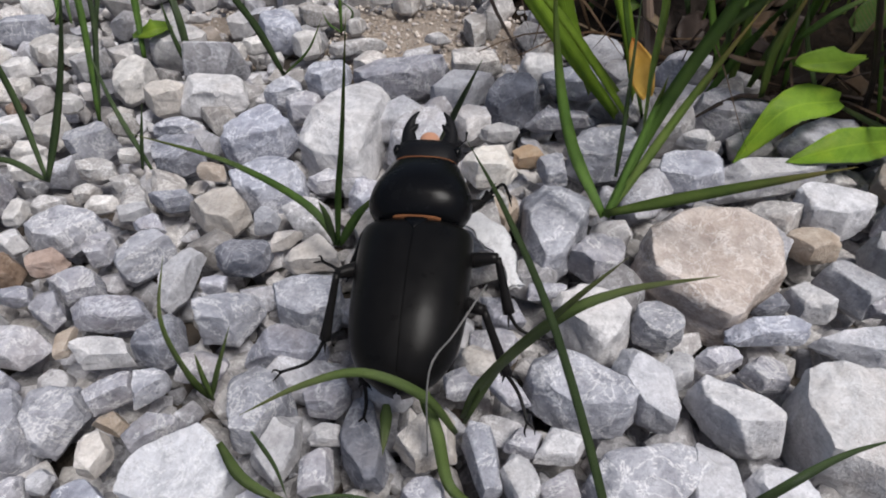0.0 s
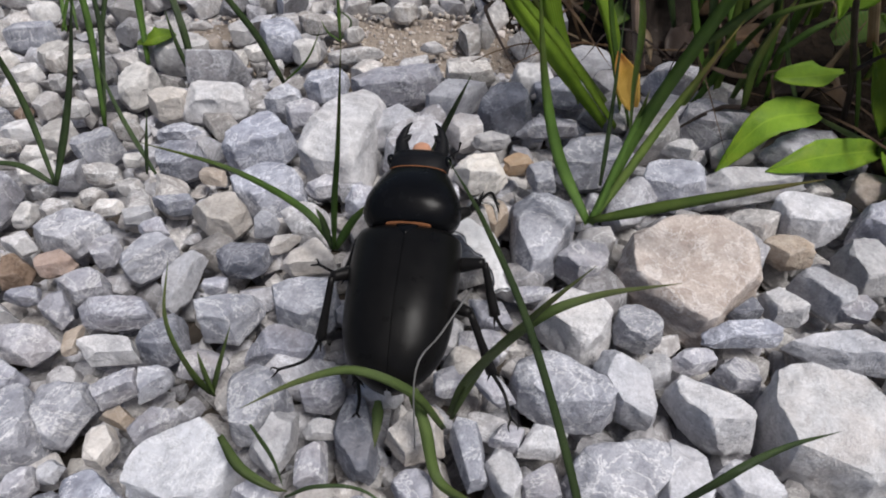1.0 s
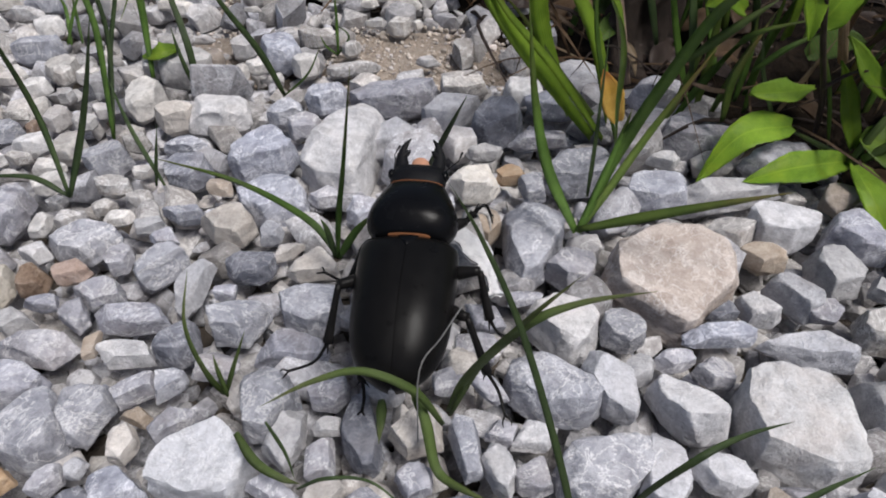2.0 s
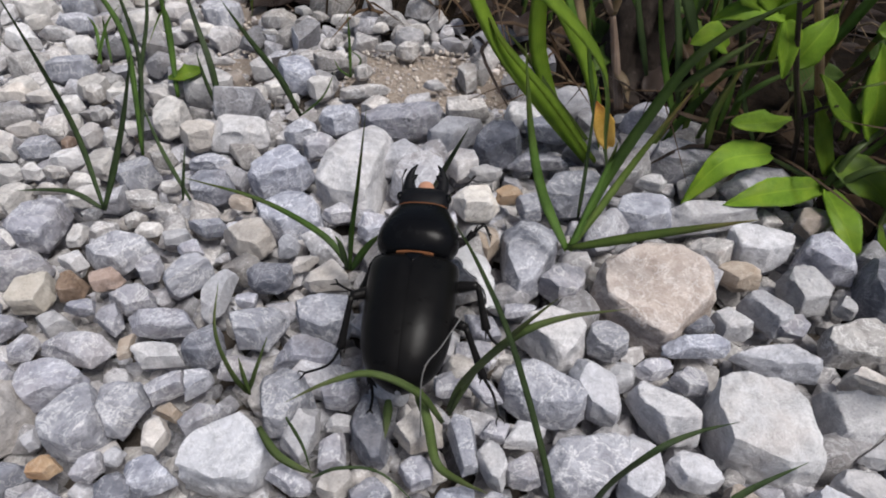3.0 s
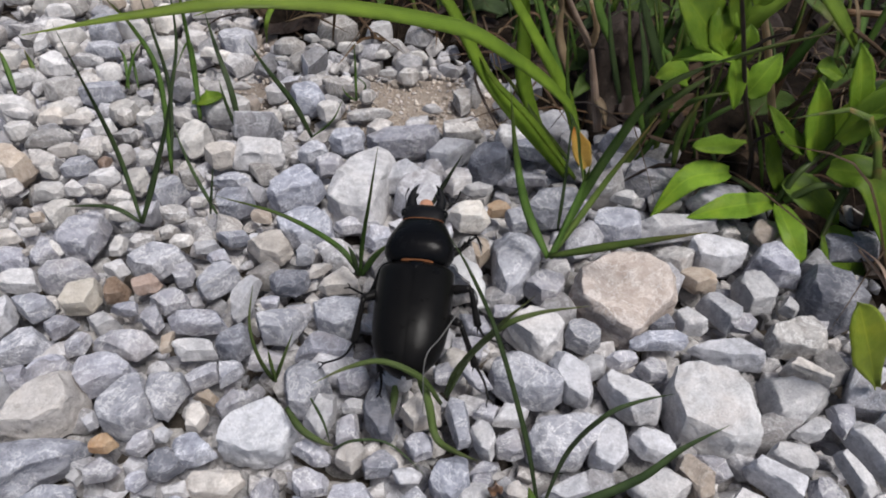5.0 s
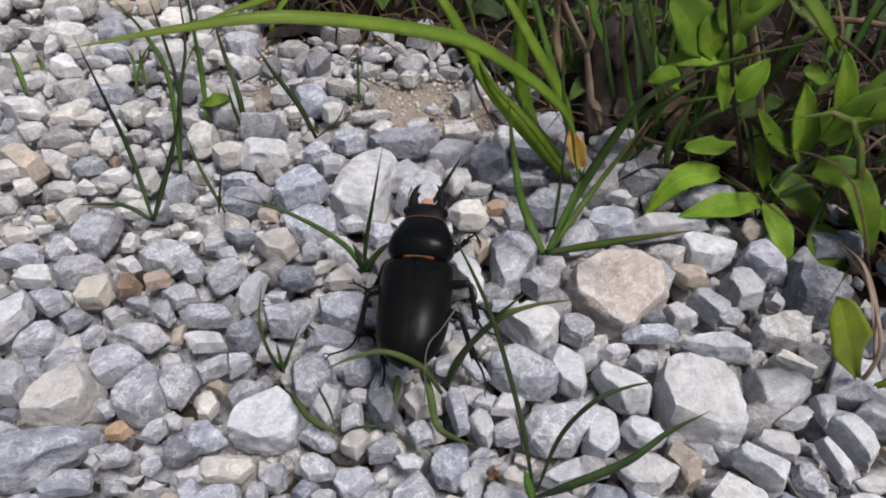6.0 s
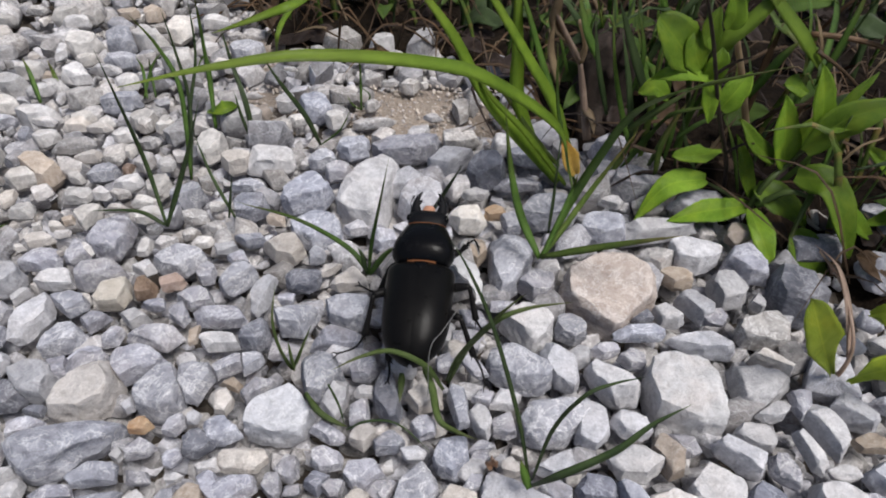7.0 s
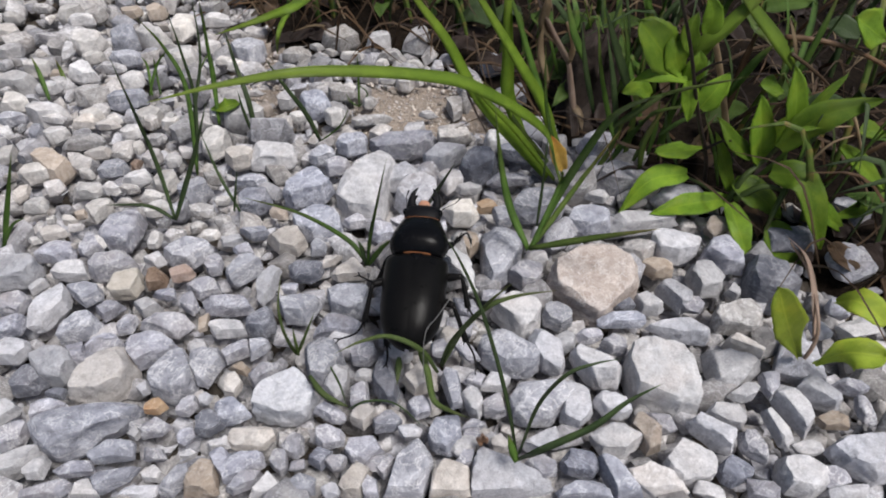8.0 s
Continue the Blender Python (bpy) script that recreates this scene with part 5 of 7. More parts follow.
cut_stone(-33.4, 65.9, 4.9, 'g', (-102, 2.3), (-83, 2.1), (34, 3.8), (97, 1.8), (-150, 4.3))
cut_stone(-75.6, 54.8, 4.6, 'w', (-94, 2.3), (-34, 2.3), (29, 2.7), (90, 2.4), (-180, 3.0))
cut_stone(-66.4, 51.2, 7.4, 'w', (-131, 2.8), (-97, 3.3), (-15, 4.6), (35, 3.9), (81, 3.5), (122, 4.0), (-155, 3.5))
cut_stone(-62.5, 53.8, 4.1, 'g', (-57, 2.2), (17, 1.7), (113, 1.7), (-141, 1.0))
cut_stone(-57.7, 56.4, 3.5, 'g', (-62, 0.9), (41, 2.8), (106, 1.0), (142, 1.7), (-104, 2.0))
cut_stone(-47.9, 54.6, 7.0, 'g', (-136, 3.4), (-66, 2.7), (-8, 4.7), (58, 3.8), (84, 3.2), (128, 4.6), (-159, 4.0))
cut_stone(-54.8, 48.9, 10.4, 'c', (-93, 5.5), (-57, 5.0), (-16, 5.2), (26, 5.0), (122, 3.2), (134, 3.1), (160, 4.1), (-163, 6.1))
cut_stone(-41.2, 47.8, 8.8, 'b', (-112, 3.8), (-61, 4.6), (-6, 4.6), (29, 4.2), (94, 4.4), (138, 3.3), (-148, 4.1))
cut_stone(-35.0, 50.0, 6.4, 'b', (-152, 2.3), (-98, 3.8), (-27, 2.6), (23, 3.3), (107, 3.2), (-166, 2.6))
cut_stone(-69.4, 48.2, 5.9, 'd', (-82, 2.8), (-42, 2.9), (45, 1.7), (152, 2.0), (-138, 3.5))
cut_stone(-62.9, 44.4, 2.4, 'd', (-5, 1.8), (83, 1.1), (137, 1.2), (-105, 0.7))
cut_stone(-62.8, 41.2, 3.8, 'g', (-84, 1.5), (-53, 1.6), (74, 1.4), (125, 2.3), (-169, 3.3))
cut_stone(-55.1, 36.8, 10.5, 'b', (-135, 6.9), (-112, 5.9), (-66, 3.3), (-37, 4.4), (-54, 2.9), (83, 5.7), (101, 3.8), (110, 3.9), (135, 6.8), (-146, 7.8))
cut_stone(-42.3, 41.1, 2.9, 'o', (-96, 1.4), (-47, 1.6), (50, 1.3), (116, 1.2), (-169, 2.0))
cut_stone(-45.8, 45.1, 2.6, 'w', (-61, 1.3), (23, 0.9), (132, 0.8), (-133, 1.0))
cut_stone(-36.2, 41.0, 3.5, 'g', (-41, 1.5), (18, 1.7), (118, 1.1), (158, 1.2), (-97, 1.8))
cut_stone(-33.0, 42.4, 2.2, 'w', (-98, 1.3), (-16, 1.0), (58, 1.0), (143, 1.0), (-168, 1.1))
cut_stone(-70.3, 40.6, 3.7, 'w', (-49, 0.9), (49, 1.6), (71, 1.6), (-180, 1.9), (-169, 1.8))
cut_stone(-67.6, 35.3, 4.6, 'g', (-73, 1.9), (-5, 2.2), (68, 2.9), (114, 2.2), (-180, 2.4))
cut_stone(-64.4, 30.3, 6.1, 'w', (-80, 2.6), (-21, 2.5), (-58, 1.9), (32, 3.9), (113, 1.8), (-172, 3.4))
cut_stone(-60.8, 29.3, 3.6, 'w', (-86, 1.9), (-5, 1.8), (55, 2.0), (134, 0.9), (-149, 1.9))
cut_stone(-48.2, 31.8, 4.1, 'b', (-83, 1.6), (9, 3.9), (92, 1.8), (127, 2.0), (-130, 3.0))
cut_stone(-53.6, 28.7, 3.2, 'g', (-82, 1.2), (34, 2.6), (97, 1.2), (119, 1.5), (-120, 2.1))
cut_stone(-46.1, 26.4, 4.5, 'b', (-61, 0.9), (-33, 1.8), (99, 1.6), (120, 2.1), (-149, 3.0))
cut_stone(-39.2, 27.4, 2.7, 'w', (-95, 1.2), (-20, 1.8), (50, 1.1), (128, 1.0), (-148, 1.6))
cut_stone(-33.7, 30.9, 1.7, 'w', (-95, 0.7), (-44, 1.1), (68, 0.8), (111, 0.6), (-144, 1.3))
cut_stone(-34.8, 26.2, 4.6, 'b', (-90, 2.6), (-36, 1.4), (16, 2.5), (102, 2.2), (149, 1.2), (-169, 2.6))
cut_stone(-30.0, 26.5, 5.5, 't', (-38, 3.5), (15, 2.2), (78, 3.0), (131, 2.7), (176, 2.7), (-97, 2.9))
cut_stone(-27.2, 28.9, 4.9, 'g', (-136, 1.2), (-50, 2.8), (25, 1.7), (106, 2.6), (-149, 1.2))
cut_stone(-41.0, 36.5, 3.5, 'g', (-81, 1.4), (-43, 1.7), (62, 1.4), (123, 1.6), (-167, 2.4))
cut_stone(-44.7, 35.3, 2.2, 'w', (-25, 1.0), (42, 0.9), (141, 0.7), (-117, 0.8))
cut_stone(-31.1, 37.4, 4.5, 'd', (-100, 2.3), (-54, 2.0), (15, 2.4), (64, 2.0), (130, 1.9), (-168, 2.5))
cut_stone(-27.2, 39.7, 4.7, 'b', (-90, 2.4), (-63, 2.2), (52, 1.6), (120, 2.3), (-162, 3.1))
cut_stone(-28.4, 32.9, 2.6, 'w', (-83, 1.1), (25, 1.6), (110, 0.8), (-142, 1.7))
cut_stone(-56.9, 25.1, 3.3, 'g', (-90, 1.4), (-49, 2.7), (63, 2.4), (102, 0.8), (-180, 4.5))
cut_stone(-50.5, 25.0, 3.1, 'w', (41, 1.3), (97, 1.4), (144, 1.6), (-90, 1.5))
cut_stone(-41.7, 24.0, 2.4, 'w', (-30, 3.5), (90, 0.9), (116, 1.2), (-90, 0.9))
cut_stone(-36.2, 85.4, 2.9, 'w', (-77, 1.0), (38, 2.2), (94, 1.3), (-152, 2.1))
cut_stone(-31.2, 88.1, 3.5, 'b', (-77, 1.5), (30, 2.9), (96, 1.4), (-129, 1.5))
cut_stone(-22.9, 85.2, 6.2, 'c', (-98, 2.7), (-34, 3.9), (20, 4.1), (90, 3.1), (132, 4.0), (-141, 2.6))
cut_stone(-33.0, 82.6, 2.9, 'g', (-80, 1.3), (28, 1.7), (110, 1.0), (-135, 1.5))
cut_stone(-31.5, 76.2, 7.0, 'b', (-51, 1.5), (49, 3.5), (107, 3.2), (153, 2.8), (-143, 4.0))
cut_stone(-25.5, 71.4, 4.9, 'w', (-134, 4.1), (-34, 2.4), (-8, 1.6), (74, 4.9), (152, 2.5), (-177, 2.2))
cut_stone(-17.3, 75.3, 4.8, 'd', (-95, 2.2), (-52, 2.8), (-11, 3.5), (88, 2.3), (141, 3.2), (-141, 2.9))
cut_stone(-15.1, 82.9, 3.5, 'w', (-78, 1.7), (-6, 1.7), (57, 1.7), (118, 1.8), (-169, 1.6))
cut_stone(-11.3, 78.3, 2.9, 'c', (-76, 0.9), (-37, 0.8), (99, 1.1), (166, 1.6))
cut_stone(-7.2, 75.4, 4.9, 'c', (-88, 2.3), (-0, 4.0), (41, 2.3), (126, 1.4), (-123, 3.2))
cut_stone(-6.8, 66.6, 7.4, 'b', (-120, 3.2), (-76, 3.8), (-13, 4.3), (23, 4.7), (85, 3.5), (128, 5.0), (-163, 3.7))
cut_stone(-17.5, 64.9, 6.7, 'b', (-98, 3.1), (-29, 3.2), (28, 4.5), (107, 2.3), (105, 2.3), (-156, 3.5))
cut_stone(-8.5, 59.6, 5.1, 'g', (-92, 2.3), (-81, 2.7), (-0, 5.0), (68, 1.9), (134, 2.3), (155, 3.6))
cut_stone(-25.1, 61.2, 5.9, 'd', (-99, 3.0), (-56, 3.1), (21, 2.3), (130, 1.6), (-166, 3.2))
cut_stone(-29.2, 53.4, 4.4, 'g', (-145, 2.5), (-65, 1.4), (12, 2.7), (109, 1.4), (139, 2.0))
cut_stone(-24.6, 53.8, 3.9, 'b', (-54, 1.0), (19, 2.2), (93, 1.9), (-164, 1.6))
cut_stone(-10.7, 50.6, 7.5, 'b', (-162, 3.2), (-113, 4.1), (-38, 3.1), (18, 3.6), (80, 4.2), (122, 4.8), (-171, 3.3))
cut_stone(-2.5, 51.9, 4.2, 'g', (-99, 2.0), (-44, 2.3), (6, 2.5), (90, 2.2), (138, 1.8), (-160, 2.5))
cut_stone(-17.5, 42.5, 9.1, 'U', (-108, 4.5), (-83, 4.6), (-24, 5.7), (29, 5.0), (56, 4.8), (115, 3.4), (147, 5.0), (-170, 5.9))
cut_stone(-22.3, 47.4, 4.5, 'g', (-55, 1.0), (-20, 2.2), (83, 2.2), (138, 1.9), (-141, 2.6))
cut_stone(-28.3, 45.5, 3.7, 'c', (-104, 2.2), (-22, 1.7), (35, 1.6), (109, 2.2), (-172, 1.6))
cut_stone(-27.7, 48.9, 2.7, 't', (-23, 2.0), (48, 1.4), (110, 1.1), (-114, 0.5))
cut_stone(-7.7, 45.5, 4.9, 'w', (-29, 2.4), (3, 2.4), (107, 3.1), (148, 1.5), (-133, 2.5))
cut_stone(-2.7, 42.5, 3.5, 'g', (-81, 2.3), (6, 1.5), (117, 1.7), (-177, 1.7))
cut_stone(-2.3, 46.9, 2.2, 'w', (-90, 1.1), (-0, 1.8), (82, 1.1), (129, 1.0), (-152, 1.7))
cut_stone(2.3, 45.8, 5.3, 'd', (-146, 2.6), (-90, 4.9), (-6, 2.7), (15, 2.0), (84, 4.7), (164, 2.5), (-167, 2.4))
cut_stone(9.2, 45.7, 5.3, 'c', (-75, 2.4), (-0, 3.1), (90, 2.7), (139, 2.4), (-141, 2.4))
cut_stone(9.0, 39.1, 3.7, 'g', (-73, 1.7), (4, 2.1), (90, 1.9), (130, 1.9), (-149, 1.5))
cut_stone(-8.3, 38.6, 3.6, 'g', (-90, 1.8), (-0, 2.9), (61, 1.1), (120, 2.0), (-124, 1.1))
cut_stone(-1.7, 37.5, 4.0, 'c', (-40, 1.4), (31, 2.4), (98, 1.8), (155, 2.0), (-121, 1.7))
cut_stone(3.0, 36.6, 3.8, 'd', (-86, 1.7), (-42, 2.2), (47, 1.7), (121, 1.4), (-165, 2.6))
cut_stone(-22.7, 33.7, 3.9, 'c', (-92, 1.7), (-46, 3.0), (31, 3.9), (90, 1.8), (144, 3.7), (-144, 3.6))
cut_stone(-14.5, 31.8, 3.8, 'g', (-117, 1.5), (-50, 1.9), (10, 1.8), (90, 2.0), (141, 1.6), (-167, 2.0))
cut_stone(-8.0, 33.6, 4.0, 'g', (-137, 2.0), (-78, 1.8), (-0, 2.5), (66, 1.7), (112, 2.0), (-174, 2.3))
cut_stone(-1.2, 30.7, 4.5, 'g', (-100, 2.1), (-55, 2.1), (31, 2.7), (95, 2.1), (159, 3.0), (-142, 2.7))
cut_stone(-16.7, 28.9, 3.3, 'g', (-48, 2.2), (8, 1.4), (77, 2.1), (160, 1.5), (-132, 1.3))
cut_stone(-23.4, 28.2, 4.9, 'g', (-54, 1.7), (-77, 1.7), (12, 3.6), (90, 2.5), (160, 3.4), (-159, 3.4))
cut_stone(-22.4, 25.4, 3.8, 'g', (-69, 1.1), (-23, 1.9), (82, 1.9), (141, 1.4), (-127, 2.7))
cut_stone(-17.5, 24.7, 4.2, 'w', (45, 1.1), (143, 1.6), (-90, 2.0))
cut_stone(-12.7, 24.5, 3.7, 'b', (-83, 1.7), (-0, 2.8), (76, 1.8), (122, 1.4), (-131, 1.9))
cut_stone(-6.2, 28.3, 2.8, 'g', (-90, 1.4), (-21, 1.4), (80, 1.3), (132, 1.4), (-138, 1.3))
cut_stone(-9.1, 29.4, 3.7, 'd', (-32, 1.2), (73, 1.6), (146, 1.7), (-126, 1.4))
cut_stone(-2.7, 25.4, 5.4, 'c', (-90, 3.0), (-18, 2.1), (63, 2.7), (148, 1.4), (-136, 3.3))
cut_stone(0.2, 23.9, 2.9, 'g', (-90, 1.8), (10, 1.2), (60, 1.3), (150, 1.4), (-165, 1.4))
cut_stone(7.3, 27.4, 8.0, 'b', (-24, 3.9), (11, 4.1), (49, 4.3), (138, 2.4), (164, 2.7), (-90, 4.8))
cut_stone(2.9, 27.5, 3.2, 'g', (-30, 0.8), (46, 1.9), (140, 0.8), (-134, 1.6))
cut_stone(13.9, 33.4, 6.0, 'b', (-122, 2.8), (-55, 3.0), (3, 3.0), (96, 3.1), (148, 2.6), (-151, 2.8))
cut_stone(14.5, 24.9, 5.7, 'c', (-0, 3.5), (67, 2.5), (121, 2.9), (172, 3.1), (-90, 3.0))
cut_stone(29.7, 79.0, 10.1, 'b', (-164, 5.8), (-65, 5.9), (-32, 3.2), (-8, 4.1), (44, 7.4), (94, 8.0), (177, 5.1), (-180, 5.0))
cut_stone(34.2, 72.9, 6.0, 'g', (-90, 3.1), (-34, 3.3), (5, 4.0), (87, 3.0), (131, 2.7), (-139, 2.9))
cut_stone(21.0, 83.1, 5.5, 't', (-41, 2.6), (5, 2.8), (108, 2.3), (143, 1.9), (-128, 2.3))
cut_stone(49.4, 69.5, 11.0, 'T', (-138, 7.5), (-135, 7.5), (-53, 7.0), (-49, 6.9), (-3, 10.1), (49, 9.5), (52, 9.5), (90, 9.6), (114, 8.7), (134, 9.1), (172, 10.3))
cut_stone(30.8, 61.5, 9.0, 'w', (-141, 3.0), (-73, 4.6), (-31, 4.7), (12, 5.0), (64, 5.1), (97, 4.4), (137, 4.7), (-130, 3.1))
cut_stone(39.7, 60.8, 5.6, 'b', (-111, 2.6), (-66, 2.8), (19, 2.7), (56, 2.3), (111, 2.8), (157, 3.1), (-155, 3.1))
cut_stone(55.2, 63.3, 3.2, 'd', (-73, 1.2), (28, 1.8), (122, 0.7), (-133, 1.9))
cut_stone(60.9, 63.8, 4.8, 'w', (-100, 2.2), (-54, 2.8), (38, 1.4), (113, 2.4), (-163, 2.3))
cut_stone(53.3, 59.3, 3.7, 'b', (-91, 1.4), (-45, 3.9), (66, 2.8), (92, 1.4), (120, 2.6), (-113, 2.6))
cut_stone(28.0, 51.8, 9.1, 'b', (-134, 4.2), (-97, 4.1), (-40, 6.3), (19, 4.8), (59, 2.9), (101, 5.0), (158, 6.1), (-166, 5.4))
cut_stone(35.8, 51.6, 7.3, 'w', (-119, 3.3), (-29, 4.3), (42, 3.1), (-0, 3.5), (66, 3.9), (144, 4.2), (-153, 2.4))
cut_stone(40.2, 53.9, 4.4, 'w', (-74, 1.8), (-29, 1.9), (55, 2.0), (130, 1.5), (-151, 2.3))
cut_stone(45.6, 55.1, 3.4, 'g', (-72, 1.3), (9, 2.7), (90, 1.6), (127, 1.7), (-127, 1.7))
cut_stone(50.6, 53.0, 3.9, 'g', (-90, 2.0), (-10, 2.4), (64, 2.0), (116, 1.6), (-140, 1.7))
cut_stone(46.0, 48.2, 7.9, 'w', (-144, 3.2), (-90, 4.1), (-27, 4.7), (54, 1.9), (118, 4.8), (-160, 3.5))
cut_stone(58.5, 44.8, 12.7, 'W', (-116, 5.7), (-93, 6.9), (-19, 7.3), (-0, 6.6), (25, 6.5), (71, 6.4), (104, 7.4), (156, 7.0), (-171, 6.2))
cut_stone(65.3, 74.1, 4.7, 't', (-82, 2.2), (-14, 3.5), (69, 1.9), (106, 2.4), (-143, 2.1))
cut_stone(72.3, 81.0, 7.5, 'w', (-111, 3.7), (-68, 3.2), (-33, 4.4), (74, 3.0), (113, 4.2), (-162, 5.2))
cut_stone(82.2, 78.3, 8.2, 'g', (-94, 4.0), (-9, 4.5), (27, 3.4), (101, 3.9), (145, 3.4), (-130, 3.1))
cut_stone(76.4, 70.6, 7.0, 'w', (-86, 3.4), (-39, 3.4), (37, 2.7), (93, 3.6), (157, 4.0), (-163, 3.5))
cut_stone(67.4, 66.2, 6.4, 'w', (-77, 3.7), (-16, 3.6), (41, 1.6), (128, 3.6), (-147, 1.7))
cut_stone(80.7, 66.7, 3.2, 'w', (-55, 1.9), (12, 1.3), (137, 0.8), (-126, 1.4))
cut_stone(79.2, 59.0, 7.0, 'h', (-105, 2.9), (-79, 3.8), (-10, 5.0), (26, 4.7), (92, 3.4), (146, 4.3), (-153, 4.5))
cut_stone(91.3, 69.8, 11.6, 'd', (-123, 6.0), (-67, 5.7), (-35, 5.7), (46, 4.5), (24, 4.6), (77, 6.0), (145, 5.4), (152, 5.3), (-164, 5.8))
cut_stone(66.0, 55.9, 5.5, 'w', (-97, 1.9), (-41, 5.0), (26, 5.5), (90, 2.5), (104, 3.2), (-123, 2.0))
cut_stone(77.9, 51.5, 5.7, 'c', (-124, 1.1), (-40, 3.8), (40, 1.3), (54, 1.6), (133, 3.2), (-127, 1.1))
cut_stone(74.5, 45.7, 8.5, 'w', (-129, 4.9), (-57, 2.4), (-49, 2.5), (65, 3.4), (84, 3.8), (-177, 5.0))
cut_stone(74.7, 40.7, 3.7, 'w', (-80, 1.4), (-45, 1.4), (96, 1.4), (119, 1.4), (-125, 2.5))
cut_stone(80.4, 42.0, 3.8, 'g', (-51, 1.2), (-16, 1.1), (90, 2.6), (172, 1.8), (-166, 2.0))
cut_stone(82.5, 37.5, 5.8, 'w', (-157, 1.8), (-52, 4.4), (-6, 2.8), (23, 2.5), (75, 4.8), (159, 3.3), (-158, 1.8))
cut_stone(88.8, 40.5, 6.6, 'w', (-111, 2.5), (-60, 4.0), (-0, 3.6), (39, 1.9), (128, 2.9), (-136, 2.0))
cut_stone(89.1, 34.0, 3.2, 't', (-92, 1.4), (-13, 2.7), (70, 1.4), (105, 1.5), (-158, 2.4))
cut_stone(68.7, 35.7, 5.0, 'w', (-99, 2.1), (-26, 3.3), (26, 3.1), (83, 2.3), (128, 2.8), (-130, 1.8))
cut_stone(65.0, 32.5, 6.7, 'w', (-105, 2.8), (-36, 3.9), (52, 1.6), (123, 4.0), (-138, 1.6))
cut_stone(71.7, 29.2, 4.2, 'g', (-126, 1.6), (-19, 2.2), (20, 1.8), (77, 2.7), (148, 2.4), (-168, 1.8))
cut_stone(78.2, 32.9, 4.0, 'w', (-128, 3.0), (-47, 3.1), (22, 0.8), (126, 3.6), (-173, 1.4))
cut_stone(58.5, 26.7, 7.3, 'w', (-135, 4.3), (-90, 3.7), (-62, 4.3), (4, 4.4), (59, 3.1), (132, 2.9), (-166, 4.5))
cut_stone(66.8, 24.7, 4.9, 'd', (-129, 2.8), (-71, 1.9), (-28, 2.6), (60, 1.9), (128, 2.3), (-171, 3.0))
cut_stone(78.8, 23.6, 6.7, 'w', (-106, 3.2), (-67, 3.2), (-9, 4.0), (49, 3.7), (80, 2.9), (147, 3.9), (-167, 3.9))
cut_stone(91.3, 26.6, 7.6, 'w', (-123, 2.9), (-83, 3.9), (-0, 4.7), (94, 3.6), (121, 4.2), (-158, 3.7))
cut_stone(96.2, 36.0, 2.8, 'g', (-105, 2.5), (-1, 1.3), (70, 2.7), (156, 1.3), (-169, 1.3))
cut_stone(95.9, 41.2, 3.6, 'g', (-71, 1.8), (37, 2.3), (79, 1.4), (116, 2.0), (-119, 1.2))
cut_stone(51.7, 23.6, 5.8, 'c', (-116, 2.9), (-84, 2.7), (38, 2.8), (60, 2.0), (104, 3.0), (-158, 4.2))
cut_stone(52.4, 32.7, 5.4, 't', (-72, 3.3), (-21, 2.6), (27, 2.3), (96, 3.6), (145, 2.9), (-157, 2.0))
cut_stone(46.3, 31.3, 5.3, 'w', (-98, 2.4), (-56, 2.7), (52, 3.0), (90, 2.6), (131, 3.8), (-145, 3.5))
cut_stone(38.6, 27.0, 4.7, 'd', (-101, 1.9), (-44, 2.9), (29, 2.8), (78, 2.0), (138, 2.7), (-150, 2.9))
cut_stone(38.3, 22.2, 3.3, 'b', (-90, 1.4), (23, 3.9), (85, 1.3), (116, 1.8), (-154, 4.5))
cut_stone(45.2, 24.6, 6.5, 'b', (-90, 3.4), (31, 1.4), (68, 1.7), (-158, 2.1))
cut_stone(26.0, 26.1, 8.5, 'w', (-90, 4.1), (23, 5.4), (94, 4.2), (47, 3.0), (64, 1.4), (150, 6.6), (170, 7.0), (-164, 8.2))
cut_stone(31.3, 26.4, 3.9, 'g', (-78, 1.8), (-13, 2.6), (62, 2.0), (111, 1.7), (-139, 1.7))
cut_stone(31.7, 31.7, 4.2, 'w', (-73, 1.8), (-0, 3.5), (105, 1.1), (117, 0.9), (-112, 2.1))
cut_stone(33.3, 39.5, 8.3, 'b', (-125, 5.1), (-83, 3.7), (-48, 3.3), (14, 6.3), (80, 4.1), (103, 4.0), (146, 5.5), (-169, 6.0))
cut_stone(39.8, 39.5, 6.4, 'w', (-49, 3.6), (-4, 3.0), (49, 3.6), (134, 3.3), (161, 2.1), (-119, 4.1))
cut_stone(47.1, 38.6, 4.6, 'w', (-107, 1.9), (-70, 2.6), (9, 3.2), (79, 2.0), (118, 2.6), (-144, 2.2))
cut_stone(15.6, 43.3, 4.0, 'b', (-75, 3.7), (4, 1.7), (78, 3.5), (148, 2.8), (-163, 1.1))
cut_stone(19.7, 40.2, 4.4, 'w', (-125, 2.2), (-30, 2.2), (21, 1.9), (68, 2.7), (140, 2.6), (-158, 1.5))
cut_stone(23.6, 39.4, 4.3, 'g', (-105, 2.0), (-66, 2.4), (7, 2.0), (116, 1.3), (-165, 2.1))
cut_stone(24.6, 44.7, 3.7, 'w', (-33, 2.1), (72, 1.5), (146, 1.7), (-97, 1.7))
cut_stone(20.4, 45.1, 3.1, 'g', (-26, 1.7), (72, 1.3), (144, 1.4), (-105, 1.2))
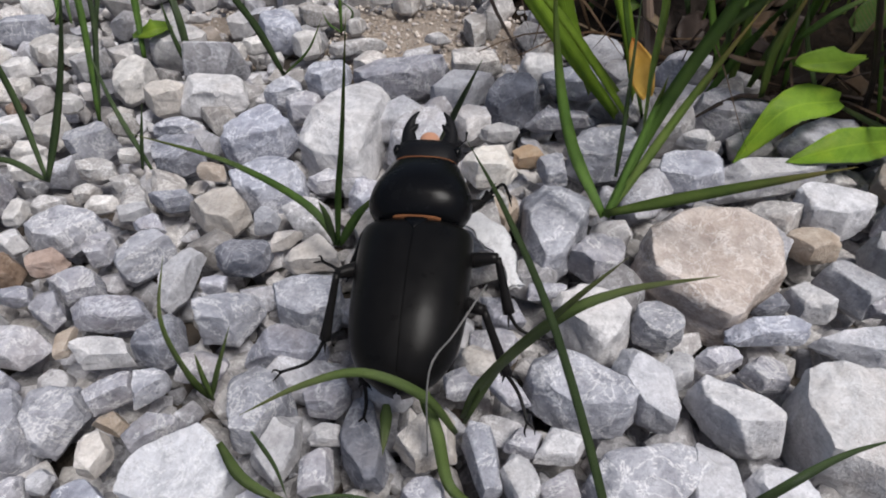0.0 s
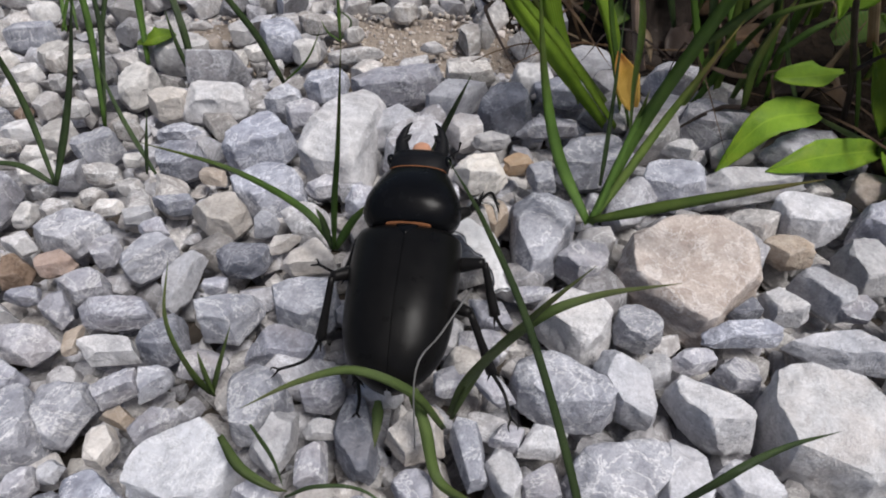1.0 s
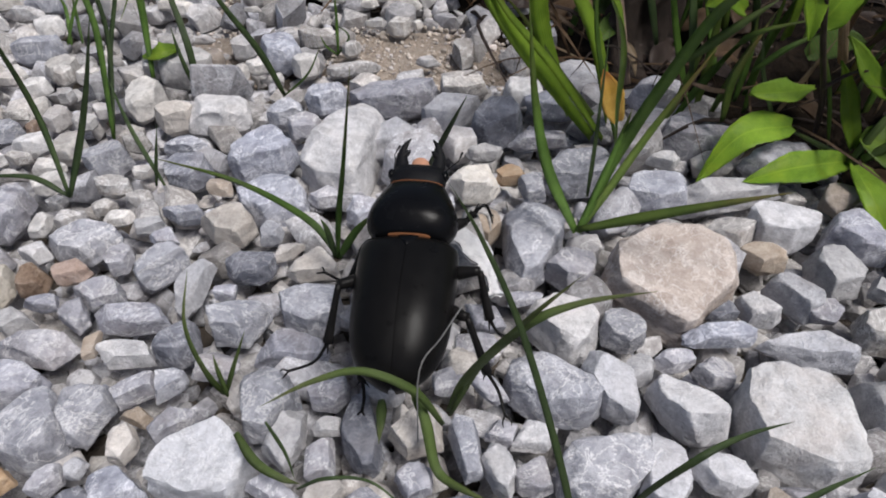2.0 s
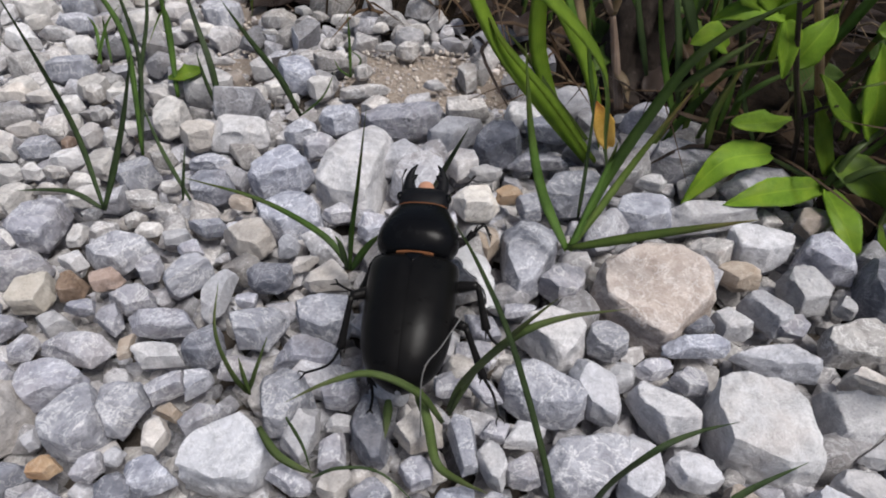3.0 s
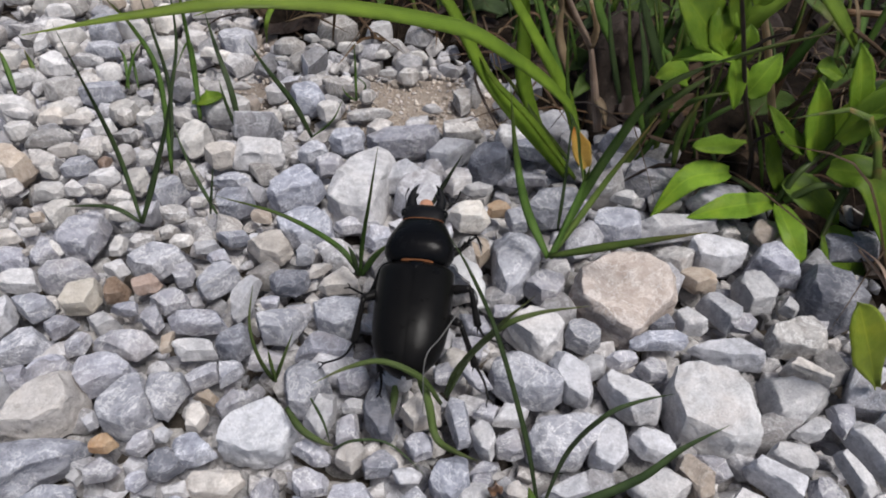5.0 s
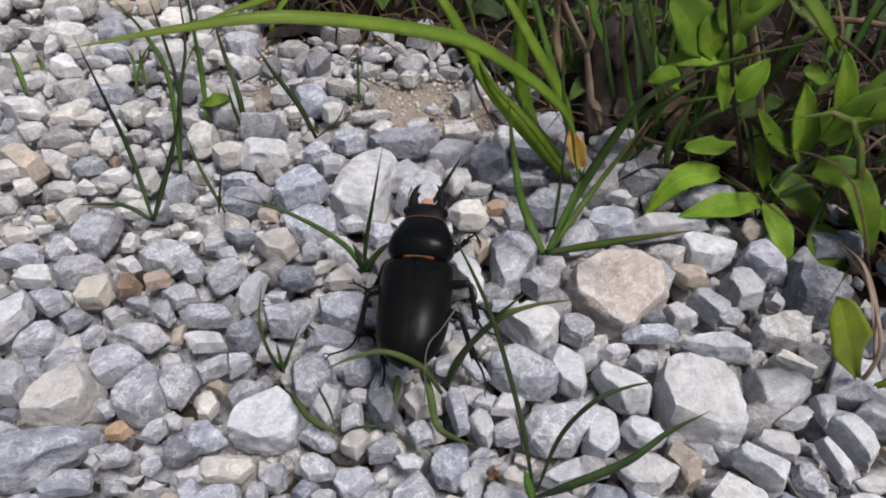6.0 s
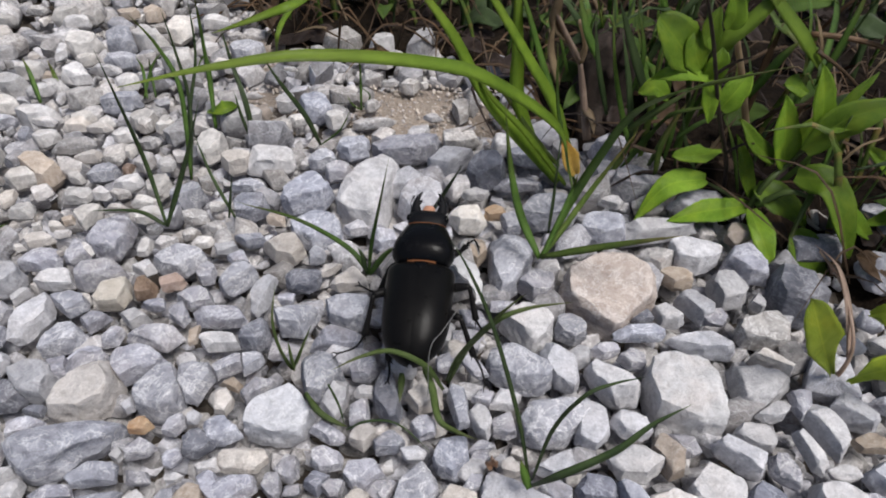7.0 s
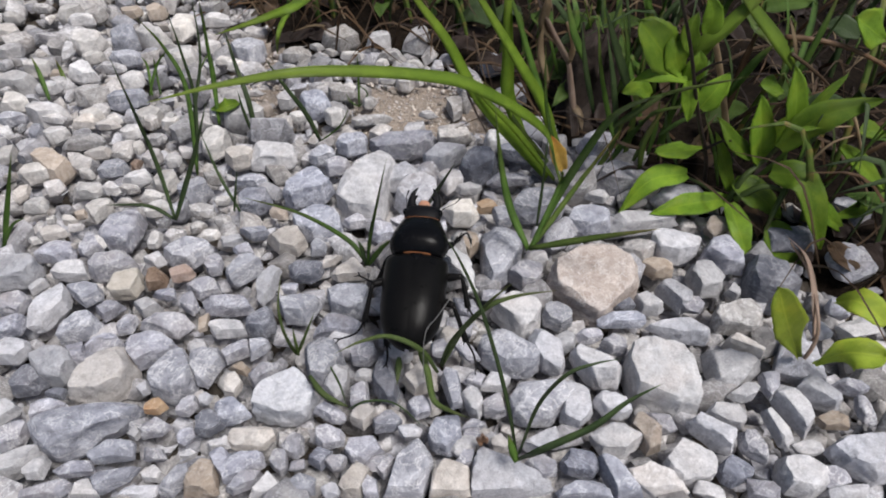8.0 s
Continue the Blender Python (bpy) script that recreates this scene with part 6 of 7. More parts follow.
cut_stone(19.5, 35.1, 2.3, 'g', (-50, 1.3), (72, 0.9), (130, 1.0), (-98, 1.0))
cut_stone(24.1, 31.4, 3.6, 'c', (-108, 1.7), (-64, 1.8), (35, 1.2), (120, 1.5), (-153, 1.7))
cut_stone(17.5, 28.3, 3.0, 'g', (-64, 1.1), (-14, 1.4), (90, 1.5), (144, 1.1), (-134, 1.6))
cut_stone(-3.9, 105.7, 16.1, 'w', (-140, 10.1), (-101, 9.5), (-15, 5.5), (-18, 5.5), (75, 10.3), (140, 5.5), (148, 4.7), (164, 6.4))
cut_stone(4.7, 109.1, 7.1, 'w', (-69, 3.5), (20, 4.6), (42, 3.8), (118, 2.1), (142, 2.2), (-90, 3.5))
cut_stone(-20.1, 105.4, 9.1, 'b', (-79, 3.9), (-30, 5.1), (38, 5.0), (105, 3.8), (137, 2.7), (-128, 5.7))
cut_stone(-16.2, 91.6, 8.6, 'b', (-117, 4.1), (-72, 4.1), (8, 5.4), (69, 4.0), (127, 3.7), (-153, 5.0))
cut_stone(-31.6, 119.0, 7.8, 'w', (-97, 3.7), (-67, 4.0), (12, 6.0), (79, 3.1), (142, 5.0), (-154, 5.8))
cut_stone(-40.6, 118.1, 6.0, 'c', (-70, 2.5), (-9, 3.5), (90, 3.0), (143, 3.7), (-142, 2.6))
cut_stone(-17.6, 118.2, 5.3, 'b', (-65, 2.1), (13, 3.3), (85, 2.6), (148, 2.7), (-126, 2.6))
cut_stone(-9.9, 123.7, 6.5, 'b', (-68, 2.9), (-0, 4.1), (96, 2.9), (157, 3.4), (-124, 3.0))
cut_stone(-13.1, 113.6, 5.1, 'g', (-81, 2.3), (-12, 2.8), (65, 2.5), (133, 1.7), (-145, 2.9))
cut_stone(5.0, 123.3, 7.6, 'g', (-93, 3.3), (-72, 4.0), (-11, 8.5), (87, 3.2), (120, 4.9), (-146, 7.3))
cut_stone(16.9, 117.0, 7.7, 'w', (-111, 4.0), (-54, 2.4), (-44, 2.5), (81, 3.5), (134, 4.1), (-161, 5.6))
cut_stone(26.0, 113.4, 9.6, 'D', (-75, 4.4), (-19, 4.6), (47, 4.1), (115, 4.3), (151, 3.9), (-136, 4.7))
cut_stone(20.3, 94.4, 6.1, 'C', (-93, 3.0), (-33, 3.8), (27, 3.6), (90, 3.1), (138, 3.7), (-151, 3.3))
cut_stone(27.0, 96.4, 3.4, 'o', (-90, 1.6), (-27, 2.4), (68, 1.4), (122, 1.5), (-145, 2.4))
cut_stone(30.4, 92.7, 4.1, 'b', (-77, 2.7), (-0, 2.1), (105, 2.4), (-166, 1.6))
cut_stone(17.8, 106.6, 6.2, 'c', (-72, 2.9), (9, 3.1), (74, 2.9), (130, 2.9), (-146, 2.4))
cut_stone(22.8, 103.3, 3.3, 'w', (-90, 1.5), (-41, 2.5), (66, 1.4), (114, 1.4), (-139, 2.5))
cut_stone(40.5, 97.1, 8.4, 'b', (-86, 3.8), (-27, 5.8), (36, 6.3), (94, 3.8), (146, 5.0), (-127, 5.5))
cut_stone(32.6, 106.8, 3.7, 'g', (-87, 1.3), (-0, 6.1), (86, 1.3), (105, 1.9), (-120, 2.7))
cut_stone(-33.1, 100.0, 6.1, 'd', (-97, 3.0), (-57, 3.1), (19, 3.6), (85, 3.0), (140, 3.4), (-160, 3.8))
cut_stone(-35.8, 108.1, 3.7, 'b', (-96, 1.5), (-50, 2.6), (63, 1.8), (103, 1.5), (-158, 3.6))
cut_stone(-6.7, 91.7, 3.7, 'g', (-76, 1.5), (26, 2.3), (114, 1.0), (-128, 2.0))
cut_stone(0.5, 87.8, 4.7, 'g', (-78, 2.2), (11, 2.6), (82, 2.2), (155, 2.5), (-135, 2.4))
cut_stone(64.8, 106.5, 8.7, 'g', (-85, 4.1), (-20, 6.8), (65, 3.6), (104, 4.3), (152, 6.0), (-120, 4.4))
cut_stone(52.1, 90.8, 8.2, 'b', (-77, 4.1), (-11, 5.4), (52, 3.7), (112, 3.6), (157, 4.2), (-108, 4.0))
cut_stone(56.4, 99.3, 3.4, 'w', (-46, 2.0), (63, 1.4), (114, 1.6), (-117, 1.0))
cut_stone(63.8, 89.1, 6.7, 'w', (-82, 1.7), (-71, 2.5), (80, 3.1), (94, 2.4), (127, 5.8), (-109, 4.5))
cut_stone(78.2, 98.1, 7.0, 'g', (-86, 3.1), (-10, 6.4), (70, 3.1), (110, 3.1), (-137, 4.2))
cut_stone(61.2, 121.6, 8.5, 'g', (-78, 3.8), (-22, 4.1), (73, 3.9), (127, 3.9), (-149, 4.2))
cut_stone(119.8, 92.0, 8.7, 'b', (-66, 4.0), (18, 3.8), (80, 4.2), (140, 4.1), (-141, 3.2))
cut_stone(-100.7, 138.6, 3.8, 'v', (-94, 1.7), (-90, 1.7), (-5, 4.1), (94, 1.4), (-142, 2.7))
cut_stone(-101.6, 131.4, 3.3, 'd', (-108, 2.2), (-34, 2.2), (4, 1.6), (68, 2.1), (159, 1.7), (-175, 1.6))
cut_stone(-95.3, 129.8, 4.8, 'v', (-125, 2.6), (-99, 2.4), (-40, 1.8), (-32, 2.0), (37, 3.2), (92, 2.4), (137, 3.1), (-174, 3.0))
cut_stone(-89.3, 136.1, 4.2, 'c', (-74, 1.9), (-11, 3.0), (93, 1.8), (139, 1.9), (-106, 2.0))
cut_stone(-82.0, 134.4, 3.0, 'c', (-94, 1.3), (-67, 1.7), (18, 3.7), (90, 1.3), (123, 2.2), (-138, 2.8))
cut_stone(-73.9, 130.9, 4.2, 'v', (-120, 2.5), (-83, 2.0), (-21, 2.5), (37, 2.4), (100, 1.9), (144, 2.2), (-180, 2.8))
cut_stone(-86.8, 126.2, 4.9, 'h', (-95, 2.4), (-74, 1.8), (-56, 2.3), (18, 5.5), (90, 2.2), (103, 2.2), (135, 3.0), (-119, 3.7))
cut_stone(-69.9, 123.5, 3.2, 'v', (-108, 1.9), (-29, 1.5), (27, 1.4), (117, 1.7), (-165, 1.3))
cut_stone(-64.7, 118.2, 4.6, 'c', (-114, 2.0), (-29, 1.7), (19, 2.5), (90, 2.5), (155, 1.9), (-147, 2.3))
cut_stone(-91.3, 115.8, 8.8, 't', (-101, 3.7), (-147, 3.5), (-21, 4.4), (58, 3.1), (104, 4.9), (165, 4.9), (-127, 2.5))
cut_stone(-80.4, 121.3, 3.7, 'c', (-85, 1.6), (-17, 3.0), (55, 2.6), (115, 0.7), (125, 0.8), (-104, 2.1))
cut_stone(-74.3, 120.4, 2.5, 'h', (-90, 1.1), (15, 2.8), (78, 0.8), (118, 1.7), (-127, 1.8))
cut_stone(-93.9, 112.4, 5.5, 'v', (-118, 3.1), (-58, 1.8), (-65, 1.7), (24, 4.2), (95, 2.4), (137, 3.1), (-164, 4.2))
cut_stone(-80.3, 112.1, 3.2, 'v', (-109, 1.1), (-42, 2.1), (46, 1.2), (106, 1.5), (-161, 1.8))
cut_stone(-74.1, 114.0, 4.6, 'b', (-107, 2.8), (-74, 1.7), (-23, 2.8), (50, 3.2), (102, 1.8), (153, 2.9), (-164, 3.6))
cut_stone(-68.2, 115.7, 2.6, 'r', (-120, 1.7), (-8, 1.0), (63, 1.8), (167, 1.1), (-161, 1.3))
cut_stone(-66.6, 110.0, 4.8, 'v', (-44, 2.2), (-62, 1.9), (24, 3.2), (108, 1.5), (130, 1.4), (-113, 2.3))
cut_stone(-66.7, 105.2, 2.5, 'h', (-74, 1.0), (32, 2.0), (83, 1.0), (124, 1.5), (-116, 1.1))
cut_stone(-77.2, 105.1, 3.9, 'v', (-87, 1.8), (-31, 2.6), (35, 3.0), (94, 1.7), (123, 2.2), (-151, 2.7))
cut_stone(-71.9, 105.9, 3.3, 'v', (-95, 1.5), (-46, 2.2), (50, 1.3), (113, 1.4), (-142, 1.8))
cut_stone(-87.0, 106.5, 4.0, 'c', (-139, 2.0), (-59, 1.4), (-39, 1.3), (34, 2.1), (90, 2.1), (143, 1.9), (-165, 2.0))
cut_stone(-94.4, 104.2, 3.0, 'c', (-101, 2.7), (-28, 1.4), (12, 1.4), (90, 2.8), (167, 1.4), (-180, 1.5))
cut_stone(-89.0, 100.0, 4.0, 'v', (-85, 2.0), (-0, 2.4), (28, 2.3), (109, 1.4), (155, 1.4), (-98, 2.1))
cut_stone(-72.3, 97.8, 5.3, 'v', (-133, 2.6), (-47, 2.5), (-28, 2.1), (10, 2.8), (101, 2.9), (148, 2.6), (-164, 2.4))
cut_stone(-66.3, 100.1, 2.4, 'h', (-88, 0.8), (14, 4.0), (88, 0.8), (152, 3.4), (-111, 2.1))
cut_stone(-57.8, 97.5, 4.0, 'v', (-97, 1.9), (-53, 1.8), (14, 2.9), (101, 1.5), (121, 1.4), (-153, 2.8))
cut_stone(-60.4, 102.5, 3.1, 'v', (-93, 1.3), (-23, 3.0), (72, 1.3), (110, 1.4), (-136, 2.3))
cut_stone(-58.1, 108.2, 5.7, 'v', (-102, 2.7), (-33, 2.6), (37, 2.8), (80, 2.6), (159, 2.9), (-147, 2.9))
cut_stone(-50.0, 104.5, 7.1, 'b', (-120, 3.4), (-59, 2.9), (-33, 3.1), (34, 3.7), (117, 2.4), (131, 2.5), (-150, 3.6))
cut_stone(-64.4, 90.8, 7.9, 'g', (-90, 5.3), (-14, 4.0), (2, 4.0), (55, 5.3), (124, 3.5), (145, 3.1), (176, 3.7), (-125, 5.3))
cut_stone(-78.1, 94.0, 2.8, 'v', (-104, 1.3), (-61, 1.5), (46, 0.9), (114, 1.4), (-158, 1.6))
cut_stone(-80.4, 89.5, 3.5, 'c', (-84, 1.5), (-48, 1.9), (54, 1.9), (95, 1.6), (147, 2.4), (-143, 2.6))
cut_stone(-76.4, 95.8, 2.3, 't', (-74, 1.0), (21, 1.4), (102, 0.9), (-143, 1.0))
cut_stone(-45.7, 96.4, 3.7, 'h', (-103, 1.8), (-67, 1.7), (26, 2.6), (81, 1.7), (122, 1.9), (-157, 2.8))
cut_stone(-41.6, 100.3, 2.4, 'v', (-90, 1.2), (-20, 1.6), (73, 1.1), (121, 1.0), (-151, 1.7))
cut_stone(-45.6, 90.5, 2.8, 'h', (-74, 1.1), (-28, 1.3), (74, 1.4), (135, 1.1), (-145, 1.7))
cut_stone(-50.7, 87.7, 3.3, 'h', (-65, 1.2), (10, 2.5), (82, 1.6), (129, 1.3), (-125, 1.7))
cut_stone(-55.0, 86.5, 2.7, 'v', (-90, 2.2), (-19, 1.5), (4, 1.3), (87, 2.1), (174, 1.3), (-169, 1.5))
cut_stone(-42.2, 87.5, 2.8, 'v', (-80, 1.1), (-24, 1.8), (83, 1.3), (127, 1.2), (-139, 2.0))
cut_stone(-40.1, 92.9, 2.9, 'h', (-95, 1.3), (-7, 2.0), (67, 1.4), (126, 1.2), (-146, 1.7))
cut_stone(-54.6, 92.2, 2.3, 'h', (-101, 1.0), (-38, 1.2), (65, 1.1), (123, 1.0), (-144, 1.4))
cut_stone(-76.0, 91.1, 2.1, 'c', (-74, 0.7), (-0, 1.7), (100, 0.7), (-158, 1.4))
cut_stone(-69.6, 86.3, 3.1, 'v', (28, 2.1), (80, 1.2), (147, 1.8), (-90, 1.5))
cut_stone(-84.1, 86.8, 2.0, 'v', (-64, 0.9), (47, 0.9), (113, 0.8), (-128, 0.8))
cut_stone(-82.9, 94.1, 2.0, 'v', (-78, 0.9), (18, 0.9), (124, 0.5), (-149, 1.0))
cut_stone(-58.7, 117.1, 3.4, 'v', (-82, 1.5), (-17, 2.0), (77, 1.4), (142, 1.8), (-142, 1.8))
cut_stone(-55.9, 120.8, 3.0, 'c', (-84, 1.5), (-0, 1.9), (78, 1.4), (141, 1.5), (-141, 1.5))
cut_stone(-48.7, 124.7, 6.9, 'v', (-127, 4.2), (-48, 3.4), (-5, 3.2), (57, 4.3), (112, 4.5), (172, 3.4), (-163, 3.4))
cut_stone(-59.6, 131.4, 5.2, 'h', (-39, 2.3), (7, 2.5), (107, 3.2), (162, 1.8), (-127, 3.3))
cut_stone(-64.0, 134.8, 3.6, 'v', (-73, 1.5), (-7, 2.2), (83, 1.7), (154, 1.7), (-126, 2.1))
cut_stone(-65.8, 126.9, 3.2, 'h', (-97, 1.5), (-26, 1.5), (56, 1.3), (110, 1.6), (-164, 1.5))
cut_stone(-69.8, 135.7, 4.3, 'h', (-104, 2.0), (-32, 1.8), (35, 1.9), (115, 1.7), (-164, 1.9))
cut_stone(-105.6, 120.9, 4.0, 'v', (-76, 2.7), (6, 1.7), (76, 2.9), (164, 1.2), (-134, 3.0))
cut_stone(-100.2, 110.9, 2.4, 'h', (-90, 1.3), (-57, 1.1), (15, 1.4), (116, 0.7), (-165, 1.5))
cut_stone(-93.7, 93.5, 3.4, 'h', (-90, 2.0), (-35, 1.4), (35, 1.4), (107, 1.8), (-180, 1.8))
cut_stone(-75.7, 84.8, 1.5, 'h', (-37, 2.0), (87, 0.5), (119, 0.8), (-90, 0.6))
cut_stone(-110.0, 131.0, 3.6, 'v', (-106, 1.9), (-62, 1.5), (34, 1.4), (108, 1.6), (-180, 2.1))
cut_stone(-106.5, 132.9, 2.1, 'h', (-21, 0.8), (36, 1.1), (152, 0.7), (-142, 1.0))
cut_stone(-111.3, 137.9, 4.3, 'b', (-108, 2.4), (-70, 1.5), (-17, 3.3), (76, 2.1), (101, 2.0), (-180, 3.8))
cut_stone(-45.8, 109.6, 3.8, 'h', (-94, 1.7), (-17, 2.5), (53, 1.9), (110, 1.5), (-149, 2.0))
cut_stone(-138.5, 201.8, 4.4, 'v', (-90, 2.2), (-18, 3.1), (63, 1.9), (117, 1.9), (-147, 2.6))
cut_stone(-135.0, 190.6, 6.1, 'c', (-97, 3.0), (-32, 3.0), (32, 3.0), (102, 2.8), (-180, 3.5))
cut_stone(-129.0, 177.6, 5.0, 'v', (-60, 2.3), (11, 3.5), (100, 1.9), (162, 3.0), (-105, 2.4))
cut_stone(-115.8, 167.0, 5.8, 'v', (-97, 2.8), (-55, 3.1), (15, 4.0), (80, 2.7), (123, 3.1), (-155, 3.5))
cut_stone(-107.6, 162.6, 2.5, 't', (-90, 1.2), (-22, 2.1), (68, 1.0), (117, 1.2), (-152, 2.0))
cut_stone(-118.3, 157.8, 7.4, 'v', (-112, 2.9), (-76, 3.9), (-14, 5.5), (67, 3.2), (101, 3.7), (166, 5.5), (-109, 2.8))
cut_stone(-107.2, 154.2, 4.1, 'v', (-85, 1.8), (-53, 2.0), (-10, 3.1), (93, 1.8), (145, 2.3), (-127, 3.0))
cut_stone(-114.3, 146.6, 5.7, 'v', (-90, 2.8), (-68, 2.7), (34, 3.4), (74, 2.3), (121, 3.1), (-166, 4.5))
cut_stone(-102.5, 140.7, 7.7, 'v', (-125, 3.1), (-69, 3.5), (-30, 5.0), (53, 4.3), (82, 3.4), (123, 4.5), (-135, 3.5))
cut_stone(-99.2, 164.3, 6.6, 'v', (-75, 3.3), (33, 2.3), (61, 2.3), (152, 2.7), (-104, 3.2))
cut_stone(-92.5, 150.6, 6.7, 'h', (-103, 3.3), (-50, 2.6), (14, 4.9), (93, 3.2), (139, 3.6), (-150, 4.3))
cut_stone(-88.1, 138.9, 5.1, 'v', (-96, 2.5), (-36, 2.6), (55, 2.1), (116, 2.3), (-168, 3.1))
cut_stone(-80.9, 136.9, 3.5, 'v', (-116, 1.6), (-55, 1.6), (43, 1.4), (107, 1.7), (-172, 2.0))
cut_stone(-80.6, 148.1, 6.7, 'b', (-110, 3.7), (-73, 2.6), (-36, 4.1), (40, 4.7), (103, 2.4), (125, 3.3), (-162, 5.3))
cut_stone(-82.2, 158.8, 5.4, 'v', (-111, 2.7), (-63, 2.4), (7, 2.8), (82, 2.7), (139, 2.5), (-164, 2.8))
cut_stone(-104.8, 183.5, 8.3, 'v', (-115, 4.4), (-62, 3.3), (-20, 3.9), (71, 3.7), (105, 4.5), (-173, 4.5))
cut_stone(-112.9, 200.2, 4.9, 'v', (-86, 2.1), (19, 3.8), (75, 1.8), (139, 2.9), (-128, 3.6))
cut_stone(-99.6, 172.6, 4.1, 'v', (-73, 1.5), (-37, 2.2), (82, 1.8), (121, 2.3), (-135, 2.3))
cut_stone(-91.5, 166.4, 4.0, 'h', (-81, 1.5), (-45, 3.0), (81, 1.5), (115, 2.2), (-116, 2.2))
cut_stone(-93.0, 185.6, 8.9, 'b', (-100, 4.2), (-43, 4.8), (19, 4.1), (76, 4.1), (134, 4.3), (-159, 4.2))
cut_stone(-89.0, 172.2, 5.3, 'b', (-110, 2.4), (-73, 2.4), (-0, 5.1), (85, 2.3), (119, 3.0), (-152, 4.2))
cut_stone(-83.2, 185.3, 9.4, 'v', (-100, 3.8), (-31, 6.5), (44, 3.6), (75, 3.6), (127, 6.1), (-138, 3.2))
cut_stone(-96.6, 205.3, 4.4, 't', (-90, 2.2), (-34, 2.8), (67, 2.0), (117, 1.9), (-142, 2.8))
cut_stone(-87.7, 205.1, 5.9, 't', (-82, 2.8), (-21, 2.9), (65, 2.6), (122, 2.9), (-158, 2.8))
cut_stone(-75.0, 194.3, 7.5, 'v', (-104, 5.7), (-27, 3.6), (10, 3.5), (90, 6.1), (165, 3.7), (-172, 3.6))
cut_stone(-82.3, 193.5, 3.2, 'h', (-77, 1.4), (42, 2.1), (103, 1.2), (-124, 1.5))
cut_stone(-70.4, 171.8, 9.2, 'v', (-124, 3.5), (-66, 4.7), (10, 4.9), (72, 3.9), (133, 4.9), (-155, 4.2))
cut_stone(-71.1, 138.6, 5.4, 'v', (-81, 2.4), (-20, 3.2), (39, 3.2), (96, 2.5), (155, 3.0), (-134, 3.0))
cut_stone(-64.4, 136.9, 3.2, 'v', (-58, 1.8), (7, 1.5), (79, 2.1), (160, 1.3), (-143, 1.6))
cut_stone(-62.0, 178.8, 4.5, 'c', (-71, 2.2), (16, 3.5), (90, 2.2), (150, 3.0), (-106, 2.0))
cut_stone(-130.9, 208.5, 3.3, 'h', (-96, 1.2), (-26, 3.2), (74, 1.4), (112, 1.4), (-119, 1.8))
cut_stone(-118.4, 204.6, 7.3, 'v', (-39, 2.3), (13, 3.9), (107, 2.9), (163, 2.8), (-108, 3.9))
cut_stone(-109.2, 203.4, 5.7, 'h', (-95, 2.7), (-24, 3.2), (68, 2.5), (117, 2.8), (-154, 3.1))
cut_stone(-124.6, 200.1, 2.4, 'v', (-1, 1.0), (44, 2.2), (164, 0.6), (-127, 1.8))
cut_stone(-109.6, 178.9, 3.9, 'v', (-32, 2.3), (11, 1.3), (154, 2.0), (-171, 1.4))
cut_stone(-126.5, 169.0, 3.7, 'h', (-90, 1.9), (-28, 1.8), (64, 1.5), (136, 1.7), (-169, 2.3))
cut_stone(-123.5, 170.1, 2.7, 'h', (-68, 1.2), (31, 1.3), (114, 1.0), (-134, 1.1))
cut_stone(-119.2, 152.5, 3.0, 'h', (-65, 1.2), (45, 1.4), (124, 1.0), (-125, 1.5))
cut_stone(-64.0, 198.4, 4.9, 'v', (-85, 2.0), (19, 4.5), (82, 2.1), (110, 2.5), (-145, 3.9))
cut_stone(-55.6, 169.7, 2.9, 'v', (-17, 1.9), (86, 1.3), (162, 1.9), (-96, 1.3))
cut_stone(-98.7, 150.4, 2.6, 'h', (-119, 2.9), (-6, 0.9), (24, 1.5), (163, 1.0), (-174, 1.1))
cut_stone(-48.6, 176.0, 8.8, 'b', (-109, 3.8), (-49, 4.3), (-6, 5.3), (52, 5.2), (97, 4.1), (133, 5.1), (-149, 3.9))
cut_stone(-50.9, 167.3, 3.8, 'v', (-97, 1.8), (-40, 2.2), (65, 1.3), (132, 2.0), (-168, 2.8))
cut_stone(-54.0, 187.3, 2.8, 'h', (-94, 1.1), (-42, 2.0), (71, 1.4), (107, 1.0), (-140, 2.3))
cut_stone(-31.7, 173.1, 4.9, 'h', (-99, 2.1), (-64, 2.5), (9, 4.8), (86, 2.1), (132, 3.5), (-147, 3.9))
cut_stone(-25.2, 177.7, 2.4, 'v', (-71, 1.1), (22, 2.1), (88, 1.1), (126, 1.6), (-117, 0.9))
cut_stone(-17.7, 183.7, 8.2, 'h', (-106, 3.9), (-60, 3.8), (-0, 6.0), (62, 4.5), (108, 3.4), (135, 3.6), (-135, 5.0))
cut_stone(-4.0, 181.3, 7.5, 'v', (-75, 3.4), (-56, 2.6), (-7, 3.6), (57, 4.1), (111, 3.7), (167, 3.2), (-156, 4.7))
cut_stone(9.2, 183.5, 8.7, 'h', (-72, 5.2), (-11, 4.3), (11, 4.5), (115, 3.5), (150, 2.1), (-115, 5.1))
cut_stone(-12.7, 172.1, 3.4, 'v', (-100, 1.0), (-21, 3.3), (82, 1.3), (126, 2.2), (-110, 1.3))
cut_stone(-23.4, 171.0, 3.0, 'h', (-40, 1.9), (76, 1.3), (126, 1.4), (-103, 1.1))
cut_stone(-20.2, 174.2, 2.6, 'h', (-48, 1.5), (67, 1.2), (121, 1.1), (-108, 1.0))
cut_stone(0.6, 172.0, 4.4, 'h', (-99, 1.2), (-31, 5.0), (71, 1.6), (105, 2.0), (-109, 1.4))
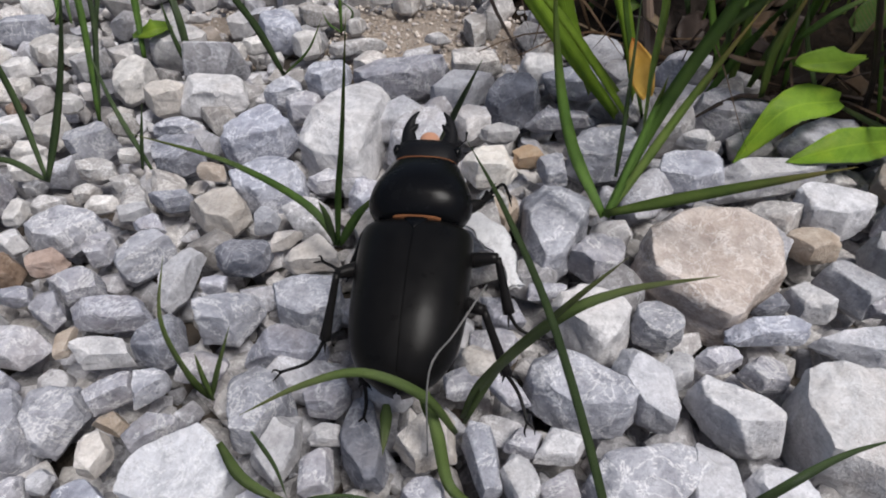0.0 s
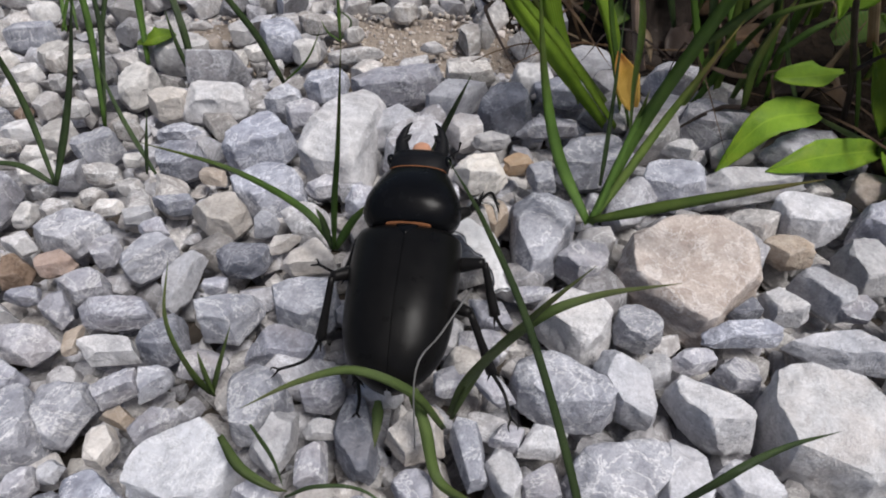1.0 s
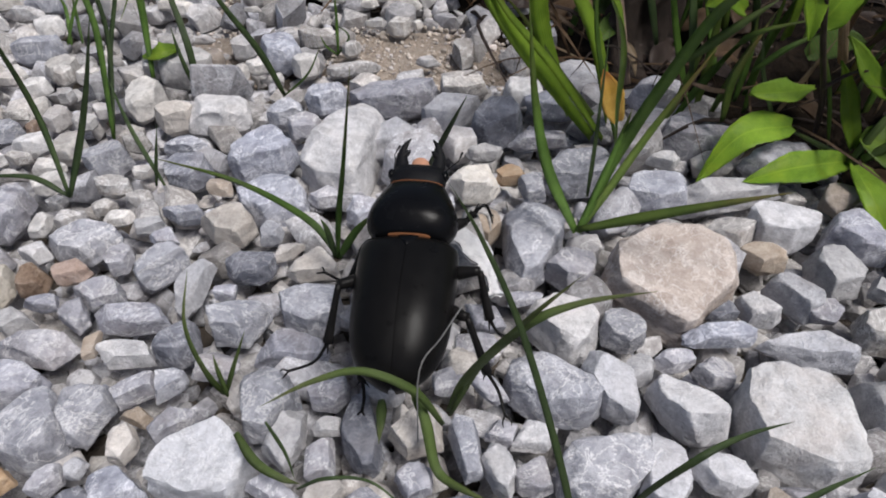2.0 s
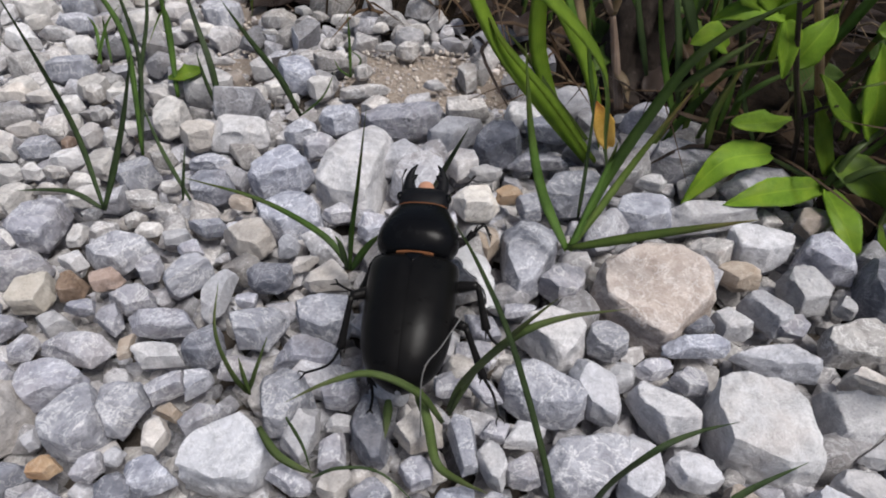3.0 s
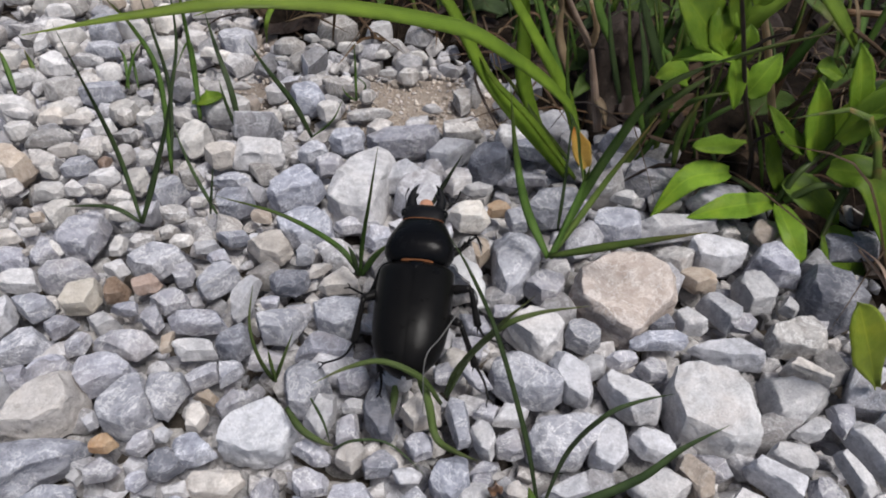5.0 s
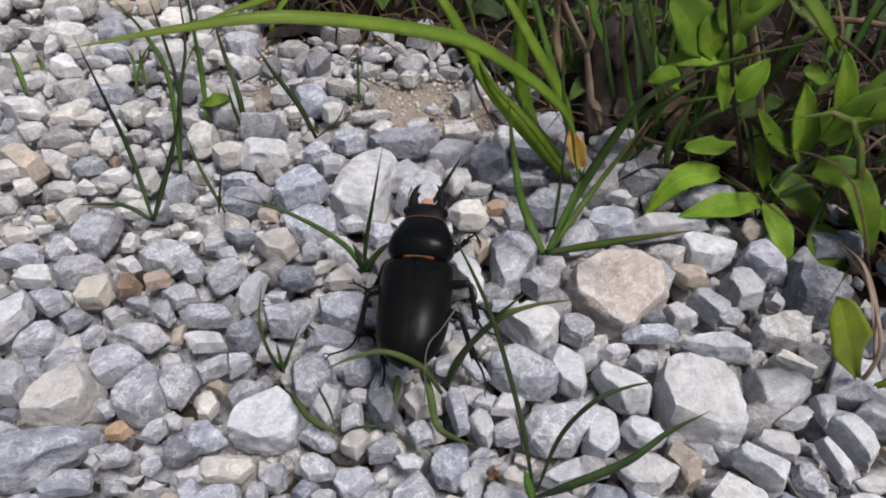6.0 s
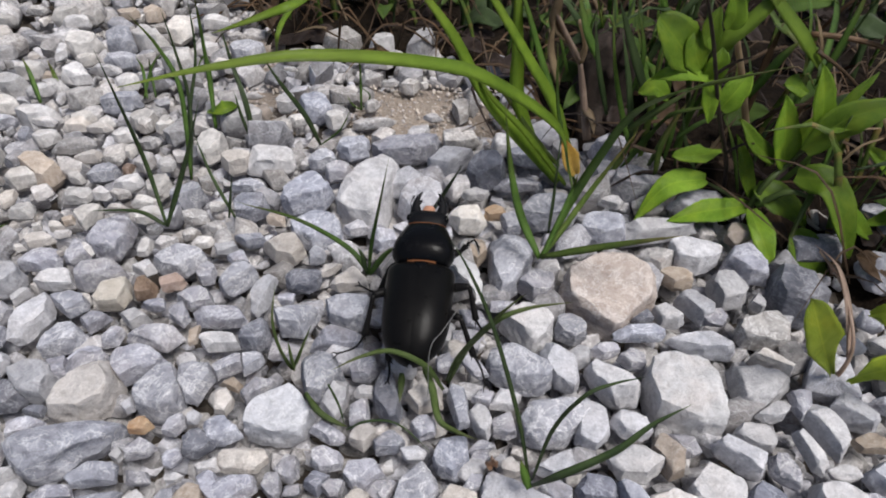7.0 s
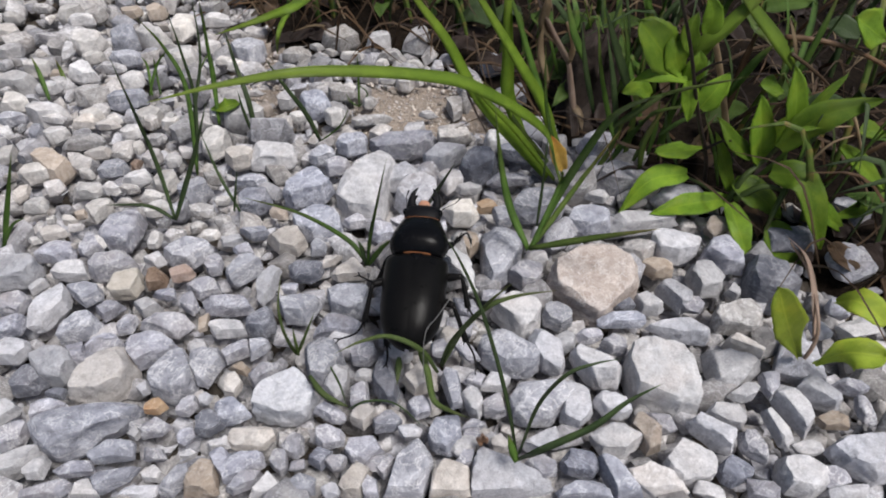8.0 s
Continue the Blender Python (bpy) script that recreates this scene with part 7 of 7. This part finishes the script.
cut_stone(8.0, 166.2, 3.2, 'v', (-90, 1.5), (-29, 2.8), (66, 1.3), (128, 1.4), (-123, 2.3))
cut_stone(-2.3, 167.2, 2.6, 'v', (-55, 1.3), (62, 0.9), (137, 1.2), (-106, 1.1))
cut_stone(-32.0, 164.9, 1.6, 'v', (-79, 0.6), (73, 0.6), (100, 0.6), (-105, 0.5))
cut_stone(-42.7, 138.9, 8.0, 'v', (-90, 4.1), (-62, 3.8), (-17, 5.2), (50, 4.3), (102, 3.6), (146, 3.4), (-137, 5.8))
cut_stone(-31.1, 146.2, 4.8, 'v', (-90, 2.5), (-41, 2.4), (21, 2.6), (95, 2.3), (149, 2.3), (-160, 2.8))
cut_stone(-22.3, 144.0, 8.2, 'b', (-101, 3.8), (-42, 4.2), (28, 3.9), (53, 3.5), (117, 3.7), (-153, 3.6))
cut_stone(-15.9, 137.6, 5.6, 'v', (-134, 2.4), (-71, 2.6), (-6, 3.0), (62, 2.4), (112, 2.8), (-160, 2.3))
cut_stone(-14.4, 149.5, 4.3, 'h', (-94, 1.9), (-63, 2.1), (47, 2.9), (87, 1.9), (142, 3.3), (-134, 3.1))
cut_stone(-26.8, 137.1, 3.5, 'v', (-70, 1.5), (18, 2.5), (90, 1.7), (139, 1.9), (-118, 1.6))
cut_stone(-30.2, 134.0, 3.5, 'v', (-83, 1.7), (-17, 1.8), (67, 1.6), (136, 1.2), (-132, 1.8))
cut_stone(-4.5, 135.0, 3.5, 'h', (-90, 1.4), (-71, 1.4), (-36, 3.9), (90, 1.4), (120, 2.7), (-125, 3.6))
cut_stone(-5.5, 144.2, 3.6, 'h', (-79, 1.6), (-31, 1.5), (59, 1.7), (134, 1.2), (-152, 2.1))
cut_stone(-41.9, 150.0, 2.1, 'v', (-69, 1.2), (75, 0.9), (113, 0.7), (-93, 0.8))
cut_stone(-0.4, 156.4, 2.3, 'v', (-90, 1.0), (-32, 2.0), (75, 1.0), (118, 0.9), (-128, 1.9))
cut_stone(5.5, 154.2, 4.5, 'h', (-107, 1.8), (-29, 2.2), (66, 1.9), (132, 2.0), (-132, 2.0))
cut_stone(10.0, 154.6, 2.3, 'v', (-50, 0.9), (47, 0.8), (124, 1.1), (-143, 0.8))
cut_stone(-37.1, 140.9, 4.0, 't', (-107, 1.8), (-36, 1.8), (36, 1.8), (115, 1.6), (-160, 1.9))
cut_stone(20.9, 141.4, 5.4, 'h', (-53, 3.4), (-10, 2.2), (50, 3.2), (156, 2.8), (-163, 2.2))
cut_stone(12.5, 137.0, 2.4, 'h', (-74, 1.0), (61, 1.2), (102, 1.0), (-124, 1.1))
# stones that can be told apart: x, y, length, width, height in mm, turn in degrees, kind of rock
stone(-57.0, 55.1, 8.3, 4.5, 4.7, 27, 'g')
stone(-34.9, 34.8, 3.2, 3.3, 3.1, 0, 'g')
stone(-39.7, 31.0, 4.7, 2.7, 2.8, 0, 'g')
stone(-19.9, 70.0, 3.9, 2.8, 2.8, 0, 'g')
stone(-18.5, 56.7, 6.3, 4.2, 4.2, 0, 'g')
stone(1.6, 28.0, 4.8, 3.6, 3.5, 0, 'g')
stone(-6.7, 23.1, 3.6, 2.6, 2.6, 0, 'w')
stone(7.3, 34.0, 4.5, 2.8, 2.8, 0, 'w')
stone(-13.3, 28.0, 3.1, 2.0, 2.0, 0, 'g')
stone(13.3, 59.2, 5.7, 3.8, 3.8, 56, 'w')
stone(14.4, 53.2, 5.5, 3.7, 3.7, 0, 'g')
stone(4.8, 51.7, 5.9, 4.3, 4.2, 0, 'w')
stone(15.7, 55.9, 5.1, 5.2, 4.9, 0, 'c')
stone(19.1, 52.1, 7.1, 2.9, 3.2, -41, 'g')
stone(17.3, 30.8, 4.9, 3.4, 3.4, 46, 'w')
stone(19.1, 33.4, 3.4, 3.0, 2.9, 0, 'g')
stone(19.8, 63.8, 6.1, 5.0, 4.9, 0, 'g')
stone(18.2, 58.4, 6.1, 4.9, 4.7, 0, 'g')
stone(26.0, 67.1, 5.4, 2.7, 2.8, 0, 'g')
stone(70.5, 62.8, 5.1, 4.4, 4.3, 0, 'g')
stone(81.8, 28.5, 6.3, 2.6, 2.8, 0, 'w')
stone(70.5, 21.3, 5.7, 3.6, 3.7, 0, 'g')
stone(60.7, 21.1, 5.6, 2.6, 2.8, 0, 'w')
stone(83.9, 23.0, 5.1, 3.7, 3.7, 0, 'g')
stone(86.4, 20.2, 8.3, 2.6, 3.0, 0, 'w')
stone(113.1, 74.8, 10.9, 9.7, 9.3, 0, 'g')
stone(103.9, 55.7, 8.9, 5.1, 5.2, 0, 'w')
stone(102.6, 61.1, 5.1, 5.2, 4.8, 0, 'g')
stone(96.1, 55.3, 3.7, 3.9, 3.5, 0, 'w')
stone(110.8, 64.8, 8.0, 2.8, 3.2, 0, 'g')
stone(55.8, 34.6, 5.5, 4.7, 4.5, 0, 'g')
stone(-26.1, 95.3, 4.6, 2.6, 2.7, 0, 't')
stone(32.6, 124.6, 8.5, 7.3, 7.0, 0, 'w')
stone(39.1, 119.6, 12.9, 6.2, 6.6, 0, 'b')
stone(44.8, 129.0, 12.0, 7.2, 7.3, 0, 'w')
stone(34.6, 165.8, 8.7, 8.5, 8.1, 0, 'g')
stone(38.0, 147.7, 11.1, 7.2, 7.2, 0, 'g')
stone(84.7, 87.7, 7.4, 5.7, 5.6, 0, 't')
stone(106.0, 92.1, 4.7, 5.7, 4.5, 0, 'c')
stone(101.6, 83.1, 12.6, 6.7, 6.9, 0, 'd')

# ---- small stones that fill the gaps, and the gravel all round ----
def fill_gravel():
    rng = np.random.default_rng(5)
    known = np.array(STONES)
    placed = []
    cells = {}

    def free(x, y, r):
        d = known[:, :2] - (x, y)
        c, s = np.cos(known[:, 4]), np.sin(known[:, 4])
        u, v = d[:, 0] * c + d[:, 1] * s, -d[:, 0] * s + d[:, 1] * c
        if (np.hypot(u / (known[:, 2] + 0.6 * r), v / (known[:, 3] + 0.6 * r)) < 1).any():
            return False
        i, j = int(x // 12), int(y // 12)
        for a in (-1, 0, 1):
            for b in (-1, 0, 1):
                for X, Y, R in cells.get((i + a, j + b), ()):
                    if math.hypot(X - x, Y - y) < 0.8 * (R + r):
                        return False
        cells.setdefault((i, j), []).append((x, y, r))
        return True

    for count, low, high in ((2500, 4.0, 6.0), (7000, 2.6, 4.0), (24000, 1.2, 2.4)):
        for x, y, r in zip(rng.uniform(-230, 250, count), rng.uniform(-70, 420, count), rng.uniform(low, high, count)):
            if y > 150:
                r *= 0.75
            v = verge(x * MM, y * MM)
            if v > 0.004 or (v > -0.006 and rng.random() < 0.6):
                continue
            # a bare sandy patch
            if sandy(x, y) < 1 and rng.random() > 0.1:
                continue
            if free(x, y, r):
                placed.append((x, y, r, 0.0))
    # a lower layer that shows in the gaps
    for x, y in zip(rng.uniform(-130, 150, 8500), rng.uniform(0, 230, 8500)):
        if verge(x * MM, y * MM) < 0 and sandy(x, y) > 0.9:
            placed.append((x, y, rng.uniform(1.3, 3.0), rng.uniform(-3.7, -2.3)))
    verts, faces, base = [], [], 0
    shapes = {level: [stone_shape(np.random.default_rng(900 + k), level, 5 + k % 4, 0.05, 0.02) for k in range(24)] for level in (0, 1)}
    for x, y, r, drop in placed:
        near = -130 < x < 150 and 0 < y < 230 and drop == 0
        p, f = shapes[1 if near and r > 2 else 0][rng.integers(24)]
        a = rng.uniform(0, 6.28)
        size = np.array([r * rng.uniform(0.95, 1.35), r * rng.uniform(0.8, 1.0), r * rng.uniform(0.75, 1.0)])
        q = p * size
        tilt = rng.normal(0, 0.2)
        q = np.stack([q[:, 0], q[:, 1] * math.cos(tilt) - q[:, 2] * math.sin(tilt), q[:, 1] * math.sin(tilt) + q[:, 2] * math.cos(tilt)], 1)
        c, s = math.cos(a), math.sin(a)
        z = -4.2 + size[2] * 0.95 + drop + (0.9 if drop == 0 else 0) * min(r, 4) * 0.55
        verts.append(np.stack([q[:, 0] * c - q[:, 1] * s + x, q[:, 0] * s + q[:, 1] * c + y, q[:, 2] + z], 1) * MM)
        faces.append(f + base)
        base += len(p)
    me = mesh_of("gravel", np.concatenate(verts).tolist(), np.concatenate(faces).tolist(), FILL_ROCK, crease=34)
    ob = part("gravel", me, ground)
    return tagged(ob, kind="stuff")


fill_gravel()


def sand_grains():
    """Coarse tan grains on the bare patches."""
    rng = np.random.default_rng(8)
    shapes = [stone_shape(np.random.default_rng(700 + k), 0, 5, 0.2, 0.02) for k in range(8)]
    verts, faces, base = [], [], 0
    for x, y, r in zip(rng.uniform(-62, 42, 4500), rng.uniform(125, 200, 4500), 0.18 + rng.exponential(0.18, 4500)):
        if sandy(x, y) > 1.15 or r > 1.5:
            continue
        p, f = shapes[rng.integers(8)]
        q = p * r * rng.uniform(0.7, 1.2, 3)
        z = SANDY_TOP + r * 0.3
        verts.append((q + (x, y, z)) * MM)
        faces.append(f + base)
        base += len(p)
    ob = part("sand_grains", mesh_of("sand_grains", np.concatenate(verts).tolist(), np.concatenate(faces).tolist(), GRAIN), ground)
    return tagged(ob, kind="stuff")


sand_grains()


def motions():
    """The beetle stands; its feelers and head stir."""
    def turned(ob, rows):
        base = ob.matrix_basis.copy()
        walk(ob, [(t, base @ pose(0, 0, 0, rx, ry, rz)) for t, rx, ry, rz in rows])
    turned(antenna_right, [(0, 0, 40, 35), (1.2, 0, 38, 30), (2.3, 0, 15, 20), (3.0, 0, 0, 5), (4.5, 0, 10, 25), (6.0, 0, 5, 20), (7.0, 0, 10, 25), (7.6, 0, 0, -5), (8, 0, 0, 0)])
    turned(antenna_left, [(0, -25, 0, -58), (1.2, -25, 0, -55), (2.5, -22, 0, -50), (4.5, -20, 0, -48), (6.5, -22, 0, -52), (8, -20, 0, -48)])


motions()
